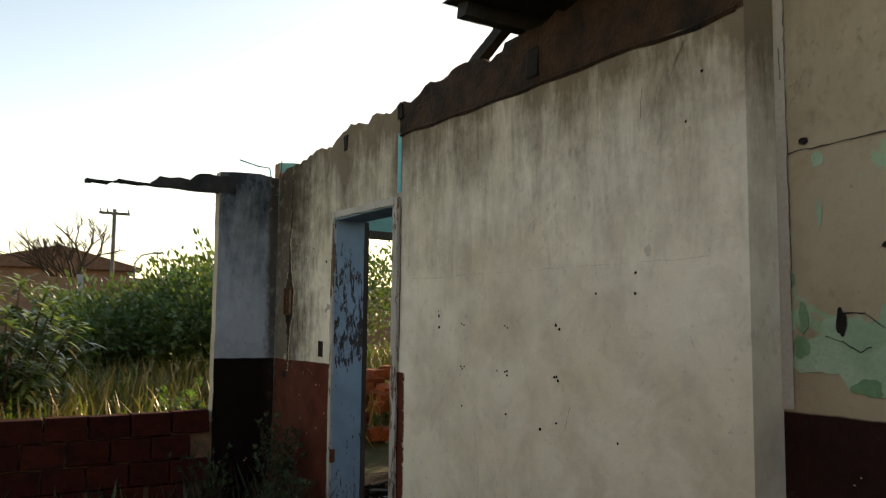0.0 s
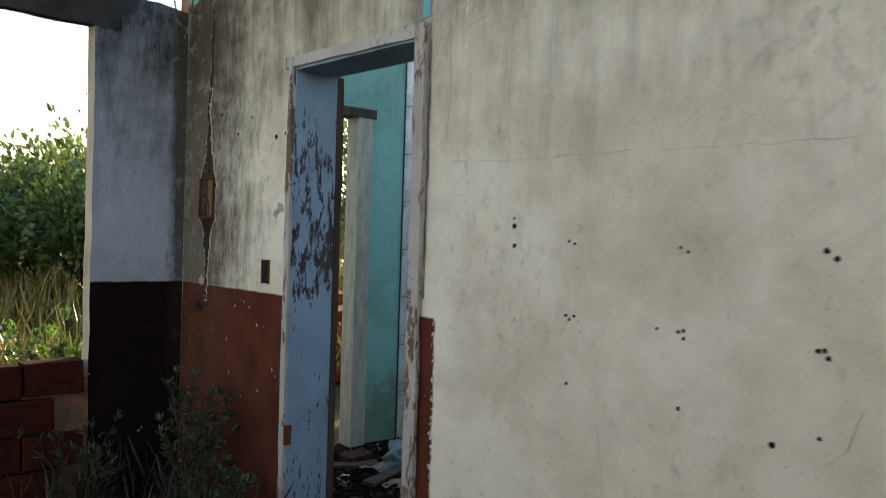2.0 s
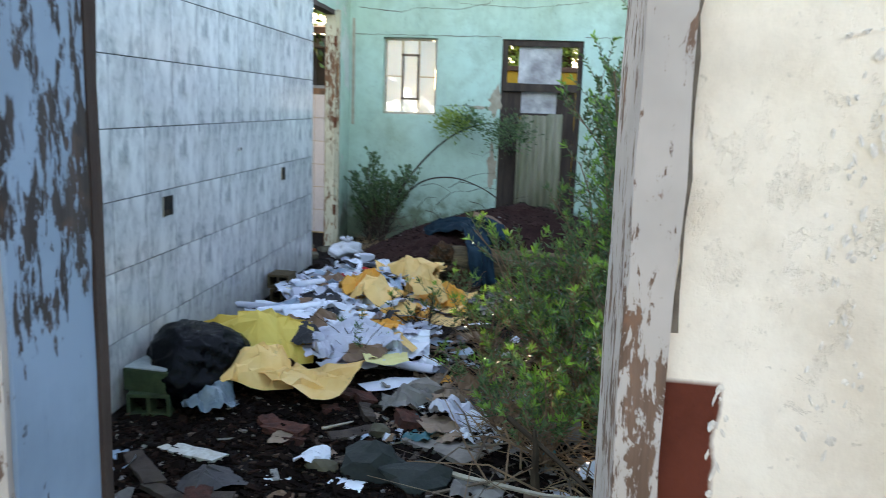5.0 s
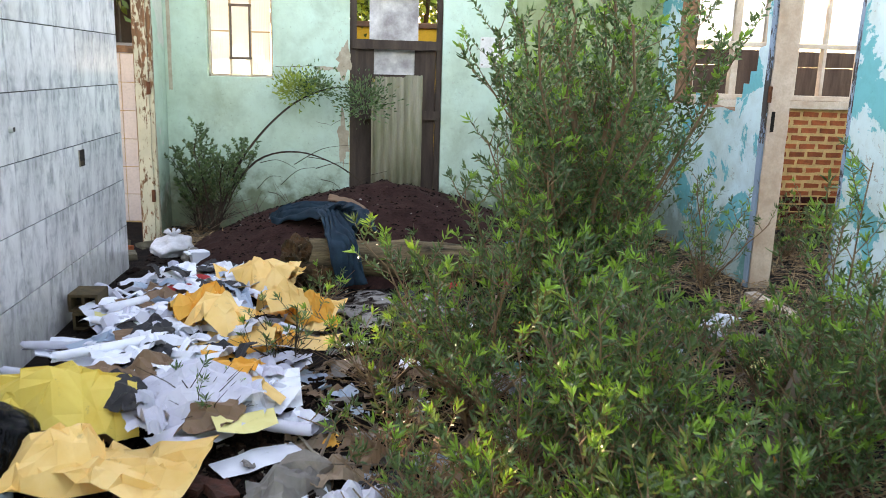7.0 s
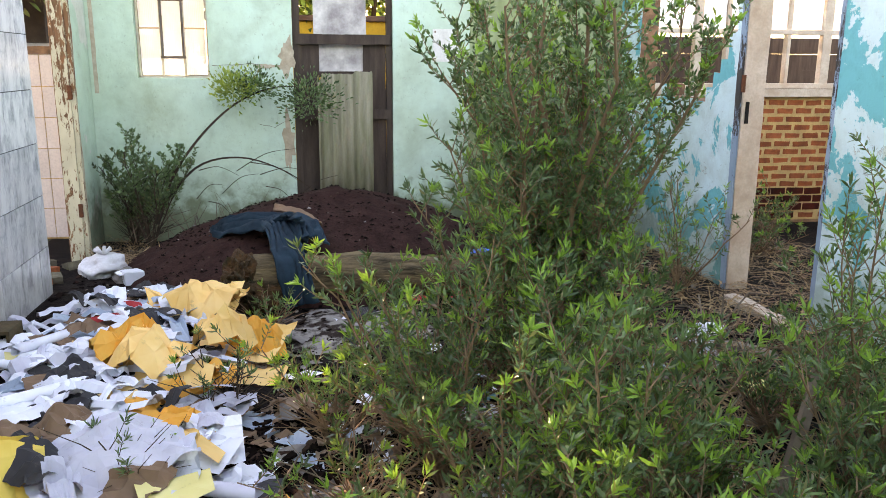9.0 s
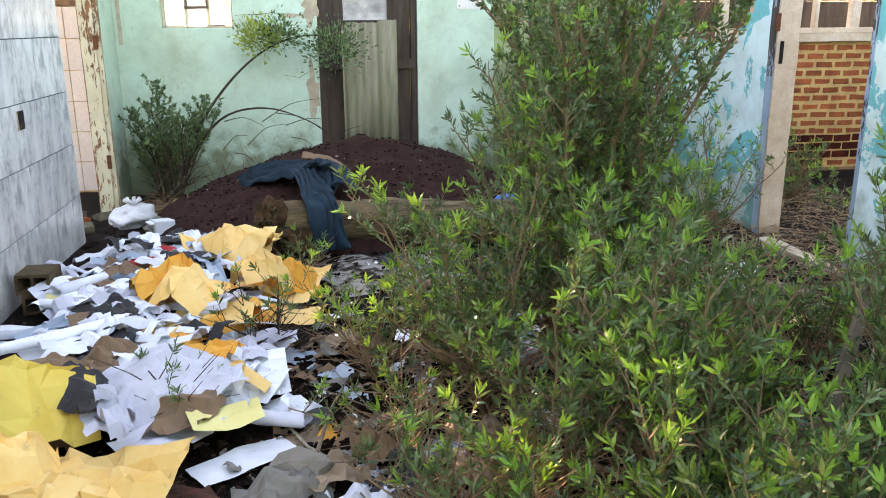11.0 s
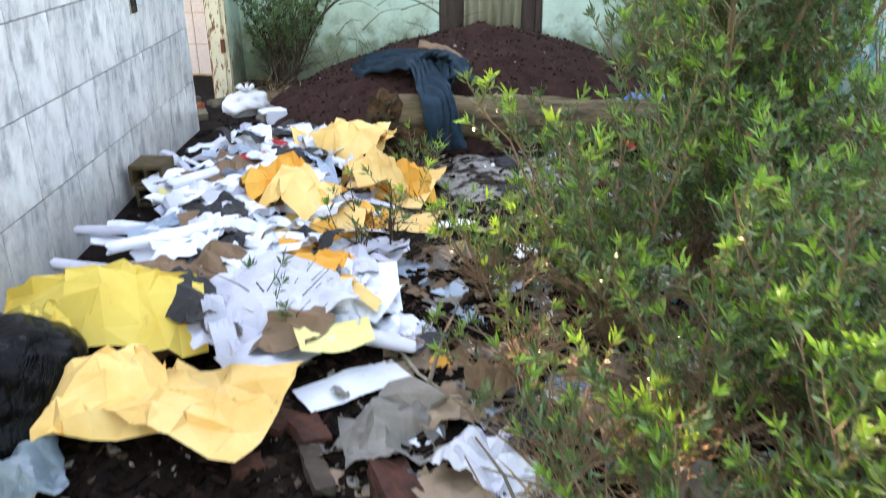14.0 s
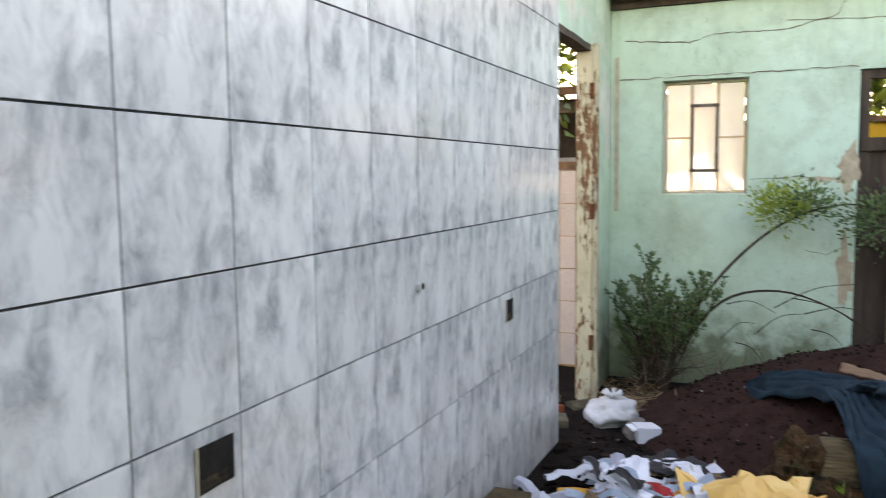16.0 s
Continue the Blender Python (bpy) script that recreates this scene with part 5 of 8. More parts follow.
for limb in ([(6.0, 6.30, 0.76), (6.0, 6.20, 0.87), (5.99, 6.08, 0.98), (5.97, 5.98, 1.16)], [(6.0, 6.24, 0.52), (5.95, 6.42, 0.62), (5.88, 6.66, 0.70), (5.80, 6.90, 0.72)]):
    part("limb", tube_bm([Vector(p) - tall.location for p in bowed(limb)], taper(0.009, 0.003, 16), 6), MAT_STEM, tall, "bare tan side limb")
shrub((5.40, 6.98), 1.04, 0.50, 10, 19, 102, TEA, per=14, group="shrubs in the room", low=0.2)
shrub((4.80, 6.62), 0.98, 0.34, 11, 24, 103, TEA, per=14, group="shrubs in the room", low=0.28)
shrub((5.06, 5.70), 1.55, 0.13, 3, 18, 104, TEA, per=13, group="shrubs in the room", low=0.3, rad=0.005)
shrub((6.25, 5.55), 0.28, 0.25, 5, 7, 105, TEA, per=10, group="shrubs in the room", low=0.5)
shrub((6.75, 6.1), 1.75, 0.55, 9, 32, 106, TEA, leaf=(0.044, 0.0108), per=14, group="shrubs in the room")
shrub((4.30, 5.80), 0.65, 0.35, 6, 12, 107, TEA, per=12, group="shrubs in the room", low=0.4)
shrub((5.75, 6.62), 1.40, 0.46, 10, 34, 108, TEA, per=14, group="shrubs in the room", low=0.25)
shrub((6.2, 6.75), 0.42, 0.25, 5, 8, 109, "low green shrub beside the paper heap", per=12, group="shrubs in the room")
shrub((9.42, 8.60), 1.08, 0.40, 10, 20, 110, "dusty green shrub against the mint wall", per=14, mats=(LEAF_DARK, LEAF_DARK), stem_mat=MAT_STEM_DARK, low=0.4, leaf=(0.034, 0.015))
# tips of these two are coloured as if the sun caught them
shrub((9.35, 5.45), 1.95, 0.42, 9, 22, 111, "shrub with tips coloured yellow-green as sunlit, against the mossy wall", per=13, mats=(LEAF_DARK, LEAF_YELLOW_LIT), low=0.15)
shrub((9.58, 5.82), 1.35, 0.28, 7, 18, 137, "shrub with tips coloured yellow-green as sunlit, against the mossy wall", per=13, mats=(LEAF_DARK, LEAF_YELLOW_LIT), low=0.15)
shrub((9.0, 5.0), 1.2, 0.4, 7, 16, 112, TEA, per=13, low=0.15)
shrub((7.6, 5.0), 0.9, 0.35, 6, 14, 113, TEA, per=12, low=0.2)
shrub((6.30, 5.0), 0.30, 0.2, 4, 5, 114, TEA, per=10, low=0.5)
shrub((5.55, 8.02), 0.28, 0.22, 4, 4, 115, "sparse sprigs rising between the papers", tipshare=0.0, per=8, low=0.5, stem_mat=MAT_STEM_DARK)
shrub((6.15, 7.72), 0.38, 0.30, 5, 5, 116, "sparse sprigs rising between the papers", tipshare=0.0, per=8, low=0.45, stem_mat=MAT_STEM_DARK)
shrub((7.22, 7.62), 0.26, 0.2, 4, 5, 117, "small green sprigs by the log", per=10, low=0.3)
shrub((7.0, 4.25), 0.55, 0.5, 8, 12, 118, "green weeds in the doorway", per=11, low=0.25)
shrub((4.84, 6.88), 0.70, 0.36, 7, 12, 131, TEA, per=13, group="shrubs in the room", low=0.3)
shrub((4.28, 6.48), 0.60, 0.30, 9, 13, 132, TEA, per=12, group="shrubs in the room", low=0.35)
shrub((5.72, 7.02), 0.72, 0.40, 9, 16, 133, TEA, per=13, group="shrubs in the room", low=0.2)
shrub((4.95, 6.28), 0.55, 0.28, 9, 13, 134, TEA, per=12, group="shrubs in the room", low=0.35)
shrub((5.40, 6.42), 0.98, 0.42, 11, 22, 135, TEA, per=14, group="shrubs in the room", low=0.25)
shrub((9.55, 8.75), 0.75, 0.30, 7, 12, 136, "dusty green shrub against the mint wall", per=12, mats=(LEAF_DARK, LEAF_DARK), stem_mat=MAT_STEM_DARK, low=0.3, leaf=(0.034, 0.015))
shrub((4.42, 6.70), 0.66, 0.30, 9, 16, 141, TEA, per=13, group="shrubs in the room", low=0.3)
shrub((4.72, 7.02), 0.45, 0.26, 5, 7, 142, TEA, per=12, group="shrubs in the room", low=0.35)
shrub((4.13, 6.66), 0.66, 0.28, 9, 15, 143, TEA, per=13, group="shrubs in the room", low=0.3)
shrub((5.78, 7.34), 0.50, 0.36, 6, 9, 161, TEA, per=12, group="shrubs in the room", low=0.25)
shrub((5.22, 7.30), 0.38, 0.34, 5, 6, 162, TEA, per=12, group="shrubs in the room", low=0.3)
shrub((4.74, 7.24), 0.36, 0.30, 6, 6, 163, "sparse green sprigs rising through the rubble", per=12, group="shrubs in the room", low=0.35)
shrub((4.42, 7.04), 0.40, 0.26, 7, 7, 164, "sparse green sprigs rising through the rubble", per=12, group="shrubs in the room", low=0.35)
shrub((4.72, 5.84), 1.00, 0.30, 9, 20, 165, TEA, per=13, group="shrubs in the room", low=0.2)
shrub((5.16, 5.44), 0.85, 0.34, 11, 18, 166, TEA, per=13, group="shrubs in the room", low=0.2)
shrub((4.56, 6.12), 0.52, 0.32, 8, 11, 167, TEA, per=13, group="shrubs in the room", low=0.25)
shrub((5.55, 5.62), 0.45, 0.34, 8, 10, 168, TEA, per=13, group="shrubs in the room", low=0.25)
shrub((9.2, 3.4), 0.55, 0.45, 7, 10, 151, "green weeds at the foot of the bare brick", per=11, low=0.25)
shrub((8.5, 3.9), 0.35, 0.4, 6, 8, 152, "green weeds at the foot of the bare brick", per=11, low=0.25)
# outside, along the cream wall
shrub((2.13, 8.42), 0.84, 0.16, 5, 13, 121, "thin green weed at the foot of the cream wall", per=10, low=0.25, tipshare=0.0, leaf=(0.040, 0.012), mats=(LEAF_WEED_SHADED, LEAF_WEED_SHADED), stem_mat=MAT_STEM_DARK)
shrub((2.05, 8.05), 0.42, 0.22, 7, 10, 122, "low green weed at the foot of the cream wall", per=10, low=0.2, tipshare=0.0, mats=(LEAF_WEED_SHADED, LEAF_WEED_SHADED), stem_mat=MAT_STEM_DARK)
shrub((1.75, 8.75), 0.5, 0.25, 7, 8, 123, "half-dry weed beside the wall stub", per=6, low=0.2, mats=(LEAF_WEED_SHADED, LEAF_WEED_SHADED), stem_mat=MAT_STEM_DARK)
shrub((1.95, 9.75), 0.95, 0.35, 7, 16, 124, "green weed behind the broken wall", per=11, low=0.2, leaf=(0.06, 0.025))


def arching_branch():
    """A long branch bowing along the mint wall, with a leafy head."""
    e = tagged(empty("arching_branch", (9.40, 8.55, 0.2)), "bare arching branch by the wall, its leafy head coloured as sunlit", "shrub")
    r = random.Random(44)
    main = [Vector((0, 0, 0.0)), Vector((0.05, -0.12, 0.33)), Vector((0.1, -0.33, 0.64)), Vector((0.12, -0.60, 0.90)), Vector((0.12, -0.88, 1.04)), Vector((0.1, -1.15, 1.06)), Vector((0.05, -1.4, 0.98))]
    part("branch", tube_bm(bowed(main), taper(0.013, 0.003, 31), 6), MAT_STEM_DARK, e)
    low = [Vector((0, 0, 0.05)), Vector((0.1, -0.3, 0.42)), Vector((0.15, -0.65, 0.50)), Vector((0.2, -1.0, 0.38)), Vector((0.2, -1.25, 0.2))]
    part("branch", tube_bm(bowed(low), taper(0.012, 0.003, 21), 5), MAT_STEM_DARK, e)
    for k in range(9):
        p = low[1] + Vector((r.uniform(-0.05, 0.1), -r.uniform(0.0, 0.8), r.uniform(-0.3, 0.1)))
        q = p + Vector((r.uniform(-0.1, 0.1), r.uniform(-0.5, -0.2), r.uniform(-0.2, 0.25)))
        part("branch", tube_bm(bowed([p, (p + q) / 2 + Vector((0, 0, 0.05)), q]), taper(0.004, 0.0012, 11), 4), MAT_STEM_DARK, e)
    leaves = []
    # first clump takes the yellow leaves, as the sunlit side of the head
    for c, rad, n, m in ((Vector((0.08, -0.64, 1.06)), 0.15, 800, 1), (Vector((0.08, -0.80, 1.08)), 0.14, 520, 0), (Vector((0.02, -1.22, 0.98)), 0.20, 900, 0)):
        for i in range(n):
            d = Vector((r.gauss(0, 1), r.gauss(0, 1), r.gauss(0, 0.8)))
            p = c + d * rad * 0.5
            w = (d.normalized() + Vector((0, 0, 0.6))).normalized()
            leaves.append((p, w, r.uniform(0.022, 0.042), r.uniform(0.011, 0.018), w.cross(Vector((r.uniform(-1, 1), r.uniform(-1, 1), 0.3))).normalized(), m))
    leafy_mesh("foliage", leaves, [LEAF_DARK, LEAF_YELLOW_LIT], e)


arching_branch()


def tree(base, height, crown, leaves_n, seed, label, mats, leaf=(0.16, 0.07), name="tree", trunk_r=0.12, flat=0.8, trunk_share=0.45):
    """A tapered trunk with limbs and a crown of small leaves gathered in uneven clumps."""
    r = random.Random(seed)
    b = Vector((base[0], base[1], ground_height(base[0], base[1]) - 0.05))
    e = tagged(empty(name, b), label, "tree" if name == "tree" else "bush")
    top = height * trunk_share
    part("trunk", tube_bm([(0, 0, 0), (0.03 * height, 0.01, top * 0.5), (0.02, 0.03 * height, top), (0.04 * height, 0.05 * height, height * 0.75)], [trunk_r, trunk_r * 0.8, trunk_r * 0.6, trunk_r * 0.2], 7, bump=0.08), MAT_STEM_DARK, e)
    lv = []
    clumps = []
    for i in range(22):
        d = Vector((r.gauss(0, 1), r.gauss(0, 1), r.gauss(0, 0.75))).normalized() * r.uniform(0.35, 1.0)
        clumps.append((Vector((d.x * crown, d.y * crown, height * 0.62 + d.z * height * 0.36 * flat)), r.uniform(0.22, 0.42) * crown))
    for c, cr in clumps[:9]:
        part("limb", tube_bm([(0.01, 0.01, top * 0.7), tuple(c * 0.5 + Vector((0, 0, top * 0.35))), tuple(c)], [trunk_r * 0.4, trunk_r * 0.25, trunk_r * 0.08], 5), MAT_STEM_DARK, e)
    for i in range(leaves_n):
        c, cr = clumps[r.randrange(len(clumps))]
        d = Vector((r.gauss(0, 1), r.gauss(0, 1), r.gauss(0, 0.8)))
        p = c + d * cr * 0.55
        if p.z < 0.05:
            continue
        w = (d.normalized() + Vector((0, 0, r.uniform(-0.4, 0.8)))).normalized()
        s = w.cross(Vector((r.uniform(-1, 1), r.uniform(-1, 1), r.uniform(-1, 1))))
        if s.length < 1e-3:
            continue
        lv.append((p, w, leaf[0] * r.uniform(0.6, 1.3), leaf[1] * r.uniform(0.7, 1.2), s.normalized(), r.randrange(len(mats))))
    leafy_mesh("crown", lv, mats, e)
    return e


tree((2.3, 15.6), 1.75, 1.4, 9000, 201, "dense green bush beyond the broken wall", [LEAF_FAR, LEAF_DARK], (0.11, 0.05), "bush", 0.06, 1.0, 0.3)
tree((3.55, 14.4), 2.05, 1.3, 9000, 202, "dense green bush beyond the broken wall", [LEAF_FAR, LEAF_DARK], (0.11, 0.05), "bush", 0.06, 1.0, 0.3)
tree((4.7, 16.2), 2.3, 1.3, 8000, 203, "green bush behind the ruined house", [LEAF_FAR, LEAF_DARK, LEAF_TIP], (0.11, 0.05), "bush", 0.06, 1.0, 0.3)
tree((5.2, 19.5), 2.5, 1.7, 7000, 204, "green bush in the neighbouring lot", [LEAF_FAR, LEAF_DARK], (0.15, 0.06), "bush", 0.07, 1.0, 0.3)
tree((8.2, 21.0), 2.7, 2.4, 7000, 205, "green bush in the neighbouring lot", [LEAF_FAR, LEAF_DARK], (0.15, 0.06), "bush", 0.07, 1.0, 0.3)
tree((9.5, 17.0), 3.2, 2.0, 6000, 208, "green bush in the neighbouring lot", [LEAF_FAR, LEAF_DARK], (0.15, 0.06), "bush", 0.07, 1.0, 0.3)
tree((14.6, 12.4), 7.5, 3.0, 12000, 206, "leafy tree behind the house, lit from the far side, screening the low sun", [LEAF_FAR, LEAF_YELLOW_LIT], (0.18, 0.08), "tree", 0.16)
# added tree: its crown keeps direct sun off the shrubs in the room
tree((15.0, 8.8), 6.6, 2.8, 11000, 207, "leafy tree behind the house, lit from the far side, screening the low sun", [LEAF_FAR, LEAF_DARK], (0.18, 0.08), "tree", 0.16)


def long_leaved_plant(base, height, seed, wide=0.8):
    r = random.Random(seed)
    b = Vector((base[0], base[1], ground_height(base[0], base[1])))
    e = tagged(empty("young_mango_tree", b), "young tree with drooping long glossy leaves", "tree")
    lv = []
    for s in range(26):
        a = 2.4 * s + r.uniform(-0.2, 0.2)
        out = wide * math.sqrt((s + 0.5) / 26)
        h = height * (1.0 - 0.45 * (out / wide) ** 2) * r.uniform(0.72, 1.0)
        pts = [Vector((0, 0, 0)), Vector((math.cos(a) * out * 0.55, math.sin(a) * out * 0.55, h * 0.5)), Vector((math.cos(a) * out, math.sin(a) * out, h))]
        part("stem", tube_bm(pts, [0.02, 0.014, 0.006], 5), MAT_STEM_DARK, e)
        for whorl in range(4):
            t = 1.0 - 0.17 * whorl
            p = pts[0].lerp(pts[1], t * 2) if t < 0.5 else pts[1].lerp(pts[2], t * 2 - 1)
            for k in range(15):
                la = k * 2.4 + r.uniform(-0.3, 0.3)
                d = Vector((math.cos(la), math.sin(la), r.uniform(-0.8, 0.15) + (0.45 if whorl == 0 else 0.0))).normalized()
                # upper whorls turn yellow for the light on the leaf tops
                lv.append((p + Vector((0, 0, r.uniform(-0.05, 0.05))), d, r.uniform(0.13, 0.25), r.uniform(0.035, 0.055), d.cross(Vector((0, 0, 1))).normalized(), 1 if (whorl == 0 and h > height * 0.55 and r.random() < 0.8) else 0))
    leafy_mesh("foliage", lv, [LEAF_MANGO, LEAF_YELLOW_LIT], e)


long_leaved_plant((0.55, 11.2), 1.62, 5, 0.85)
long_leaved_plant((-0.7, 12.2), 1.55, 6, 0.8)


def blades(name, region, n, h, mats, seed, label, zfun=ground_height):
    r = random.Random(seed)
    lv = []
    x0, x1, y0, y1 = region
    for i in range(n):
        x, y = r.uniform(x0, x1), r.uniform(y0, y1)
        if noise.noise(Vector((x * 0.9, y * 0.9, seed))) < -0.15:
            continue
        d = Vector((r.gauss(0, 0.35), r.gauss(0, 0.35), 1)).normalized()
        ln = h * r.uniform(0.4, 1.2)
        lv.append((Vector((x, y, zfun(x, y))), d, ln, ln * 0.035 + 0.004, d.cross(Vector((r.uniform(-1, 1), r.uniform(-1, 1), 0.1))).normalized(), r.randrange(len(mats))))
    ob = leafy_mesh(name, lv, mats, None)
    tagged(ob, label, "grass", kind="stuff")


blades("dry_grass", (-3.0, 8.0, 10.2, 16.0), 12000, 0.55, [GRASS_DRY, GRASS_DRY, GRASS_DRY, LEAF_FAR], 61, "tall dry yellow grass in the lot")
blades("weeds", (0.3, 2.3, 7.6, 9.0), 600, 0.28, [LEAF_WEED_SHADED, MAT_STEM_DARK, LEAF_WEED_SHADED], 62, "sparse half-dry weeds along the wall")
blades("grass", (-3.0, 12.0, 16.0, 30.0), 6000, 0.5, [GRASS_DRY, LEAF_FAR], 63, "rough grass in the far lot")



def straw(name, region, n, seed, label):
    """Dead stalks and leaves lying every way on the soil."""
    r = random.Random(seed)
    lv = []
    x0, x1, y0, y1 = region
    for i in range(n):
        x, y = r.uniform(x0, x1), r.uniform(y0, y1)
        if noise.noise(Vector((x * 1.6, y * 1.6, seed))) < -0.2:
            continue
        d = Vector((r.gauss(0, 1), r.gauss(0, 1), r.uniform(-0.02, 0.22))).normalized()
        ln = r.uniform(0.05, 0.26)
        lv.append((Vector((x, y, ground_height(x, y) + r.uniform(0.004, 0.05))), d, ln, r.uniform(0.004, 0.012), d.cross(Vector((r.uniform(-0.4, 0.4), r.uniform(-0.4, 0.4), 1))).normalized(), r.randrange(4)))
    ob = leafy_mesh(name, lv, [STRAW, STRAW, MAT_STEM, MAT_STICK], None)
    tagged(ob, label, "straw", kind="stuff")


straw("straw", (4.8, 9.4, 3.4, 6.0), 11000, 64, "dead brown stalks and straw lying on the soil")
straw("straw", (3.9, 6.0, 6.1, 7.3), 3200, 65, "dead brown stalks and leaves under the shrubs")
straw("straw", (8.9, 9.75, 7.6, 8.95), 2200, 66, "dead brown stalks at the foot of the mint wall")
tree((14.4, 6.4), 4.6, 1.7, 7000, 209, "leafy tree behind the house, lit from the far side, screening the low sun", [LEAF_FAR, LEAF_YELLOW_LIT], (0.14, 0.06), "tree", 0.12)

# ---------------------------------------------------------------- distance
def far_things():
    w = tagged(empty("boundary_wall", (3.0, 30.0, 0)), "long unplastered red brick boundary wall", "wall")
    for i in range(9):
        x = -16 + i * 4
        part("panel", box_bm((x - 3.0, 0, 0), (x + 3.96 - 3.0, 0.15, 2.65 + 0.05 * (i % 2)), 0.01), MAT_HOUSE_WALL, w)
        part("pier", box_bm((x - 3.05, -0.06, 0), (x + 0.14 - 3.0, 0.16, 2.75), 0.01), MAT_HOUSE_GREY, w)
    h = tagged(empty("house", (5.4, 46.0, 0)), "low brick house with a shallow clay tile gable", "house")
    part("wall", box_bm((-3.4, 0, 0), (3.4, 7, 3.9), 0.02), MAT_HOUSE_WALL, h)
    bm = bmesh.new()
    vs = [bm.verts.new(p) for p in ((-3.9, -0.4, 3.95), (0, -0.4, 4.95), (3.9, -0.4, 3.95), (-3.9, 7.4, 3.95), (0, 7.4, 4.95), (3.9, 7.4, 3.95), (-3.9, -0.4, 3.8), (3.9, -0.4, 3.8), (-3.9, 7.4, 3.8), (3.9, 7.4, 3.8))]
    for f in ((0, 1, 4, 3), (1, 2, 5, 4), (0, 6, 7, 2, 1), (3, 4, 5, 9, 8), (0, 3, 8, 6), (2, 7, 9, 5), (6, 8, 9, 7)):
        bm.faces.new([vs[i] for i in f])
    part("roof", bm, MAT_ROOF_TILE, h)
    h2 = tagged(empty("house", (-1.5, 52.0, 0)), "grey house with a dark hipped roof", "house")
    part("wall", box_bm((-4, 0, 0), (4, 7, 4.0), 0.02), MAT_HOUSE_GREY, h2)
    bm = bmesh.new()
    vs = [bm.verts.new(p) for p in ((-4.6, -0.6, 4.0), (4.6, -0.6, 4.0), (4.6, 7.6, 4.0), (-4.6, 7.6, 4.0), (-1, 3.5, 6.0), (1, 3.5, 6.0))]
    for f in ((0, 1, 5, 4), (1, 2, 5), (2, 3, 4, 5), (3, 0, 4), (3, 2, 1, 0)):
        bm.faces.new([vs[i] for i in f])
    part("roof", bm, MAT_ROOF_DARK, h2)
    p = tagged(empty("utility_pole", (7.0, 41.0, 0)), "grey utility pole with one crossarm", "utility pole")
    part("pole", tube_bm([(0, 0, 0), (0, 0, 6.3)], [0.11, 0.08], 8), MAT_POLE, p)
    part("crossarm", box_bm((-0.65, -0.05, 6.05), (0.65, 0.05, 6.16), 0.01), MAT_POLE, p)
    for x in (-0.6, -0.3, 0.6):
        part("insulator", tube_bm([(x, 0, 6.16), (x, 0, 6.32)], [0.035, 0.025], 6), MAT_POLE, p)
    s = tagged(empty("street_lamp", (8.6, 44.0, 0)), "slender street lamp with a bowed arm", "street lamp")
    part("pole", tube_bm([(0, 0, 0), (0, 0, 4.1), (0.3, 0, 4.5), (0.9, 0, 4.65)], [0.06, 0.05, 0.04, 0.035], 6), MAT_POLE, s)
    part("head", box_bm((0.85, -0.08, 4.6), (1.25, 0.08, 4.7), 0.02), MAT_POLE, s)
    r = random.Random(9)
    t = tagged(empty("bare_tree", (4.5, 35.0, 0)), "leafless tree with fine bare branches", "tree")
    part("trunk", tube_bm([(0, 0, 0), (0.1, 0, 1.5), (0.05, 0, 2.6)], [0.14, 0.11, 0.09], 6), MAT_STEM_DARK, t)

    def limb(p, d, ln, rad, depth, bm):
        q = p + d * ln
        mid = p + d * ln * 0.5 + Vector((r.uniform(-1, 1), r.uniform(-1, 1), 0)) * ln * 0.08
        tube_bm([p, mid, q], [rad, rad * 0.85, rad * 0.65], 4, bm, cap=False)
        if depth:
            for k in range(3):
                d2 = (d + Vector((r.uniform(-1, 1), r.uniform(-1, 1), r.uniform(-0.3, 0.7))) * 0.85).normalized()
                limb(p.lerp(q, r.uniform(0.55, 1.0)), d2, ln * r.uniform(0.55, 0.8), rad * 0.6, depth - 1, bm)

    for k in range(5):
        bm = bmesh.new()
        limb(Vector((0.07, 0, 1.6 + 0.2 * k)), Vector((r.uniform(-0.9, 0.9), r.uniform(-0.5, 0.5), 0.9)).normalized(), 1.3, 0.085, 4, bm)
        part("limb", bm, MAT_STEM_DARK, t)


far_things()


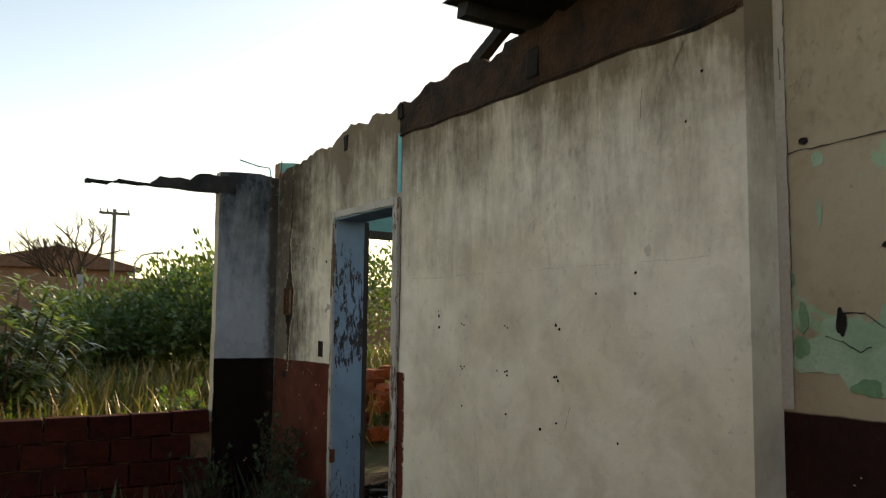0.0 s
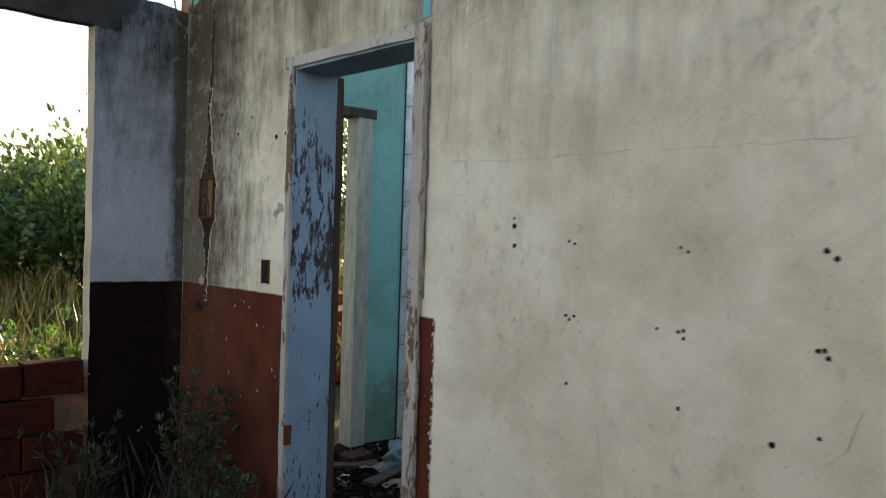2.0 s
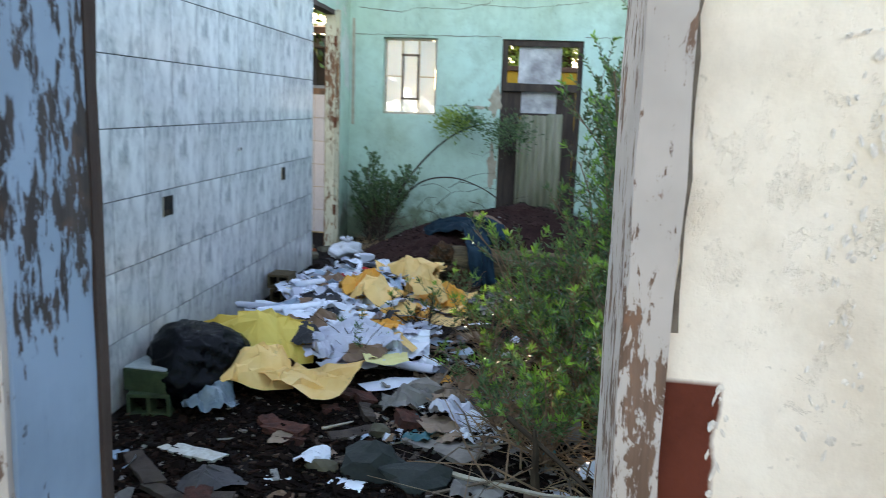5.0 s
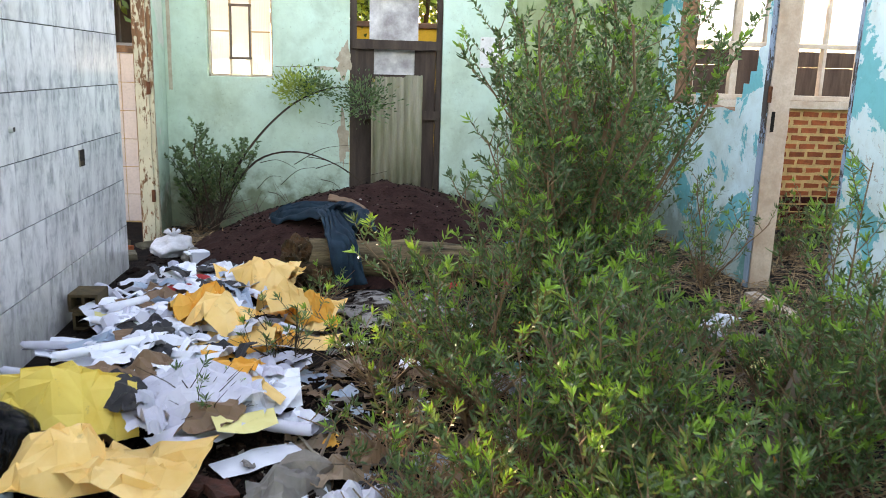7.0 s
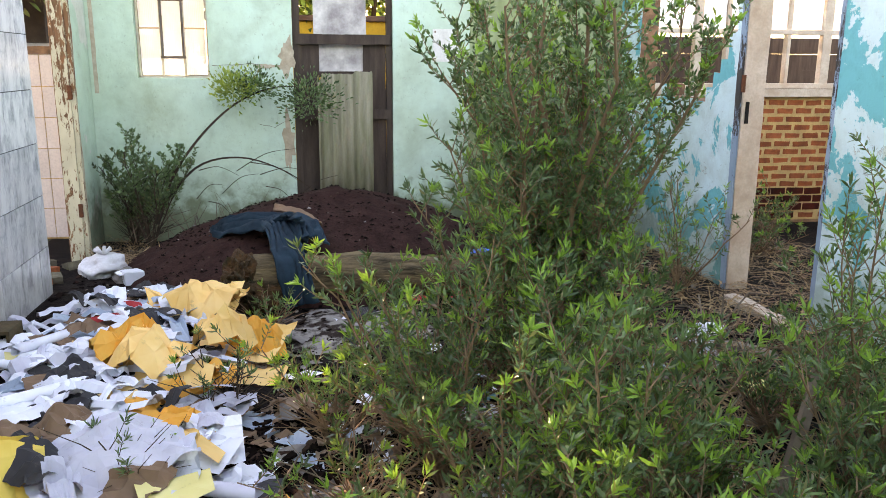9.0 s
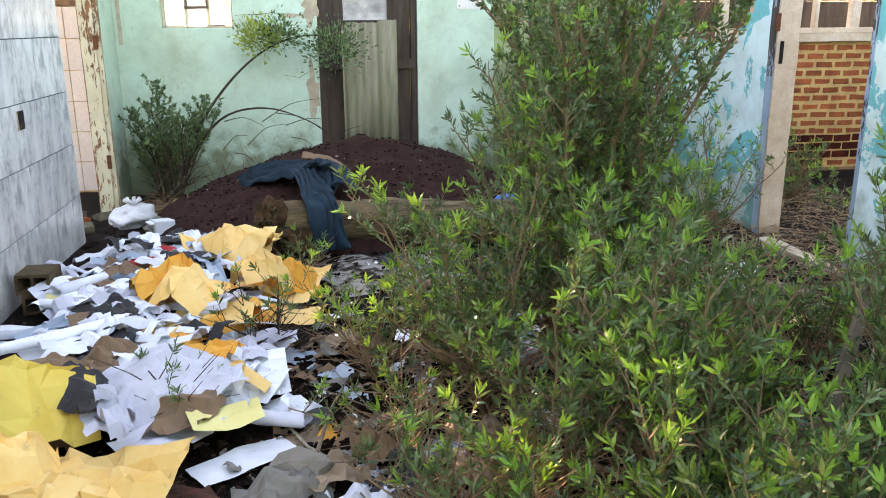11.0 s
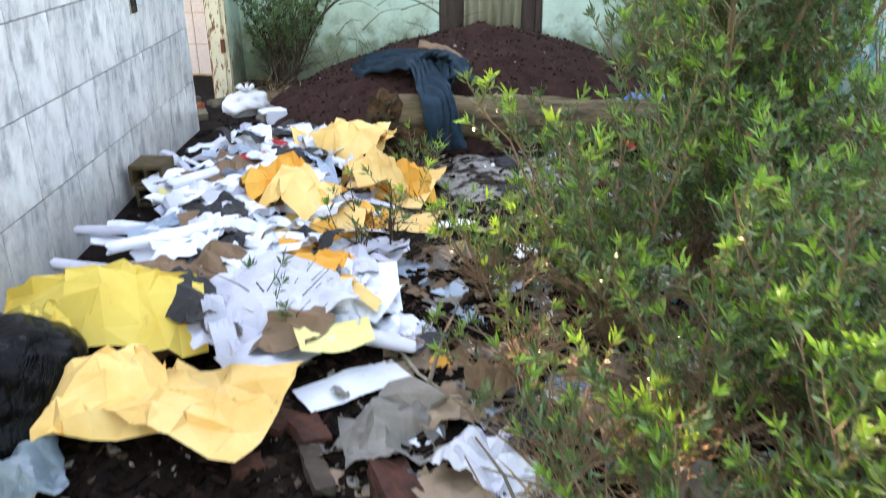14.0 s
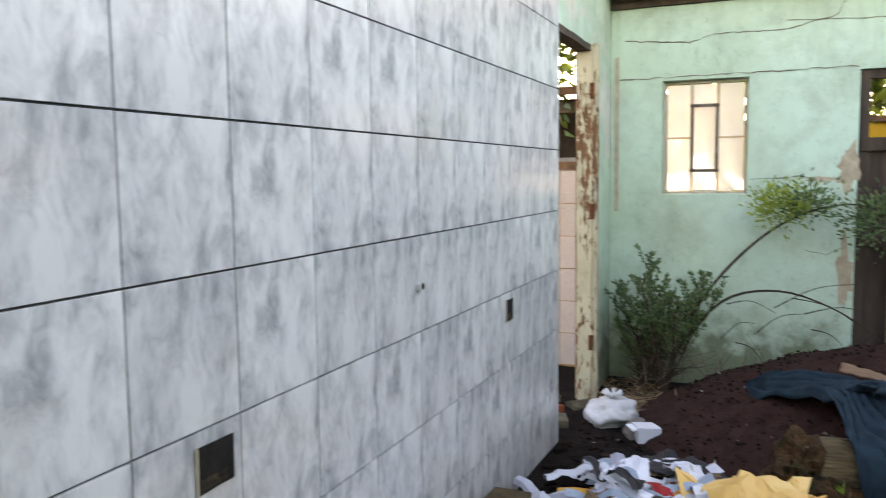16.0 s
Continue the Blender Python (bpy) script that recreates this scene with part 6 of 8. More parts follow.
def annex():
    """Behind the far doorway: a pale pink tiled wall stump, and a low roofed shed further off."""
    r = random.Random(12)
    w = tagged(empty("annex_wall", (9.98, 9.2, 0)), "low pink tiled wall of a roofless annex", "wall")
    part("core", box_bm((0.0, 0.0, -0.1), (0.13, 3.2, 1.50), 0.004), MAT_MORTAR, w)
    part("capping", plank_bm((-0.02, 0.0, 1.50), (0.15, 3.2, 1.56), 1, 12, 0.008, 0.01), MAT_CORE, w)
    me = None
    for i in range(12):
        for j in range(6):
            if me is None:
                bm = box_bm((-0.008, 0.002, 0.002), (0.0, 0.246, 0.246), 0.002)
                ob = part("tile", bm, MAT_PINK, w)
                me = ob.data
            else:
                ob = new("tile", me)
                ob.parent = w
            ob.location = (-0.001, 0.01 + i * 0.25, j * 0.25)
    s = tagged(empty("shed", (15.5, 12.2, 0)), "low shed with a rusty roof and a barred opening", "shed")
    part("wall", box_bm((-0.1, -2.5, 0), (0.1, 3.0, 1.7), 0.01), MAT_HOUSE_GREY, s)
    part("wall", box_bm((-0.1, -2.5, 2.35), (0.1, 3.0, 2.5), 0.01), MAT_HOUSE_GREY, s)
    for k in range(16):
        part("bar", tube_bm([(0, -2.3 + k * 0.33, 1.7), (0, -2.3 + k * 0.33, 2.35)], [0.02, 0.02], 5), MAT_ROOF_DARK, s)
    part("roof", plank_bm((-0.9, -2.8, 2.5), (3.0, 3.3, 2.6), 0, 6, 0.01, 0.02, pose(0, 0, 0.1, 0, -6, 0)), MAT_ROOF_TILE, s)
    part("back_wall", box_bm((2.8, -2.5, 0), (2.95, 3.0, 2.8), 0.01), MAT_ROOF_DARK, s)
    y = tagged(empty("yellow_wall", (13.2, 6.6, 0)), "yellow painted wall behind the boarded doorway", "wall")
    part("panel", box_bm((0, -1.8, 0), (0.12, 1.8, 1.95), 0.01), MAT_YELLOW_PAINT, y)
    part("capping", box_bm((-0.04, -1.85, 1.95), (0.16, 1.85, 2.02), 0.01), MAT_ROOF_TILE, y)
    # slatted dark shed wall behind the bare window opening
    d = tagged(empty("board_wall", (12.6, 3.0, 0)), "dark weathered board wall behind the window", "wall")
    for k in range(9):
        part("board", plank_bm((0, -3.0, 0.2 * k), (0.03, 2.2, 0.2 * k + 0.1985), 1, 6, 0.003, 0.02), MAT_WOOD_DARK, d)


annex()
# ---------------------------------------------------------------- soil mound, log, cloth
def mound_h(x, y):
    dx, dy = (x - 8.95) / 1.12, (y - 7.2) / 1.35
    q = dx * dx + dy * dy
    h = 0.56 * max(0.0, 1 - q ** 0.75 / 1.25)
    return h * (1 + 0.10 * noise.noise(Vector((x * 3, y * 3, 2)))) + (0.02 * noise.noise(Vector((x * 9, y * 9, 5))) if h > 0.03 else 0)


def soil_mound():
    bm = bmesh.new()
    xs, ys = span(7.6, 9.808, step=0.05), span(5.4, 9.0, step=0.05)
    g = {}
    for i, x in enumerate(xs):
        for j, y in enumerate(ys):
            h = mound_h(x, y)
            g[i, j] = bm.verts.new((x, y, ground_height(x, y) + h - (0.03 if h < 0.012 else 0) + 0.006 * noise.noise(Vector((x * 25, y * 25, 1)))))
    for i in range(len(xs) - 1):
        for j in range(len(ys) - 1):
            bm.faces.new((g[i, j], g[i + 1, j], g[i + 1, j + 1], g[i, j + 1]))
    tagged(part("soil_mound", bm, MAT_MOUND, smooth=True), "heap of dark red-brown soil against the wall", "soil heap")
    r = random.Random(31)
    verts, faces = [], []
    for k in range(1500):
        x, y = r.uniform(8.0, 9.78), r.uniform(5.9, 8.5)
        h = mound_h(x, y)
        if h < 0.03:
            continue
        s = r.uniform(0.004, 0.016)
        p = Vector((x, y, ground_height(x, y) + h + s * 0.3))
        b = len(verts)
        for d in ((1, 0, 0), (-0.5, 0.9, 0), (-0.5, -0.9, 0), (0.1, 0, 0.8)):
            verts.append(tuple(p + Vector((d[0] * r.uniform(0.6, 1.4), d[1] * r.uniform(0.6, 1.4), d[2])) * s))
        faces += [(b, b + 1, b + 3), (b + 1, b + 2, b + 3), (b + 2, b, b + 3)]
    me = bpy.data.meshes.new("soil_crumbs")
    me.from_pydata(verts, [], faces)
    me.materials.append(MAT_FLAKES)
    tagged(new("soil_crumbs", me), "crumbs and pale grit on the soil heap", "grit", kind="stuff")


soil_mound()


def fallen_log():
    e = tagged(empty("log", (7.78, 7.1, 0)), "thick rotting log with a mossy broken end", "log")
    r = random.Random(8)
    pts, rad = [], []
    for i in range(22):
        t = i / 21
        pts.append((0.02 + 0.05 * math.sin(t * 5), 0.72 - 1.74 * t, 0.145 - 0.02 * t))
        rad.append(0.150 - 0.025 * t + 0.008 * math.sin(t * 17))
    part("trunk", tube_bm(pts, rad, 18, bump=0.06), MAT_LOG, e, smooth=True)
    for name, c, sz, sd_ in (("broken_end", (-0.02, 0.70, 0.13), (0.17, 0.10, 0.155), 3), ("moss_clump", (-0.10, 0.60, 0.06), (0.12, 0.15, 0.09), 5), ("root_lump", (-0.02, 0.78, 0.06), (0.12, 0.08, 0.07), 8)):
        bm = bmesh.new()
        bmesh.ops.create_icosphere(bm, subdivisions=4, radius=1.0)
        for v in bm.verts:
            n = v.co.normalized()
            d = 1 + 0.45 * noise.noise(n * 2 + Vector((sd_, 0, 0))) + 0.5 * (0.5 - abs(noise.noise(n * 5 + Vector((0, sd_, 0))))) + 0.12 * noise.noise(n * 13)
            v.co = Vector((c[0] + n.x * sz[0] * d, c[1] + n.y * sz[1] * d, max(-0.02, c[2] + n.z * sz[2] * d)))
        part(name, bm, MAT_LOG_END, e, "splintered mossy end")


fallen_log()


def cloth_strip(pts, wide, across, fold, waves, seed, droop, n=40, m=26):
    """Limp cloth along a line: long folds run with it, its sides droop, its ends are cut straight."""
    line = bowed(pts, 10)
    bm = bmesh.new()
    g = []
    for i in range(n + 1):
        t = i / n * (len(line) - 1)
        k = min(len(line) - 2, int(t))
        c = line[k].lerp(line[k + 1], t - k)
        d = (line[k + 1] - line[k]).normalized()
        side = (Vector(across) - d * d.dot(Vector(across))).normalized()
        up = d.cross(side) if d.cross(side).z > 0 or abs(d.z) > 0.8 else side.cross(d)
        if abs(d.z) > 0.8:
            up = Vector((-1, 0, 0))
        u = i / n
        w = wide[0] + (wide[1] - wide[0]) * math.sqrt(u)
        row = []
        for j in range(m + 1):
            v = 2 * j / m - 1
            q = v * waves + 1.5 * noise.noise(Vector((u * 2.2, v, seed))) + u * 1.2
            h = fold * (abs((q % 1.0) - 0.5) * 2 - 0.5) * (1 - 0.4 * v * v) + 0.5 * fold * noise.noise(Vector((u * 7, v * 3, seed + 4)))
            p = c + side * v * w * (1 + 0.10 * noise.noise(Vector((u * 4, v > 0, seed)))) + up * h
            p.z -= droop * v * v
            row.append(bm.verts.new(p))
        g.append(row)
    for i in range(n):
        for j in range(m):
            bm.faces.new((g[i][j], g[i + 1][j], g[i + 1][j + 1], g[i][j + 1]))
    bmesh.ops.recalc_face_normals(bm, faces=bm.faces[:])
    bmesh.ops.solidify(bm, geom=bm.faces[:], thickness=0.012)
    return bm


def jeans():
    e = tagged(empty("jeans", (0, 0, 0)), "crumpled dark blue jeans thrown over the log", "clothing")
    part("seat", cloth_strip([(8.60, 8.05, 0.31), (8.52, 7.93, 0.38), (8.41, 7.76, 0.43), (8.28, 7.60, 0.45), (8.10, 7.48, 0.44), (7.98, 7.42, 0.40)], (0.02, 0.17), (1, 0.4, 0), 0.055, 3.1, 3, 0.06), MAT_JEANS, e, smooth=True)
    part("leg", cloth_strip([(8.16, 7.60, 0.45), (7.98, 7.56, 0.42), (7.82, 7.53, 0.355), (7.69, 7.50, 0.30), (7.615, 7.47, 0.18), (7.585, 7.44, 0.03)], (0.085, 0.10), (0, 1, 0), 0.024, 1.8, 4, 0.012), MAT_JEANS, e, smooth=True)
    part("waistband", cloth_strip([(8.22, 7.50, 0.46), (8.06, 7.40, 0.45), (7.90, 7.36, 0.37)], (0.08, 0.11), (1, -1, 0), 0.03, 1.8, 5, 0.04, 20, 18), MAT_JEANS, e, smooth=True)
    part("lining", cloth_strip([(8.42, 7.60, 0.50), (8.34, 7.46, 0.49), (8.24, 7.32, 0.42)], (0.03, 0.07), (1, 0, 0), 0.02, 1.5, 6, 0.03, 16, 14), P_BROWN, e, "brown inner lining", smooth=True)


jeans()


def lump(name, at, size, mat, seed, label, category, rough=0.35, f=3.0, smooth=True, sub=4, knot=False):
    """A crumpled bag: a flattened, creased ball resting on its base."""
    bm = bmesh.new()
    bmesh.ops.create_icosphere(bm, subdivisions=sub, radius=1.0)
    for v in bm.verts:
        n = v.co.normalized()
        q = n * f + Vector((seed * 3.1, seed * 1.7, 0))
        d = 1 + rough * 0.75 * noise.noise(q * 0.55) - rough * 0.35 * abs(noise.noise(q * 1.1)) - rough * 0.22 * abs(noise.noise(q * 2.3 + Vector((5, 0, 0)))) - rough * 0.20 * abs(noise.noise(q * 3.4)) - rough * 0.12 * abs(noise.noise(q * 7 + Vector((0, 3, 0))))
        p = n * d
        p.z = max(p.z, -0.55) + 0.55
        v.co = Vector((p.x * size[0], p.y * size[1], p.z * size[2] / 1.5))
    z = ground_height(at[0], at[1])
    e = tagged(empty(name, (at[0], at[1], z + (at[2] if len(at) > 2 else 0) - 0.012)), label, category)
    part("body", bm, mat, e, smooth=smooth)
    if knot:
        kb = bmesh.new()
        for k in range(7):
            a = 2 * math.pi * k / 7
            tube_bm([(0, 0, size[2] * 0.9), (0.02 * math.cos(a), 0.02 * math.sin(a), size[2] * 1.05), (0.06 * math.cos(a), 0.06 * math.sin(a), size[2] * 1.22)], [0.018, 0.010, 0.014], 5, kb)
        part("knot", kb, mat, e, smooth=True)
    return e


lump("rubbish_bag", (5.02, 8.76), (0.30, 0.26, 0.36), MAT_BAG, 1, "full black plastic rubbish bag against the tiled wall", "rubbish bag", 0.34, 1.7, sub=5)
lump("plastic_bag", (8.76, 8.82), (0.22, 0.17, 0.16), MAT_BAG_WHITE, 2, "knotted white plastic bag by the doorway", "plastic bag", 0.5, 3.0, knot=True)
lump("plastic_bag", (8.55, 8.62), (0.14, 0.11, 0.09), P_GREY, 3, "grey rag bundle beside the white bag", "rag", 0.45, 3)
lump("plastic_bag", (3.62, 8.58), (0.19, 0.14, 0.14), MAT_CLEAR, 4, "milky blue plastic bag on the littered floor", "plastic bag", 0.7, 3.5)
lump("plastic_bag", (8.05, 6.22, 0.10), (0.16, 0.20, 0.15), MAT_BLUEBAG, 6, "bright blue plastic bag at the end of the log", "plastic bag", 0.4, 2.8)
lump("rag", (4.40, 6.78), (0.07, 0.06, 0.06), P_ORANGE, 12, "orange wrapper under the shrub", "wrapper", 0.5, 4)
lump("plastic_bag", (5.75, 8.35, 0.03), (0.13, 0.16, 0.07), P_DARK, 13, "dark cloth among the papers", "rag", 0.5, 4)
lump("rag", (5.58, 8.42, 0.0), (0.16, 0.13, 0.10), P_BROWN, 14, "brown cloth among the papers", "rag", 0.45, 3.5)
lump("rag", (5.95, 8.83, 0.0), (0.20, 0.13, 0.09), P_GREY, 15, "grey cloth against the tiled wall", "rag", 0.5, 3.5)


def white_box():
    e = tagged(empty("carton", (8.45, 8.57, ground_height(8.45, 8.57))), "small crushed white carton on soil", "carton")
    part("body", box_bm((-0.07, -0.065, 0.0), (0.07, 0.065, 0.085), 0.005, pose(0, 0, 0, 0, 4, 25), 0.008), P_WHITE, e)
    part("flap", box_bm((-0.07, 0.065, 0.078), (0.05, 0.10, 0.083), 0.0, pose(0, 0, 0, 0, 4, 25), 0.006), P_WHITE, e)


white_box()


def hollow_brick(at, turn, mat, label, size=(0.10, 0.19, 0.10), holes=3, name="hollow_brick", stack=0.0):
    """A perforated brick: its holes go in from the face towards the room."""
    e = tagged(empty(name, (at[0], at[1], ground_height(at[0], at[1]) + stack - 0.004)), label, "brick")
    e.rotation_euler = (0, 0, radians(turn))
    d, w, h = size[0] * 2, size[1], size[2]
    bm = bmesh.new()
    t = 0.016
    cell = (w - t) / holes
    add_box(bm, (-d / 2, -w / 2, 0), (d / 2, w / 2, t))
    add_box(bm, (-d / 2, -w / 2, h - t), (d / 2, w / 2, h))
    for k in range(holes + 1):
        y = -w / 2 + k * cell
        add_box(bm, (-d / 2 + 0.0008, y, t - 0.001), (d / 2 - 0.0008, y + t, h - t + 0.001))
    for v in bm.verts:
        v.co += Vector((rng.uniform(-1, 1), rng.uniform(-1, 1), rng.uniform(-1, 1))) * 0.0015
    part("shell", bm, mat, e)
    part("core", box_bm((0.0, -w / 2 + 0.006, t * 0.5), (d / 2 - 0.03, w / 2 - 0.006, h - t * 0.5)), MAT_BLACK, e)
    return e


hollow_brick((6.92, 8.89), 8, MAT_BLOCK, "mossy hollow brick lying against the tiled wall", (0.09, 0.16, 0.10), 2)
hollow_brick((6.93, 8.90), -2, MAT_BLOCK, "mossy hollow brick stacked on another", (0.09, 0.16, 0.10), 2, stack=0.098)
hollow_brick((4.80, 8.87), 5, MAT_GREEN_BLOCK, "green-painted block lying against the tiled wall", (0.10, 0.2, 0.11), 2)
gb = tagged(empty("block", (4.83, 8.88, ground_height(4.83, 8.88) + 0.102)), "green-painted block with a bare cement face", "block")
gb.rotation_euler = (0, 0, radians(-6))
part("body", box_bm((-0.10, -0.11, 0), (0.10, 0.11, 0.11), 0.006, None, 0.003), MAT_GREEN_BLOCK, gb)
part("cement_face", box_bm((-0.097, -0.107, 0.110), (0.097, 0.107, 0.116), 0.003, None, 0.002), MAT_BLOCK_TOP, gb)


def broken_brick(at, turn, size, seed, mat=MAT_BRICK, label="broken red brick lying in the dirt", tilt=0):
    r = random.Random(seed)
    bm = bmesh.new()
    add_box(bm, (-size[0] / 2, -size[1] / 2, 0), (size[0] / 2, size[1] / 2, size[2]))
    bmesh.ops.subdivide_edges(bm, edges=bm.edges[:], cuts=3, use_grid_fill=True)
    for v in bm.verts:
        k = 1 if v.co.x > size[0] * 0.2 else 0.25
        v.co += Vector((r.uniform(-1, 1), r.uniform(-1, 1), r.uniform(-1, 1))) * 0.0042 * (0.4 + k)
    e = tagged(part("brick", bm, mat), label, "brick", "broken bricks")
    e.matrix_world = pose(at[0], at[1], ground_height(at[0], at[1]) - 0.014 + (at[2] if len(at) > 2 else 0), tilt, 0, turn)
    return e


broken_brick((4.60, 8.18), 75, (0.19, 0.10, 0.05), 1)
broken_brick((4.68, 8.28), 35, (0.10, 0.08, 0.045), 2)
broken_brick((4.50, 8.14), 80, (0.15, 0.045, 0.04), 3, tilt=10)
broken_brick((4.98, 7.90), 30, (0.12, 0.08, 0.05), 12, tilt=8)
broken_brick((4.86, 8.04), 110, (0.08, 0.06, 0.04), 13)
broken_brick((4.75, 7.66), 20, (0.16, 0.10, 0.06), 4, tilt=12)
broken_brick((5.05, 8.02), 60, (0.16, 0.09, 0.05), 5)
broken_brick((3.9, 8.3), 15, (0.20, 0.10, 0.06), 6)
broken_brick((3.75, 8.45), 65, (0.17, 0.10, 0.06), 7, tilt=14)
broken_brick((3.55, 8.2), 30, (0.18, 0.10, 0.06), 8)
broken_brick((7.0, 6.6), 30, (0.18, 0.10, 0.06), 9)
broken_brick((3.35, 8.75), 10, (0.2, 0.1, 0.06), 10, tilt=8)
rr_ = random.Random(77)
for k in range(64):
    a, q = rr_.uniform(0, 6.28), math.sqrt(rr_.random())
    x, y = 4.45 + 0.95 * q * math.cos(a), 10.95 + 0.65 * q * math.sin(a)
    broken_brick((x, y, 0.62 * (1 - q) + rr_.uniform(-0.05, 0.05)), rr_.uniform(0, 180), (0.24, 0.14, 0.12), 100 + k, MAT_BRICK_OLD, "orange-red brick in a rubble pile outside", rr_.uniform(-30, 30))


def stone(at, size, seed, mat, label, category="stone"):
    bm = bmesh.new()
    bmesh.ops.create_icosphere(bm, subdivisions=2, radius=1.0)
    for v in bm.verts:
        n = v.co.normalized()
        d = 1 + 0.45 * noise.noise(n * 1.3 + Vector((seed, 0, 0)))
        v.co = Vector((n.x * size[0] * d, n.y * size[1] * d, n.z * size[2] * d))
    bmesh.ops.dissolve_limit(bm, angle_limit=radians(14), verts=bm.verts[:], edges=bm.edges[:])
    e = tagged(part("stone", bm, mat), label, category)
    e.location = (at[0], at[1], ground_height(at[0], at[1]) + size[2] * 0.45)


stone((4.28, 7.72), (0.11, 0.13, 0.085), 1, MAT_ROCK, "dark grey angular slab of stone")
stone((4.22, 7.54), (0.10, 0.15, 0.06), 2, MAT_ROCK, "dark grey broken slab of stone")
stone((4.62, 7.76), (0.05, 0.05, 0.04), 3, MAT_STONE, "small mossy brown stone")
stone((4.26, 7.93), (0.04, 0.07, 0.03), 4, MAT_STONE, "small brown stone in dirt")
stone((5.08, 7.62), (0.07, 0.11, 0.06), 5, MAT_BOARD, "pale grey lump of mortar")
stone((5.4, 7.3), (0.05, 0.07, 0.03), 6, MAT_BOARD, "pale grey lump of mortar")


def loose_board(at, size, turn, mat, label, tilt=0.0, seed=1, name="board"):
    bm = plank_bm((-size[0] / 2, -size[1] / 2, 0), (size[0] / 2, size[1] / 2, size[2]), 0, 8, 0.003, 0.012)
    for v in bm.verts:
        v.co.z += 0.02 * noise.noise(Vector((v.co.x * 4, v.co.y * 4, seed)))
    e = tagged(part(name, bm, mat), label, "board")
    e.matrix_world = pose(at[0], at[1], ground_height(at[0], at[1]) + (at[2] if len(at) > 2 else 0.0), tilt, 0, turn)


loose_board((4.56, 7.44), (0.34, 0.26, 0.018), 55, MAT_BOARD, "warped grey board lying on sticks", 5, 1)
loose_board((4.34, 8.50), (0.30, 0.075, 0.02), 70, MAT_WHITE_PLANK, "short white-painted batten on the dirt", 0, 2, "batten")
loose_board((4.62, 7.86), (0.26, 0.07, 0.02), -60, MAT_WOOD_DARK, "broken dark plank in the rubble", 4, 3, "plank")
loose_board((4.38, 7.74), (0.36, 0.06, 0.02), -72, MAT_WOOD_DARK, "broken dark plank in the rubble", 0, 4, "plank")
loose_board((4.83, 7.86), (0.18, 0.055, 0.03), 20, MAT_WOOD_DARK, "charred block of wood in the rubble", 6, 5, "wood_block")
loose_board((9.02, 8.42), (0.85, 0.09, 0.04), -28, MAT_WOOD_DARK, "dark batten lying by the doorway", 0, 6, "batten")
loose_board((6.9, 8.68), (0.30, 0.07, 0.025), 65, MAT_WOOD_DARK, "short plank leaning by the hollow bricks", 8, 7, "plank")
loose_board((7.1, 4.7), (0.8, 0.09, 0.04), 0, MAT_WHITE_WOOD, "white-painted sill board on the doorway floor", 0, 8, "sill_board")
loose_board((6.6, 5.2), (0.5, 0.10, 0.03), 30, MAT_BOARD, "weathered board in the rubble", 3, 9, "board")


for k, (x, y, t_) in enumerate(((8.55, 9.10, 20), (8.78, 9.22, 70), (8.95, 9.05, 130), (8.62, 9.36, 10), (9.02, 9.30, 50), (8.42, 9.16, 95))):
    broken_brick((x, y), t_, (0.16, 0.10, 0.06), 60 + k, MAT_BRICK_OLD if k % 2 else MAT_STONE, "broken masonry lump on the far threshold", 8 * (k % 3))


def stick(pts, r0, mat, label, name="stick"):
    z = [ground_height(p[0], p[1]) + p[2] for p in pts]
    bm = tube_bm([(p[0], p[1], q) for p, q in zip(pts, z)], [r0 * (1 - 0.6 * i / (len(pts) - 1)) for i in range(len(pts))], 5, bump=0.1)
    tagged(part(name, bm, mat), label, "stick", "dead sticks")


rs = random.Random(15)
stick([(4.32, 7.55, 0.03), (4.22, 7.35, 0.04), (4.12, 7.05, 0.05), (4.10, 6.85, 0.06)], 0.014, MAT_STICK_PALE, "bleached stick across the rubble")
stick([(5.55, 7.72, 0.02), (5.25, 7.60, 0.02), (5.1, 7.5, 0.03)], 0.007, MAT_STICK_PALE, "thin pale stick on the rubble")
stick([(5.95, 7.95, 0.05), (5.55, 7.78, 0.04), (5.42, 7.70, 0.04)], 0.008, MAT_STICK_PALE, "thin pale stick on the rubble")
stick([(4.62, 8.02, 0.02), (4.72, 7.9, 0.02)], 0.009, MAT_STICK_PALE, "short pale wooden peg in dirt")
for k in range(46):
    x, y = rs.uniform(4.0, 5.6), rs.uniform(6.2, 7.6)
    a, ln = rs.uniform(0, 6.28), rs.uniform(0.15, 0.6)
    stick([(x, y, rs.uniform(0.01, 0.03)), (x + math.cos(a) * ln * 0.5 + rs.uniform(-0.03, 0.03), y + math.sin(a) * ln * 0.5, rs.uniform(0.02, 0.09)), (x + math.cos(a) * ln, y + math.sin(a) * ln, rs.uniform(0.01, 0.06))], rs.uniform(0.003, 0.009), MAT_STICK, "dead brown stick on the rubble")
for k in range(26):
    x, y = rs.uniform(6.0, 9.3), rs.uniform(4.8, 5.9)
    a, ln = rs.uniform(0, 6.28), rs.uniform(0.2, 0.7)
    stick([(x, y, 0.02), (x + math.cos(a) * ln * 0.5, y + math.sin(a) * ln * 0.5, rs.uniform(0.05, 0.2)), (x + math.cos(a) * ln, y + math.sin(a) * ln, 0.04)], rs.uniform(0.004, 0.01), MAT_STICK, "dead brown stick on the rubble")
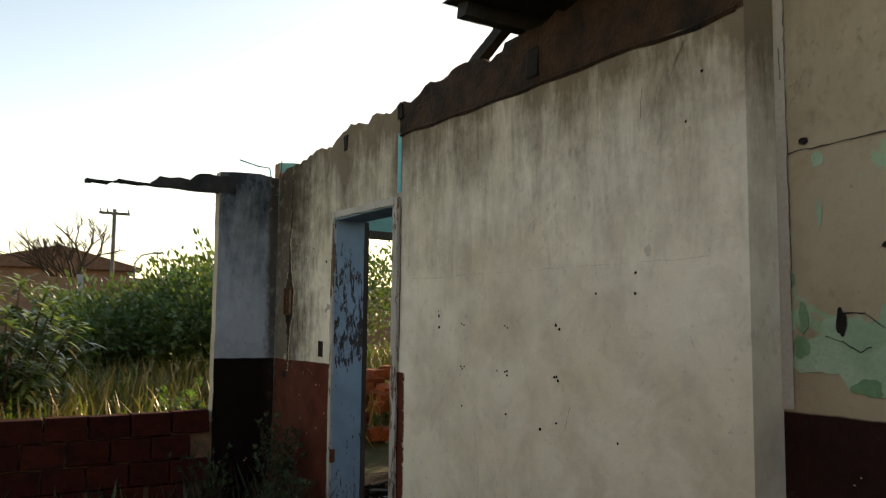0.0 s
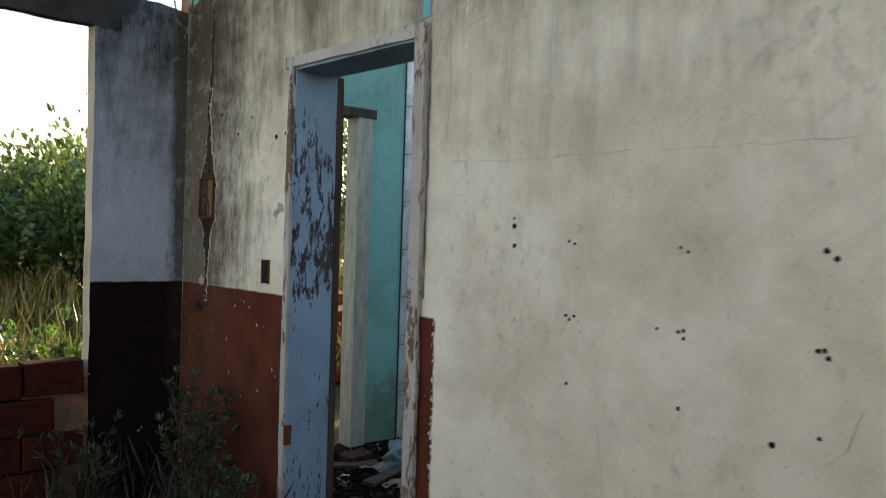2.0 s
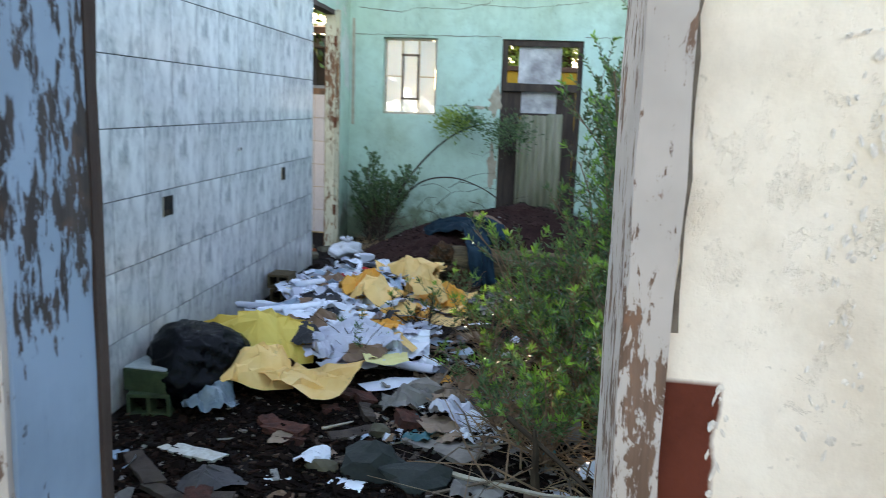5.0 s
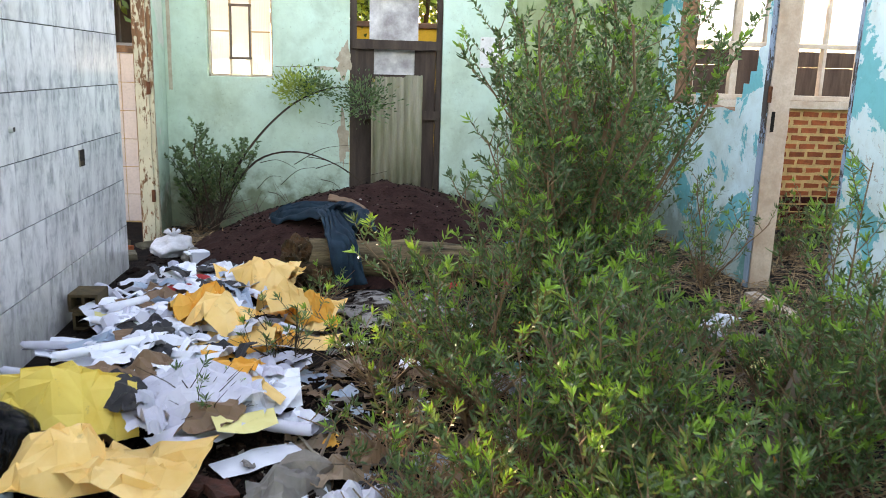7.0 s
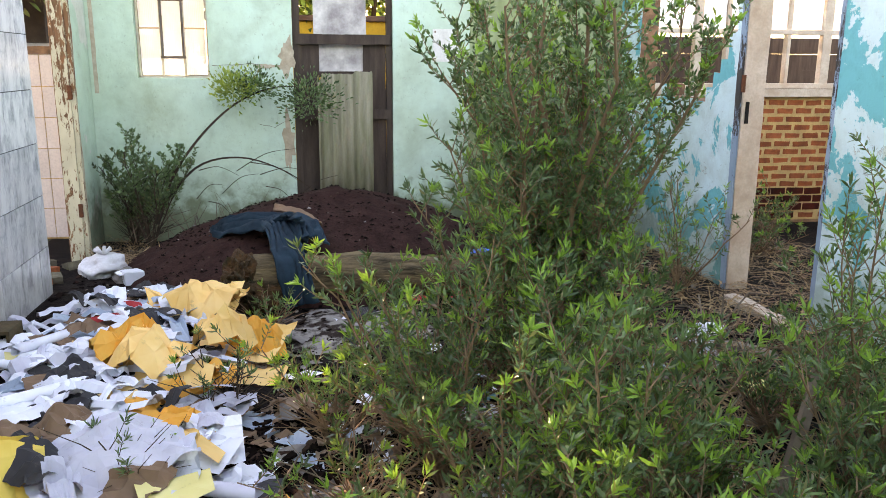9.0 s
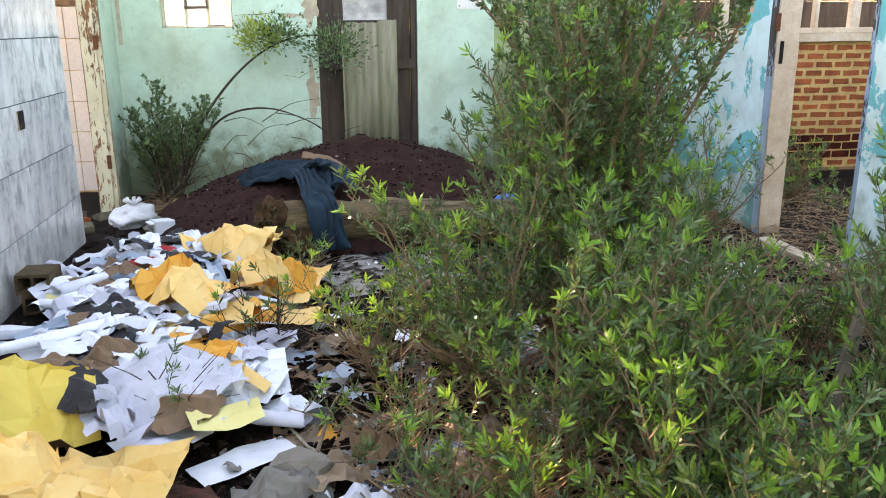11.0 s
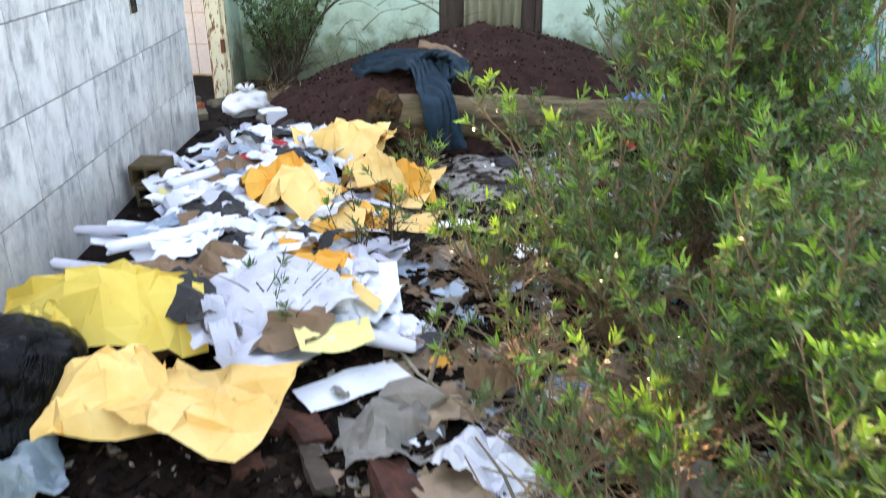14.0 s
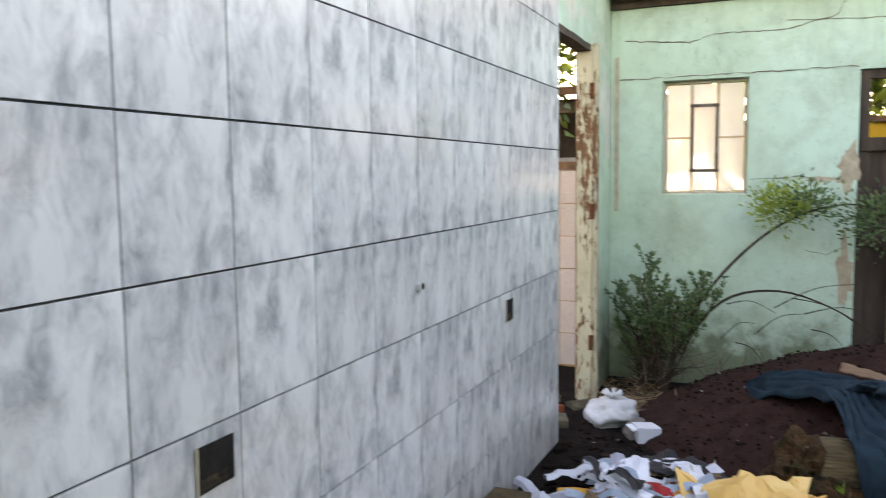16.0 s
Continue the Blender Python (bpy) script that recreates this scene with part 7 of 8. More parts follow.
for k in range(34):
    x, y = rs.uniform(9.2, 9.72), rs.uniform(7.7, 8.85)
    a, ln = rs.uniform(0, 6.28), rs.uniform(0.15, 0.5)
    stick([(x, y, 0.1), (min(9.75, x + math.cos(a) * ln * 0.5), y + math.sin(a) * ln * 0.5, rs.uniform(0.1, 0.35)), (min(9.75, x + math.cos(a) * ln), min(8.95, y + math.sin(a) * ln), rs.uniform(0.1, 0.5))], rs.uniform(0.002, 0.005), MAT_STICK, "dead brown twig against the mint wall", "twig")
stick([(4.20, 7.08, -0.02), (4.21, 7.09, 0.10), (4.20, 7.09, 0.18), (4.21, 7.10, 0.26)], 0.022, MAT_STEM_DARK, "broken reddish stump of a dead stem", "stump")
stick([(4.3, 7.2, 0.26), (4.17, 7.0, 0.16), (4.02, 6.82, 0.06), (3.86, 6.72, 0.0)], 0.012, MAT_STEM_DARK, "bent dead limb on the rubble", "dead_limb")
stick([(4.98, 6.00, 0.0), (5.10, 5.84, 0.16), (5.22, 5.70, 0.36), (5.34, 5.58, 0.50), (5.42, 5.48, 0.58)], 0.034, MAT_STICK, "thick dead limb leaning in the shrubs", "dead_limb")


stick([(4.90, 6.02, 0.0), (5.10, 5.75, 0.12), (5.30, 5.55, 0.26)], 0.016, MAT_STICK_PALE, "bleached limb leaning in the shrubs", "dead_limb")
for k in range(70):
    x, y = rs.uniform(5.2, 7.0), rs.uniform(4.9, 6.1)
    a, ln = rs.gauss(-0.6, 0.5), rs.uniform(0.25, 0.8)
    stick([(x, y, 0.02), (x + math.cos(a) * ln * 0.4 + rs.uniform(-0.05, 0.05), y + math.sin(a) * ln * 0.4, rs.uniform(0.03, 0.16)), (x + math.cos(a) * ln, y + math.sin(a) * ln, rs.uniform(0.02, 0.12))], rs.uniform(0.003, 0.008), rs.choice((MAT_STICK, MAT_STEM, MAT_STEM)), "dead brown stick on the rubble")
for k in range(60):
    x, y = rs.uniform(3.9, 5.3), rs.uniform(6.3, 7.35)
    a, ln = rs.gauss(0.5, 0.7), rs.uniform(0.2, 0.6)
    stick([(x, y, 0.02), (x + math.cos(a) * ln * 0.4 + rs.uniform(-0.04, 0.04), y + math.sin(a) * ln * 0.4, rs.uniform(0.03, 0.14)), (x + math.cos(a) * ln, y + math.sin(a) * ln, rs.uniform(0.02, 0.22))], rs.uniform(0.002, 0.006), rs.choice((MAT_STICK, MAT_STEM, MAT_STEM)), "thin brown twig tangled under the shrubs", "twig")


# ---------------------------------------------------------------- paper heap
def pile(x, y):
    d = max(0.0, 1 - ((x - 6.3) / 1.9) ** 2 - ((y - 8.3) / 0.62) ** 2)
    return 0.13 * d ** 0.6


def sheet_mesh(w, l, seed, amp=0.05, n=9, curl=0.0, dome=0.0):
    """A sheet of paper with sharp creases: cut along each crease, and folded up or down on both sides of it."""
    r = random.Random(seed)
    bm = bmesh.new()
    big = max(w, l)
    rim = [bm.verts.new((sx * w * 0.5 * r.uniform(0.90, 1.06), sy * l * 0.5 * r.uniform(0.90, 1.06), 0)) for sx, sy in ((-1, -1), (1, -1), (1, 1), (-1, 1))]
    bm.faces.new(rim)
    run = r.uniform(0, math.pi)
    folds = []
    for k in range(3 if n < 8 else 6 if n < 11 else 9):
        a = run + r.gauss(0, 0.45) if k % 3 else r.uniform(0, math.pi)
        folds.append((Vector((r.uniform(-0.36, 0.36) * w, r.uniform(-0.36, 0.36) * l, 0)), Vector((math.cos(a), math.sin(a), 0)), r.choice((-1, -1, 1)) * r.uniform(0.35, 1.0)))
    cuts = [(p, d) for p, d, _ in folds]
    steps = (0.0,) if n < 8 else (-0.25, 0.0, 0.25) if n < 13 else (-0.34, -0.17, 0.0, 0.17, 0.34)
    cuts += [(Vector((u * w, 0, 0)), Vector((1, 0.15, 0)).normalized()) for u in steps] + [(Vector((0, u * l, 0)), Vector((-0.15, 1, 0)).normalized()) for u in steps]
    for p, d in cuts:
        bmesh.ops.bisect_plane(bm, geom=bm.verts[:] + bm.edges[:] + bm.faces[:], dist=1e-5, plane_co=p, plane_no=d)
    fold = [sum(abs((v.co - p).dot(d)) * f for p, d, f in folds) for v in bm.verts]
    plane = np.array([(v.co.x, v.co.y, 1.0) for v in bm.verts])
    fold = np.array(fold) - plane @ np.linalg.lstsq(plane, np.array(fold), rcond=None)[0]
    tall = (1.0 if n > 9 else 0.75) * amp / max(1e-4, fold.max() - fold.min())
    for v, z in zip(bm.verts, fold):
        x, y = v.co.x, v.co.y
        z = float(z) * tall + amp * 0.16 * noise.noise(Vector((x / big * 4.0, y / big * 4.0, seed))) + curl * ((x / w) ** 2 + (y / l) ** 2)
        z += r.uniform(-0.13, 0.13) * amp if n > 8 else 0.0
        v.co.z = z + 0.45 * dome * max(0.0, 1 - (2 * x / w) ** 2) * max(0.0, 1 - (2 * y / l) ** 2)
    lo = min(v.co.z for v in bm.verts)
    for v in bm.verts:
        v.co.z = max(0.0, v.co.z - lo - amp * 0.22)
    bmesh.ops.triangulate(bm, faces=bm.faces[:])
    return bm


def rag_mesh(w, l, seed, amp=0.05, n=9, curl=0.0, dome=0.0):
    """Limp cloth or film, crumpled all over."""
    r = random.Random(seed)
    bm = bmesh.new()
    big = max(w, l)
    lines = [(r.uniform(0, math.pi), big * r.uniform(0.6, 1.4), r.uniform(0, 9), r.uniform(0.4, 1.0)) for k in range(3)] + [(r.uniform(0, math.pi), big * r.uniform(0.16, 0.38), r.uniform(0, 9), r.uniform(0.12, 0.34)) for k in range(3)]
    g = []
    for i in range(n + 1):
        row = []
        for j in range(n + 1):
            x, y = (i / n - 0.5) * w, (j / n - 0.5) * l
            x += 0.05 * w * noise.noise(Vector((i * 0.9, j * 0.5, seed)))
            y += 0.05 * l * noise.noise(Vector((i * 0.5, j * 0.9, seed + 9)))
            z = 0
            for a, wl, ph, am in lines:
                d = (x * math.cos(a) + y * math.sin(a)) / wl + ph
                z += am * (abs((d % 1) - 0.5) * 2 - 0.5)
            z = z * amp * 0.42 + amp * 0.45 * noise.noise(Vector((x / big * 3.5, y / big * 3.5, seed))) + amp * 0.16 * noise.noise(Vector((x / big * 9, y / big * 9, seed + 3))) + curl * ((x / w) ** 2 + (y / l) ** 2) + dome * max(0.0, 1 - (2 * x / w) ** 2) * max(0.0, 1 - (2 * y / l) ** 2)
            row.append(bm.verts.new((x, y, z)))
        g.append(row)
    lo = min(v.co.z for v in bm.verts)
    for v in bm.verts:
        v.co.z = max(0.0, v.co.z - lo - amp * 0.2)
    for i in range(n):
        for j in range(n):
            q = (g[i][j], g[i + 1][j], g[i + 1][j + 1], g[i][j + 1])
            if (i + j + seed) % 2:
                bm.faces.new((q[0], q[1], q[2]))
                bm.faces.new((q[0], q[2], q[3]))
            else:
                bm.faces.new((q[0], q[1], q[3]))
                bm.faces.new((q[1], q[2], q[3]))
    return bm


def sheet(at, w, l, turn, mat, label, seed, amp=0.05, n=9, curl=0.0, lift=0.0, dome=0.0, tilt=(0, 0), name="paper_sheet"):
    limp = name in ("rag", "plastic_bag", "plastic_film") or mat in (P_LILAC, P_GREY, P_DARK, P_TEAL, P_TAN, P_BROWN)
    e = tagged(part(name, (rag_mesh if limp else sheet_mesh)(w, l, seed, amp, n, curl, dome), mat), label, "paper", "waste paper heap")
    e.matrix_world = pose(at[0], at[1], ground_height(at[0], at[1]) + pile(at[0], at[1]) + lift, tilt[0], tilt[1], turn)
    return e


# the large pieces, one by one
for x, y, t_ in ((7.05, 8.42, 20), (7.0, 8.30, 70), (7.3, 8.35, 120), (7.55, 6.75, 30), (7.6, 6.45, 10)):
    sheet((x, y), 0.07, 0.16, t_, P_RED, "red printed wrapper among the papers", int(x * 100) % 50, 0.05, 5, lift=0.05, name="wrapper")
sheet((5.48, 8.60), 0.42, 0.62, 10, P_YELLOW, "large crumpled yellow paper sheet", 1, 0.20, 18, dome=0.15, lift=-0.02)
sheet((5.36, 8.74), 0.26, 0.34, 40, P_YELLOW, "crumpled yellow paper sheet", 2, 0.15, 12, dome=0.10, lift=0.02)
sheet((5.05, 8.46), 0.34, 0.34, 20, P_CREAM, "crumpled manila paper against the black bag", 3, 0.17, 14, dome=0.18, lift=-0.02)
sheet((5.02, 8.18), 0.34, 0.48, -25, P_CREAM, "large folded manila envelope", 4, 0.15, 12, dome=0.12, lift=-0.01)
sheet((5.58, 8.12), 0.46, 0.52, 25, P_LILAC, "large creased lilac-white sheet", 5, 0.11, 16, dome=0.05, lift=0.0)
sheet((5.72, 7.98), 0.44, 0.36, -15, P_LILAC, "large creased lilac-white sheet", 6, 0.10, 15, dome=0.04, lift=0.0)
sheet((5.30, 8.02), 0.20, 0.34, 50, P_LILAC, "twisted lilac-white sheet of paper", 7, 0.06, 10, lift=0.0)
sheet((5.20, 7.80), 0.15, 0.34, 30, P_WHITE, "white paper sheet on the dirt", 8, 0.03, 8, lift=0.01)
sheet((5.34, 7.86), 0.17, 0.24, 15, P_PALE, "pale yellow paper on white sheets", 9, 0.04, 6, lift=0.05)
sheet((6.18, 8.62), 0.16, 0.58, 12, P_WHITE, "rolled white paper in the heap", 10, 0.07, 10, lift=0.0)
sheet((6.05, 8.45), 0.14, 0.50, 40, P_WHITE, "long folded white paper in the heap", 11, 0.06, 9, lift=0.02)
sheet((5.92, 8.60), 0.14, 0.46, 28, P_LILAC, "long folded white paper in the heap", 12, 0.06, 9, lift=0.0)
sheet((6.62, 8.42), 0.46, 0.40, 30, P_WHITE, "large white paper sheet, creased", 13, 0.06, 9, lift=0.03)
sheet((6.58, 8.66), 0.34, 0.20, 20, P_PALE, "pale yellow paper sheet", 14, 0.06, 7, lift=0.02)
sheet((6.42, 8.22), 0.30, 0.26, 15, P_CREAM, "crumpled orange-yellow paper in the heap", 15, 0.15, 9, lift=0.0)
sheet((6.46, 8.28), 0.16, 0.20, 55, P_ORANGE, "crumpled orange paper in the heap", 16, 0.13, 8, lift=0.03)
sheet((6.32, 7.98), 0.30, 0.36, -10, P_CREAM, "crumpled orange-yellow paper in the heap", 17, 0.12, 10, lift=0.0)
sheet((7.36, 8.02), 0.32, 0.50, 20, P_CREAM, "crumpled yellow paper near the log", 18, 0.17, 9, lift=0.03)
sheet((6.92, 7.72), 0.42, 0.40, -20, P_CREAM, "crumpled orange-yellow paper in the heap", 19, 0.12, 11, lift=0.0)
sheet((6.95, 7.84), 0.24, 0.20, 40, P_ORANGE, "crumpled orange paper in the heap", 20, 0.10, 8, lift=0.03)
sheet((6.62, 7.66), 0.30, 0.26, 70, P_CREAM, "crumpled yellow paper in the heap", 21, 0.09, 8, lift=0.0)
sheet((7.72, 8.62), 0.30, 0.24, 30, P_LILAC, "creased white paper by the tiled wall", 22, 0.09, 8, lift=0.0)
sheet((7.55, 8.55), 0.20, 0.22, 75, P_BROWN, "torn brown cardboard on white paper", 23, 0.04, 6, lift=0.05)
sheet((7.85, 8.72), 0.10, 0.34, 60, P_WHITE, "twisted white paper strip", 24, 0.09, 8, lift=0.0)
sheet((4.05, 6.72), 0.26, 0.30, 20, P_WHITE, "large white sheet under the shrub", 25, 0.12, 7, lift=0.01, tilt=(6, 0))
sheet((4.78, 8.60), 0.20, 0.24, 30, MAT_CLEAR, "torn clear plastic film below the black bag", 31, 0.12, 14, lift=0.0, dome=0.03, name="plastic_film")
sheet((4.93, 7.66), 0.22, 0.28, 10, P_GREY, "dirty grey rag on the rubble", 32, 0.12, 13, lift=0.0, dome=0.04, name="rag")
sheet((4.70, 7.36), 0.20, 0.22, 50, P_WHITE, "torn white plastic bag on the rubble", 33, 0.13, 13, lift=0.0, dome=0.03, name="plastic_bag")
sheet((4.66, 7.58), 0.13, 0.24, 80, P_TEAL, "teal rag pressed into the rubble", 34, 0.08, 12, lift=0.0, dome=0.02, name="rag")
sheet((4.98, 7.32), 0.20, 0.22, 20, P_DARK, "dark grey cloth scrap on rubble", 35, 0.10, 12, lift=0.0, dome=0.03, name="rag")
sheet((4.84, 7.44), 0.18, 0.24, 65, P_LILAC, "pale crumpled bag on the rubble", 36, 0.13, 13, lift=0.0, dome=0.03, name="plastic_bag")
sheet((5.05, 7.52), 0.16, 0.20, 15, P_TAN, "tan crumpled paper on the rubble", 37, 0.10, 10, lift=0.0, dome=0.02, name="scrap")
sheet((4.30, 7.98), 0.12, 0.16, 15, P_WHITE, "torn white scrap on the dirt", 38, 0.07, 10, lift=0.0, name="scrap")
sheet((4.72, 7.52), 0.20, 0.16, 35, P_TAN, "tan cardboard scrap on the rubble", 27, 0.04, 6, lift=0.02)

for x, y, w, l, t_, m, sd_, lb in ((6.72, 5.30, 0.22, 0.42, 40, P_WHITE, 41, "torn white sheet among dead sticks"), (6.45, 5.42, 0.14, 0.36, 70, P_LILAC, 42, "torn white sheet among dead sticks"), (5.95, 5.45, 0.20, 0.24, 20, P_PALE, 43, "pale green-yellow paper among dead sticks"), (5.55, 6.30, 0.28, 0.30, 15, P_WHITE, 44, "torn white plastic under the shrub"), (5.9, 6.75, 0.26, 0.26, 60, P_LILAC, 45, "crumpled pale bag under the shrub"), (4.36, 6.80, 0.24, 0.32, 30, P_WHITE, 46, "white sheet under the shrub"), (4.75, 6.95, 0.26, 0.30, 10, P_GREY, 48, "grey cloth under the shrub"), (4.95, 7.10, 0.26, 0.20, 50, P_TAN, 49, "tan cardboard piece under the shrub"), (4.62, 6.78, 0.20, 0.16, 35, P_DARK, 51, "dark cloth under the shrub"), (5.25, 7.05, 0.24, 0.18, 75, P_TAN, 52, "tan cardboard piece under the shrub"), (5.15, 7.38, 0.20, 0.16, 20, P_BROWN, 53, "brown cardboard piece on the rubble")):
    sheet((x, y), w * 0.8, l * 0.8, t_, m, lb, sd_, 0.13, 12, lift=0.0, dome=0.03)
# planks and rags just inside the doorway
for x, y, l, w, t_, sd_ in ((3.30, 8.35, 0.45, 0.08, 20, 61), (3.52, 8.28, 0.38, 0.07, -35, 62), (3.78, 8.20, 0.42, 0.09, 10, 63), (3.95, 8.42, 0.30, 0.06, 60, 64), (3.22, 8.62, 0.36, 0.07, -15, 65), (4.15, 8.62, 0.34, 0.08, 40, 66), (3.68, 8.02, 0.40, 0.06, -10, 67)):
    loose_board((x, y, 0.012), (l, w, 0.018), t_, MAT_WOOD_DARK, "broken dark plank inside the doorway", 4, sd_, "plank")
for x, y, w, l, t_, m, sd_, lb in ((3.35, 8.50, 0.16, 0.20, 20, P_GREY, 71, "dirty grey rag inside the doorway"), (3.30, 8.20, 0.16, 0.28, 60, P_TAN, 72, "tan cardboard piece inside the doorway"), (3.88, 8.66, 0.24, 0.22, 10, P_GREY, 73, "dirty grey rag inside the doorway"), (4.08, 8.32, 0.20, 0.26, 45, MAT_ROOF_DARK, 74, "torn dark sheet inside the doorway"), (3.62, 8.40, 0.14, 0.18, 80, P_LILAC, 75, "torn pale paper inside the doorway"), (4.22, 8.78, 0.20, 0.16, 30, P_BLUE, 76, "pale blue plastic piece by the tiled wall")):
    sheet((x, y), w, l, t_, m, lb, sd_, 0.07, 10, lift=0.0, dome=0.02)
# long folded strips lying over the heap
rl = random.Random(71)
# dark and brown cloths added to stand for shadowed gaps between the papers
for k, (x, y, t_) in enumerate(((5.78, 8.30, 20), (6.02, 8.34, 70), (6.28, 8.40, 130), (5.70, 8.52, 40), (6.60, 8.18, 95), (7.05, 8.20, 10), (6.85, 8.55, 60), (5.52, 8.34, 150))):
    sheet((x, y), 0.22 + 0.02 * (k % 3), 0.30, t_, P_DARK if k % 3 else P_BROWN, "dark cloth added between the papers as shadow in the gaps" if k % 3 else "brown cloth added between the papers as shadow in the gaps", 90 + k, 0.10, 12, lift=0.035, dome=0.05, name="rag")
for k in range(38):
    u = rl.uniform(0, 1)
    x, y = 5.75 + 1.75 * u + rl.uniform(-0.15, 0.15), 8.36 + 0.12 * u + rl.uniform(-0.30, 0.30)
    bm = bmesh.new()
    w, l, hh = rl.uniform(0.022, 0.050), rl.uniform(0.22, 0.52), rl.uniform(0.008, 0.028)
    bend = rl.uniform(-0.06, 0.06)
    rows = []
    for i in range(9):
        t = i / 8 - 0.5
        zz = 0.05 * noise.noise(Vector((k, t * 3, 0))) + 0.03
        off = bend * (4 * t * t - 0.5)
        rows.append([bm.verts.new((off - w, t * l, zz)), bm.verts.new((off - w * 0.2, t * l, zz + hh)), bm.verts.new((off + w * 0.7, t * l, zz + hh * 0.7)), bm.verts.new((off + w, t * l, zz - 0.01))])
    for p, q in zip(rows, rows[1:]):
        for c in range(3):
            bm.faces.new((p[c], p[c + 1], q[c + 1], q[c]))
    e = tagged(part("paper_strip", bm, rl.choice((P_WHITE, P_WHITE, P_WHITE, P_LILAC, P_BLUE))), "long folded white paper strip in the heap", "paper", "waste paper heap")
    e.matrix_world = pose(x, y, ground_height(x, y) + pile(x, y) + 0.03, rl.uniform(-6, 6), 0, rl.choice((rl.gauss(-60, 25), rl.uniform(0, 180))))
for x, y, w, l, t_, m, sd_ in ((6.50, 8.20, 0.26, 0.34, 20, P_ORANGE, 61), (6.38, 8.10, 0.28, 0.30, 60, P_CREAM, 62), (6.88, 7.70, 0.30, 0.34, 10, P_ORANGE, 63), (7.25, 7.95, 0.30, 0.36, 45, P_CREAM, 64), (7.42, 7.90, 0.24, 0.30, 80, P_CREAM, 65), (6.75, 7.82, 0.24, 0.26, 30, P_CREAM, 66)):
    sheet((x, y), w, l, t_, m, "crumpled orange-yellow paper in the heap", sd_, 0.19, 12, dome=0.08, lift=0.03)


def paper_roll(at, length, turn, seed, mat):
    """A loosely rolled sheet: a spiral of paper, flattened a little."""
    r = random.Random(seed)
    bm = bmesh.new()
    rows = []
    rad = r.uniform(0.022, 0.032)
    for i in range(9):
        t = i / 8 - 0.5
        row = []
        for k in range(27):
            a = k / 26 * 2 * math.pi * 1.7
            q = rad * (1 - 0.28 * k / 26) * (1 + 0.12 * noise.noise(Vector((t * 4, math.cos(a), seed))))
            row.append(bm.verts.new((math.cos(a) * q * 1.15 + 0.03 * t * t, t * length + 0.012 * math.sin(k * 0.7), rad + math.sin(a) * q * 0.85)))
        rows.append(row)
    for p, q in zip(rows, rows[1:]):
        for c in range(26):
            bm.faces.new((p[c], p[c + 1], q[c + 1], q[c]))
    e = tagged(part("paper_roll", bm, mat, smooth=True), "loosely rolled white paper in the heap", "paper", "waste paper heap")
    e.matrix_world = pose(at[0], at[1], ground_height(at[0], at[1]) + pile(at[0], at[1]) + at[2], r.uniform(-5, 5), 0, turn)


for k, (x, y, z, ln, t_) in enumerate(((6.20, 8.66, 0.03, 0.62, 4), (6.02, 8.52, 0.06, 0.50, 32), (6.34, 8.52, 0.06, 0.46, -22), (5.86, 8.70, 0.01, 0.50, -8), (6.72, 8.62, 0.05, 0.36, 60), (7.30, 8.52, 0.05, 0.34, -55), (5.44, 7.76, 0.0, 0.36, -30))):
    paper_roll((x, y, z), ln, t_, 80 + k, P_WHITE if k % 3 else P_LILAC)
rp = random.Random(23)
# loose strips and scraps of the heap
for k in range(105):
    for _ in range(40):
        x, y = rp.uniform(5.3, 8.0), rp.uniform(7.5, 8.92)
        if ((x - 6.45) / 1.35) ** 2 + ((y - (8.0 + 0.24 * (x - 5.4) * 0.8)) / 0.46) ** 2 < 1:
            break
    w, l = (rp.uniform(0.035, 0.10), rp.uniform(0.25, 0.50)) if rp.random() < 0.6 else (rp.uniform(0.14, 0.28), rp.uniform(0.2, 0.38))
    # the dark scraps here stand for shadow inside the heap
    mat, lab = rp.choice([(P_WHITE, "torn white paper strip in the heap")] * 10 + [(P_LILAC, "torn greyish white paper in the heap")] * 7 + [(P_BLUE, "light blue paper scrap in the heap")] * 2 + [(P_ORANGE, "orange paper scrap in the heap")] + [(P_CREAM, "yellow paper scrap in the heap")] + [(P_BROWN, "brown cardboard scrap in the heap")] * 3 + [(P_DARK, "dark scrap added in the heap as shadow")] * 4 + [(P_ORANGE, "orange paper scrap in the heap")] * 2)
    sheet((x, y), w, l, rp.uniform(0, 180), mat, lab, 300 + k % 60, rp.uniform(0.06, 0.15), 9, lift=rp.uniform(-0.015, 0.04), name="paper_scrap", tilt=(rp.uniform(-8, 8), rp.uniform(-8, 8)))
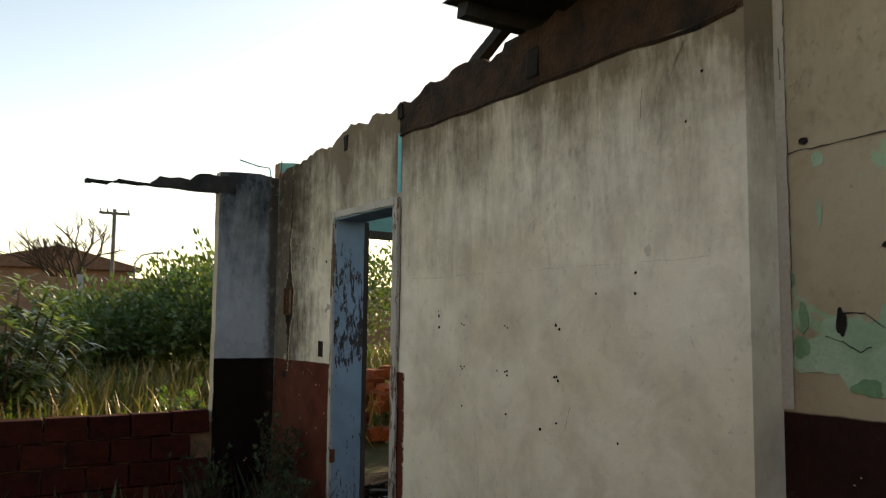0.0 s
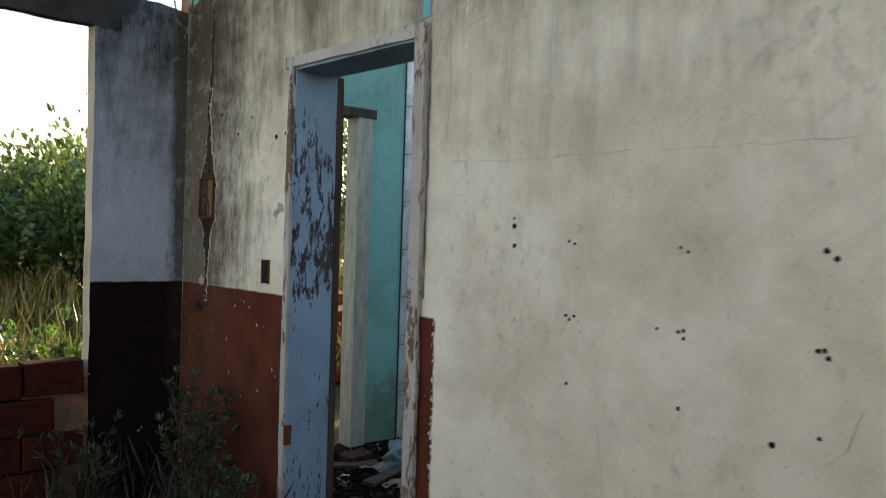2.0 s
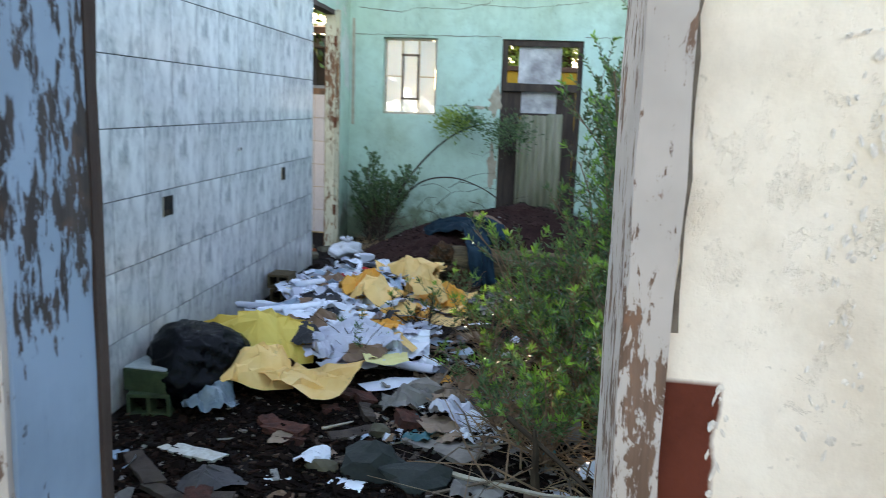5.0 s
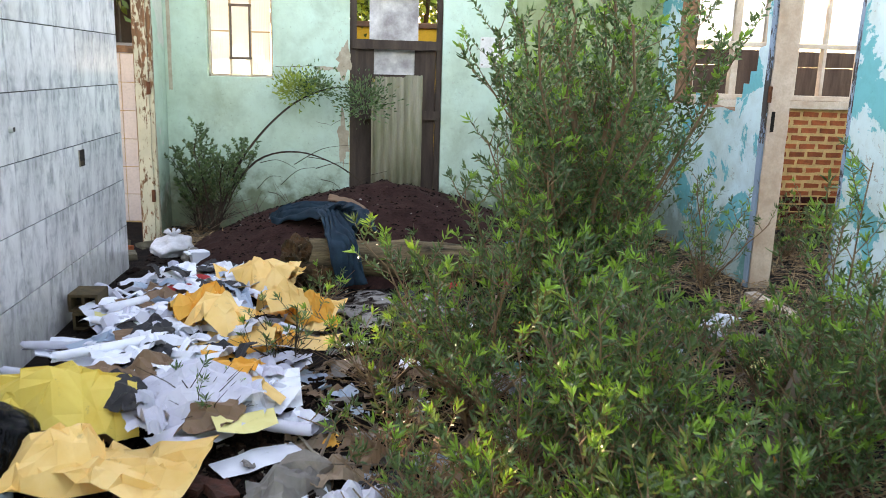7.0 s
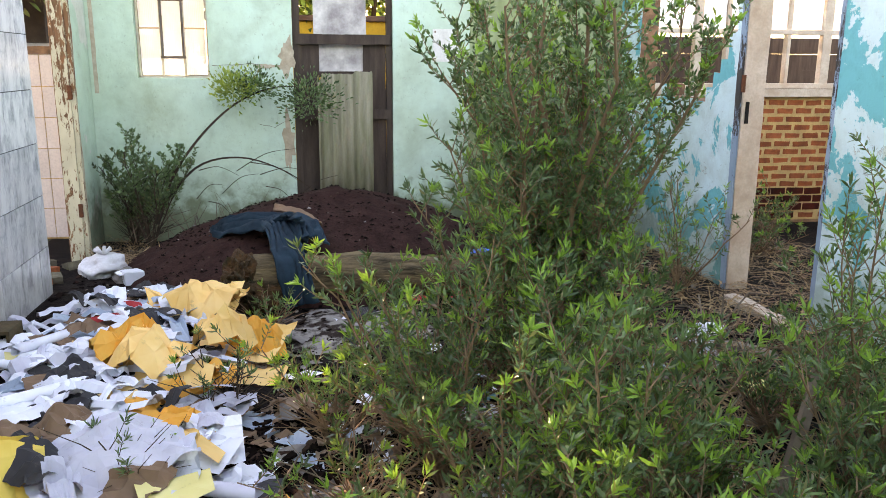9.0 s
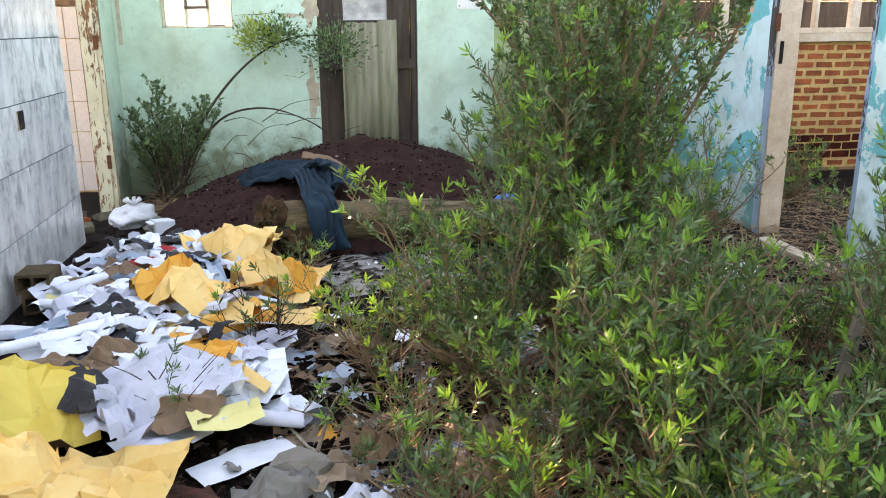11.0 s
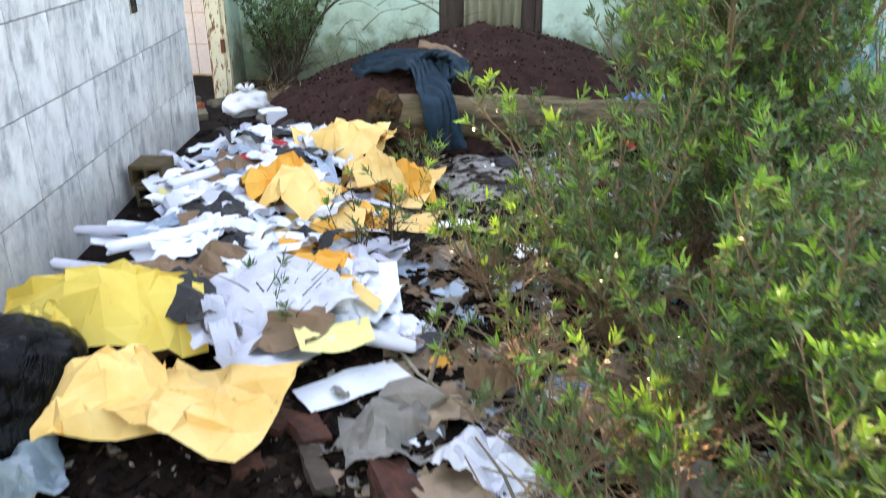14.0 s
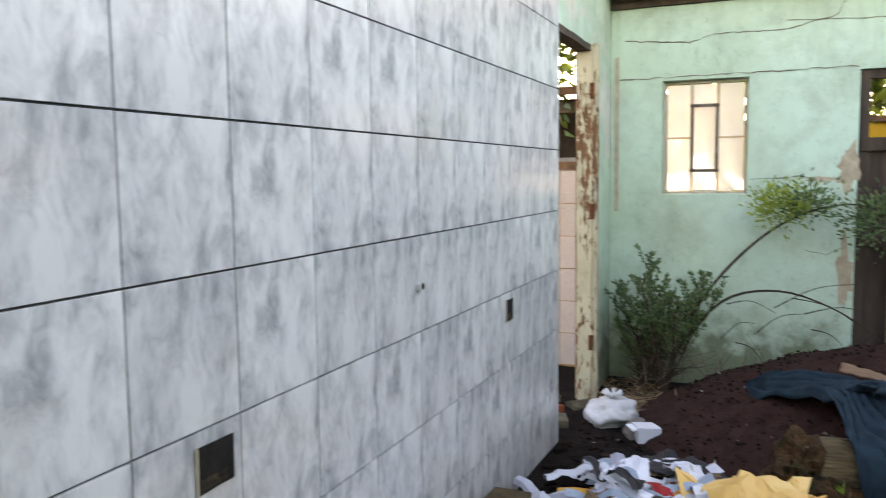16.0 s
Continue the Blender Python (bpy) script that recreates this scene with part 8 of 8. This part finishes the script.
# scraps strewn over the rubble
for k in range(150):
    x, y = rp.uniform(4.1, 7.6), rp.uniform(5.6, 7.9)
    if x < 4.9 and y > 7.5:
        continue
    s = rp.uniform(0.05, 0.16)
    mat, lab = rp.choice([(P_WHITE, "white paper scrap on the rubble")] * 6 + [(P_TAN, "tan cardboard scrap on the rubble")] * 6 + [(P_GREY, "dirty grey scrap on the rubble")] * 6 + [(P_BLUE, "light blue plastic scrap on the rubble")] * 2 + [(P_BROWN, "brown cardboard scrap on the rubble")] * 4 + [(P_DARK, "dark rag scrap on the rubble")] * 2 + [(P_TEAL, "teal rag scrap on the rubble")] + [(P_ORANGE, "orange wrapper scrap on the rubble")])
    sheet((x, y), s, s * rp.uniform(0.7, 1.6), rp.uniform(0, 180), mat, lab, 400 + k % 60, rp.uniform(0.02, 0.05), 5, lift=rp.uniform(-0.005, 0.015), name="scrap", tilt=(rp.uniform(-10, 10), rp.uniform(-10, 10)))
for k in range(120):
    x, y = rp.uniform(4.5, 6.3), rp.uniform(7.05, 7.85)
    s = rp.uniform(0.03, 0.11)
    mat, lab = rp.choice([(P_WHITE, "white paper scrap on the rubble")] * 4 + [(P_TAN, "tan cardboard scrap on the rubble")] * 3 + [(P_GREY, "dirty grey scrap on the rubble")] * 4 + [(P_LILAC, "pale plastic scrap on the rubble")] + [(P_BROWN, "brown cardboard scrap on the rubble")] * 7 + [(P_BLUE, "light blue plastic scrap on the rubble")])
    sheet((x, y), s, s * rp.uniform(0.7, 1.8), rp.uniform(0, 180), mat, lab, 400 + k % 60, rp.uniform(0.03, 0.06), 5, lift=0.0, name="scrap", tilt=(rp.uniform(-14, 14), rp.uniform(-14, 14)))
for k in range(34):
    x, y = rp.uniform(3.0, 4.6), rp.uniform(7.6, 8.95)
    s = rp.uniform(0.03, 0.10)
    mat, lab = rp.choice([(P_WHITE, "white paper scrap on the dirt"), (P_GREY, "dirty grey scrap on the dirt"), (P_TAN, "tan cardboard scrap on the dirt"), (P_BROWN, "brown cardboard scrap on the dirt")])
    sheet((x, y), s, s * rp.uniform(0.7, 1.8), rp.uniform(0, 180), mat, lab, 400 + k % 60, rp.uniform(0.01, 0.03), 5, lift=0.0, name="scrap")


# ---------------------------------------------------------------- fine litter
def litter():
    r = random.Random(50)
    verts, faces = [], []
    for k in range(38200):
        if k >= 36000:
            x, y = r.uniform(3.0, 6.2), r.uniform(6.4, 8.7)
        elif k < 24000:
            x, y = r.uniform(2.6, 6.2), r.uniform(6.2, 8.98)
        else:
            x, y = r.uniform(2.6, 9.7), r.uniform(4.7, 8.98)
        s = 0.0025 + 0.015 * r.random() ** 2.8
        if k >= 36000:
            s = r.uniform(0.006, 0.019)
        ln = s * r.uniform(1.0, 3.2)
        t = 0.0015 + s * r.uniform(0.05, 0.30)
        m = Matrix.Translation((x, y, ground_height(x, y) + t * 0.5 + r.uniform(-0.003, 0.008))) @ Euler((r.gauss(0, 0.3), r.gauss(0, 0.3), r.uniform(0, 6.28))).to_matrix().to_4x4()
        b = len(verts)
        c = [r.uniform(0.35, 1.2) for _ in range(4)]
        for zz in (-t, t):
            for (sx, sy), q in zip(((-1, -1), (1, -1), (1, 1), (-1, 1)), c):
                verts.append(tuple(m @ Vector((sx * ln * q, sy * s * q, zz))))
        faces += [(b + 4, b + 5, b + 6, b + 7), (b, b + 1, b + 5, b + 4), (b + 1, b + 2, b + 6, b + 5), (b + 2, b + 3, b + 7, b + 6), (b + 3, b, b + 4, b + 7)]
    me = bpy.data.meshes.new("litter")
    me.from_pydata(verts, [], faces)
    me.materials.append(MAT_FLAKES)
    tagged(new("litter", me), "wood chips, bark, shards and dead leaves covering the soil", "litter", kind="stuff")


litter()


def concrete_patch():
    bm = bmesh.new()
    n = 40
    c = bm.verts.new((7.2, 7.2, ground_height(7.2, 7.2) + 0.012))
    ring = []
    for i in range(n):
        a = 2 * math.pi * i / n
        k = 1 + 0.3 * noise.noise(Vector((math.cos(a) * 2, math.sin(a) * 2, 3)))
        x, y = 7.2 + 0.42 * k * math.cos(a), 7.15 + 0.75 * k * math.sin(a)
        ring.append(bm.verts.new((x, y, ground_height(x, y) - 0.004)))
    for i in range(n):
        bm.faces.new((c, ring[i], ring[(i + 1) % n]))
    M = Mat("worn_cement_floor", 0.95, spec=0.1)
    worn = M.ramp(M.noise(5, 7, 0.7), (0.46, 0.0), (0.54, 1.0))
    M.colour(M.mix(worn, (0.030, 0.020, 0.016), M.mix(M.noise(14, 5), (0.36, 0.33, 0.30), (0.18, 0.165, 0.145))))
    M.bump(M.noise(30, 4), 0.4, 0.006)
    tagged(part("floor_patch", bm, M.m), "bare patch of grey cement floor before the log", kind="structure")


concrete_patch()
# ---------------------------------------------------------------- wall tiles of the north wall
def tile_material():
    M = Mat("marbled_tile", 0.20, spec=0.45)
    sh = M.n.new("ShaderNodeVectorMath")
    sh.operation = "ADD"
    M.l.new(M.obj, sh.inputs[0])
    off = M.n.new("ShaderNodeCombineXYZ")
    # three printed variants of the pattern
    step = M.math("MULTIPLY", M.math("FLOOR", M.math("MULTIPLY", M.info.outputs["Random"], 3)), 3.7)
    M.put(off.inputs[0], step)
    M.put(off.inputs[2], step)
    M.l.new(off.outputs[0], sh.inputs[1])
    v = sh.outputs[0]
    a = M.noise(1.0, 5, 0.6, vec=v, stretch=(9.5, 6, 5.0), distort=0.6)
    b = M.noise(1.0, 4, 0.6, vec=v, stretch=(24, 10, 15), distort=1.0)
    f = M.math("ADD", M.math("MULTIPLY", a, 0.72), M.math("MULTIPLY", b, 0.28))
    c = M.ramp(f, (0.32, (0.27, 0.28, 0.295)), (0.41, (0.42, 0.43, 0.44)), (0.50, (0.60, 0.60, 0.605)), (0.60, (0.72, 0.72, 0.715)))
    # dirt near the floor and a little warm staining
    d = M.ramp(M.noise(2.2, 5, 0.65), (0.56, 0.0), (0.78, 1.0))
    c = M.mix(M.math("MULTIPLY", d, 0.35), c, (0.36, 0.31, 0.24))
    low = M.below(2, 0.32, 0.5, 3, soft=0.22)
    c = M.mix(M.math("MULTIPLY", low, 0.35), c, (0.22, 0.19, 0.15))
    k = M.math("ADD", M.math("MULTIPLY", M.info.outputs["Random"], 0.10), 0.95)
    M.colour(M.mix(1.0, c, k, "MULTIPLY"))
    M.bump(M.noise(7, 3, 0.5), 0.08, 0.004)
    return M.m


MAT_TILE = tile_material()
PITCH_X, PITCH_Z = 0.3305, 0.3265


def wall_tiles():
    back = part("tile_bed", box_bm((3.90, 9.034, -0.05), (8.256, 9.0445, 2.585)), MAT_GROUT, wall_north)
    meshes = {}
    xs = [3.90] + [5.417 + PITCH_X * k for k in range(-4, 9)] + [8.257]
    zs = [0.951 + PITCH_Z * k for k in range(-3, 6)]
    zs = [-0.03] + zs[1:] if zs[0] < -0.03 else [-0.03] + zs
    g = 0.0026
    r = random.Random(4)
    for i in range(len(xs) - 1):
        for j in range(len(zs) - 1):
            w, h = xs[i + 1] - xs[i], zs[j + 1] - zs[j]
            if h < 0.02:
                continue
            key = (round(w, 3), round(h, 3))
            if key not in meshes:
                bm = box_bm((g, -0.0035, g), (w - g, 0.0045, h - g), 0.0008)
                ob = part("tile", bm, MAT_TILE, wall_north)
                meshes[key] = ob.data
            else:
                ob = new("tile", meshes[key])
                ob.parent = wall_north
            ob.location = (xs[i], 9.0335 - 0.0045 + r.uniform(-0.0006, 0.0006), zs[j])
            ob.rotation_euler = (r.uniform(-0.0012, 0.0012), 0, r.uniform(-0.0012, 0.0012))
    # sockets broken through the tiles, and a pipe stub
    for x0, x1, z0, z1 in ((5.262, 5.385, 0.815, 0.915), (7.322, 7.422, 0.825, 0.915)):
        e = tagged(empty("socket_box", (x0, 9.02, z0)), "empty wall socket box broken into the tiles", "socket box")
        bm = bmesh.new()
        add_box(bm, (0, 0.0008, 0), (x1 - x0, 0.004, z1 - z0))
        for v in bm.verts:
            v.co.x += r.uniform(-0.004, 0.004)
            v.co.z += r.uniform(-0.004, 0.004)
        part("recess", bm, MAT_BLACK, e)
        part("clay_edge", box_bm((0.008, -0.0008, 0.006), (x1 - x0 - 0.03, 0.0012, 0.03), 0.0, None, 0.004), MAT_SCAR, e)
        part("rim", box_bm((-0.004, -0.001, -0.004), (0.002, 0.002, z1 - z0 + 0.002), 0.0005, None, 0.0012), MAT_RAW, e)
    pp = part("pipe_stub", tube_bm([(6.385, 9.04, 1.11), (6.385, 9.005, 1.11)], [0.017, 0.017], 12), MAT_PVC)
    part("bore", tube_bm([(6.385, 9.006, 1.11), (6.385, 9.0035, 1.11)], [0.0115, 0.0115], 12), MAT_BLACK, pp)
    tagged(pp, "pale plastic pipe stub in the tiled wall", "pipe")
    # broken cement along the top of the tiling
    bm = bmesh.new()
    prev = None
    for i in range(90):
        x = 3.88 + i * 0.0492
        z = 2.60 + 0.025 * noise.noise(Vector((x * 3, 2, 5)))
        cur = [bm.verts.new((x, 9.02, 2.575)), bm.verts.new((x, 9.024, z)), bm.verts.new((x, 9.05, z + 0.01))]
        if prev:
            bm.faces.new((prev[0], cur[0], cur[1], prev[1]))
            bm.faces.new((prev[1], cur[1], cur[2], prev[2]))
        prev = cur
    part("tile_capping", bm, MAT_RAW, wall_north)


wall_tiles()


# ---------------------------------------------------------------- bricks: the broken north wall and the bare east stretch
def bricks_low_wall():
    r = random.Random(6)
    meshes = []
    for k in range(4):
        bm = box_bm((0, 0, 0), (0.275, 0.13, 0.165), 0.006, None, 0.004)
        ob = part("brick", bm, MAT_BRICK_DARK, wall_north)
        meshes.append(ob.data)
        ob.location = (0.2 + k * 0.29, 8.99, 0.0)
    for j in range(4):
        x = -4.4 + (0.14 if j % 2 else 0)
        while x < 1.56:
            top = 0.18 * (j + 1)
            if not (j == 0 and 0.1 < x < 1.3):
                ob = new("brick", meshes[r.randrange(4)])
                ob.parent = wall_north
                ob.location = (x, 8.995 + r.uniform(-0.005, 0.008), 0.18 * j - 0.01 + (rag(x, 0.012, 44, 1.3) if j == 3 else 0))
                ob.rotation_euler = (0, 0, r.uniform(-0.02, 0.02))
            x += 0.29


def bricks_east():
    r = random.Random(16)
    meshes = []
    for k in range(4):
        bm = box_bm((0, 0, 0), (0.012, 0.158, 0.048), 0.005, None, 0.004)
        ob = part("brick", bm, MAT_BRICK_OLD, wall_east)
        meshes.append(ob.data)
        ob.location = (9.80, 1.9 + 0.21 * k, 0.02)
    # lowest courses use the darker brick, coloured for the shade there
    shaded = []
    for k in range(4):
        ob = part("brick", box_bm((0, 0, 0), (0.013, 0.176, 0.062), 0.004, None, 0.003), MAT_BRICK_DARK, wall_east)
        shaded.append(ob.data)
        ob.location = (9.799, 2.74 + 0.19 * k, 0.02)
    part("mortar_bed", box_bm((9.804, 1.7, 0.0), (9.8095, 4.44, 1.235)), MAT_MORTAR, wall_east)
    n = 0
    for j in range(1, 16):
        y = 2.0 + (0.095 if j % 2 else 0)
        while y < 4.25:
            if n < 210:
                ob = new("brick", (shaded if j < 4 else meshes)[r.randrange(4)])
                ob.parent = wall_east
                ob.location = (9.7985 + r.uniform(-0.002, 0.002), y, 0.02 + j * 0.0765)
                ob.rotation_euler = (r.uniform(-0.02, 0.02), 0, 0)
                n += 1
            y += 0.19


bricks_low_wall()
bricks_east()
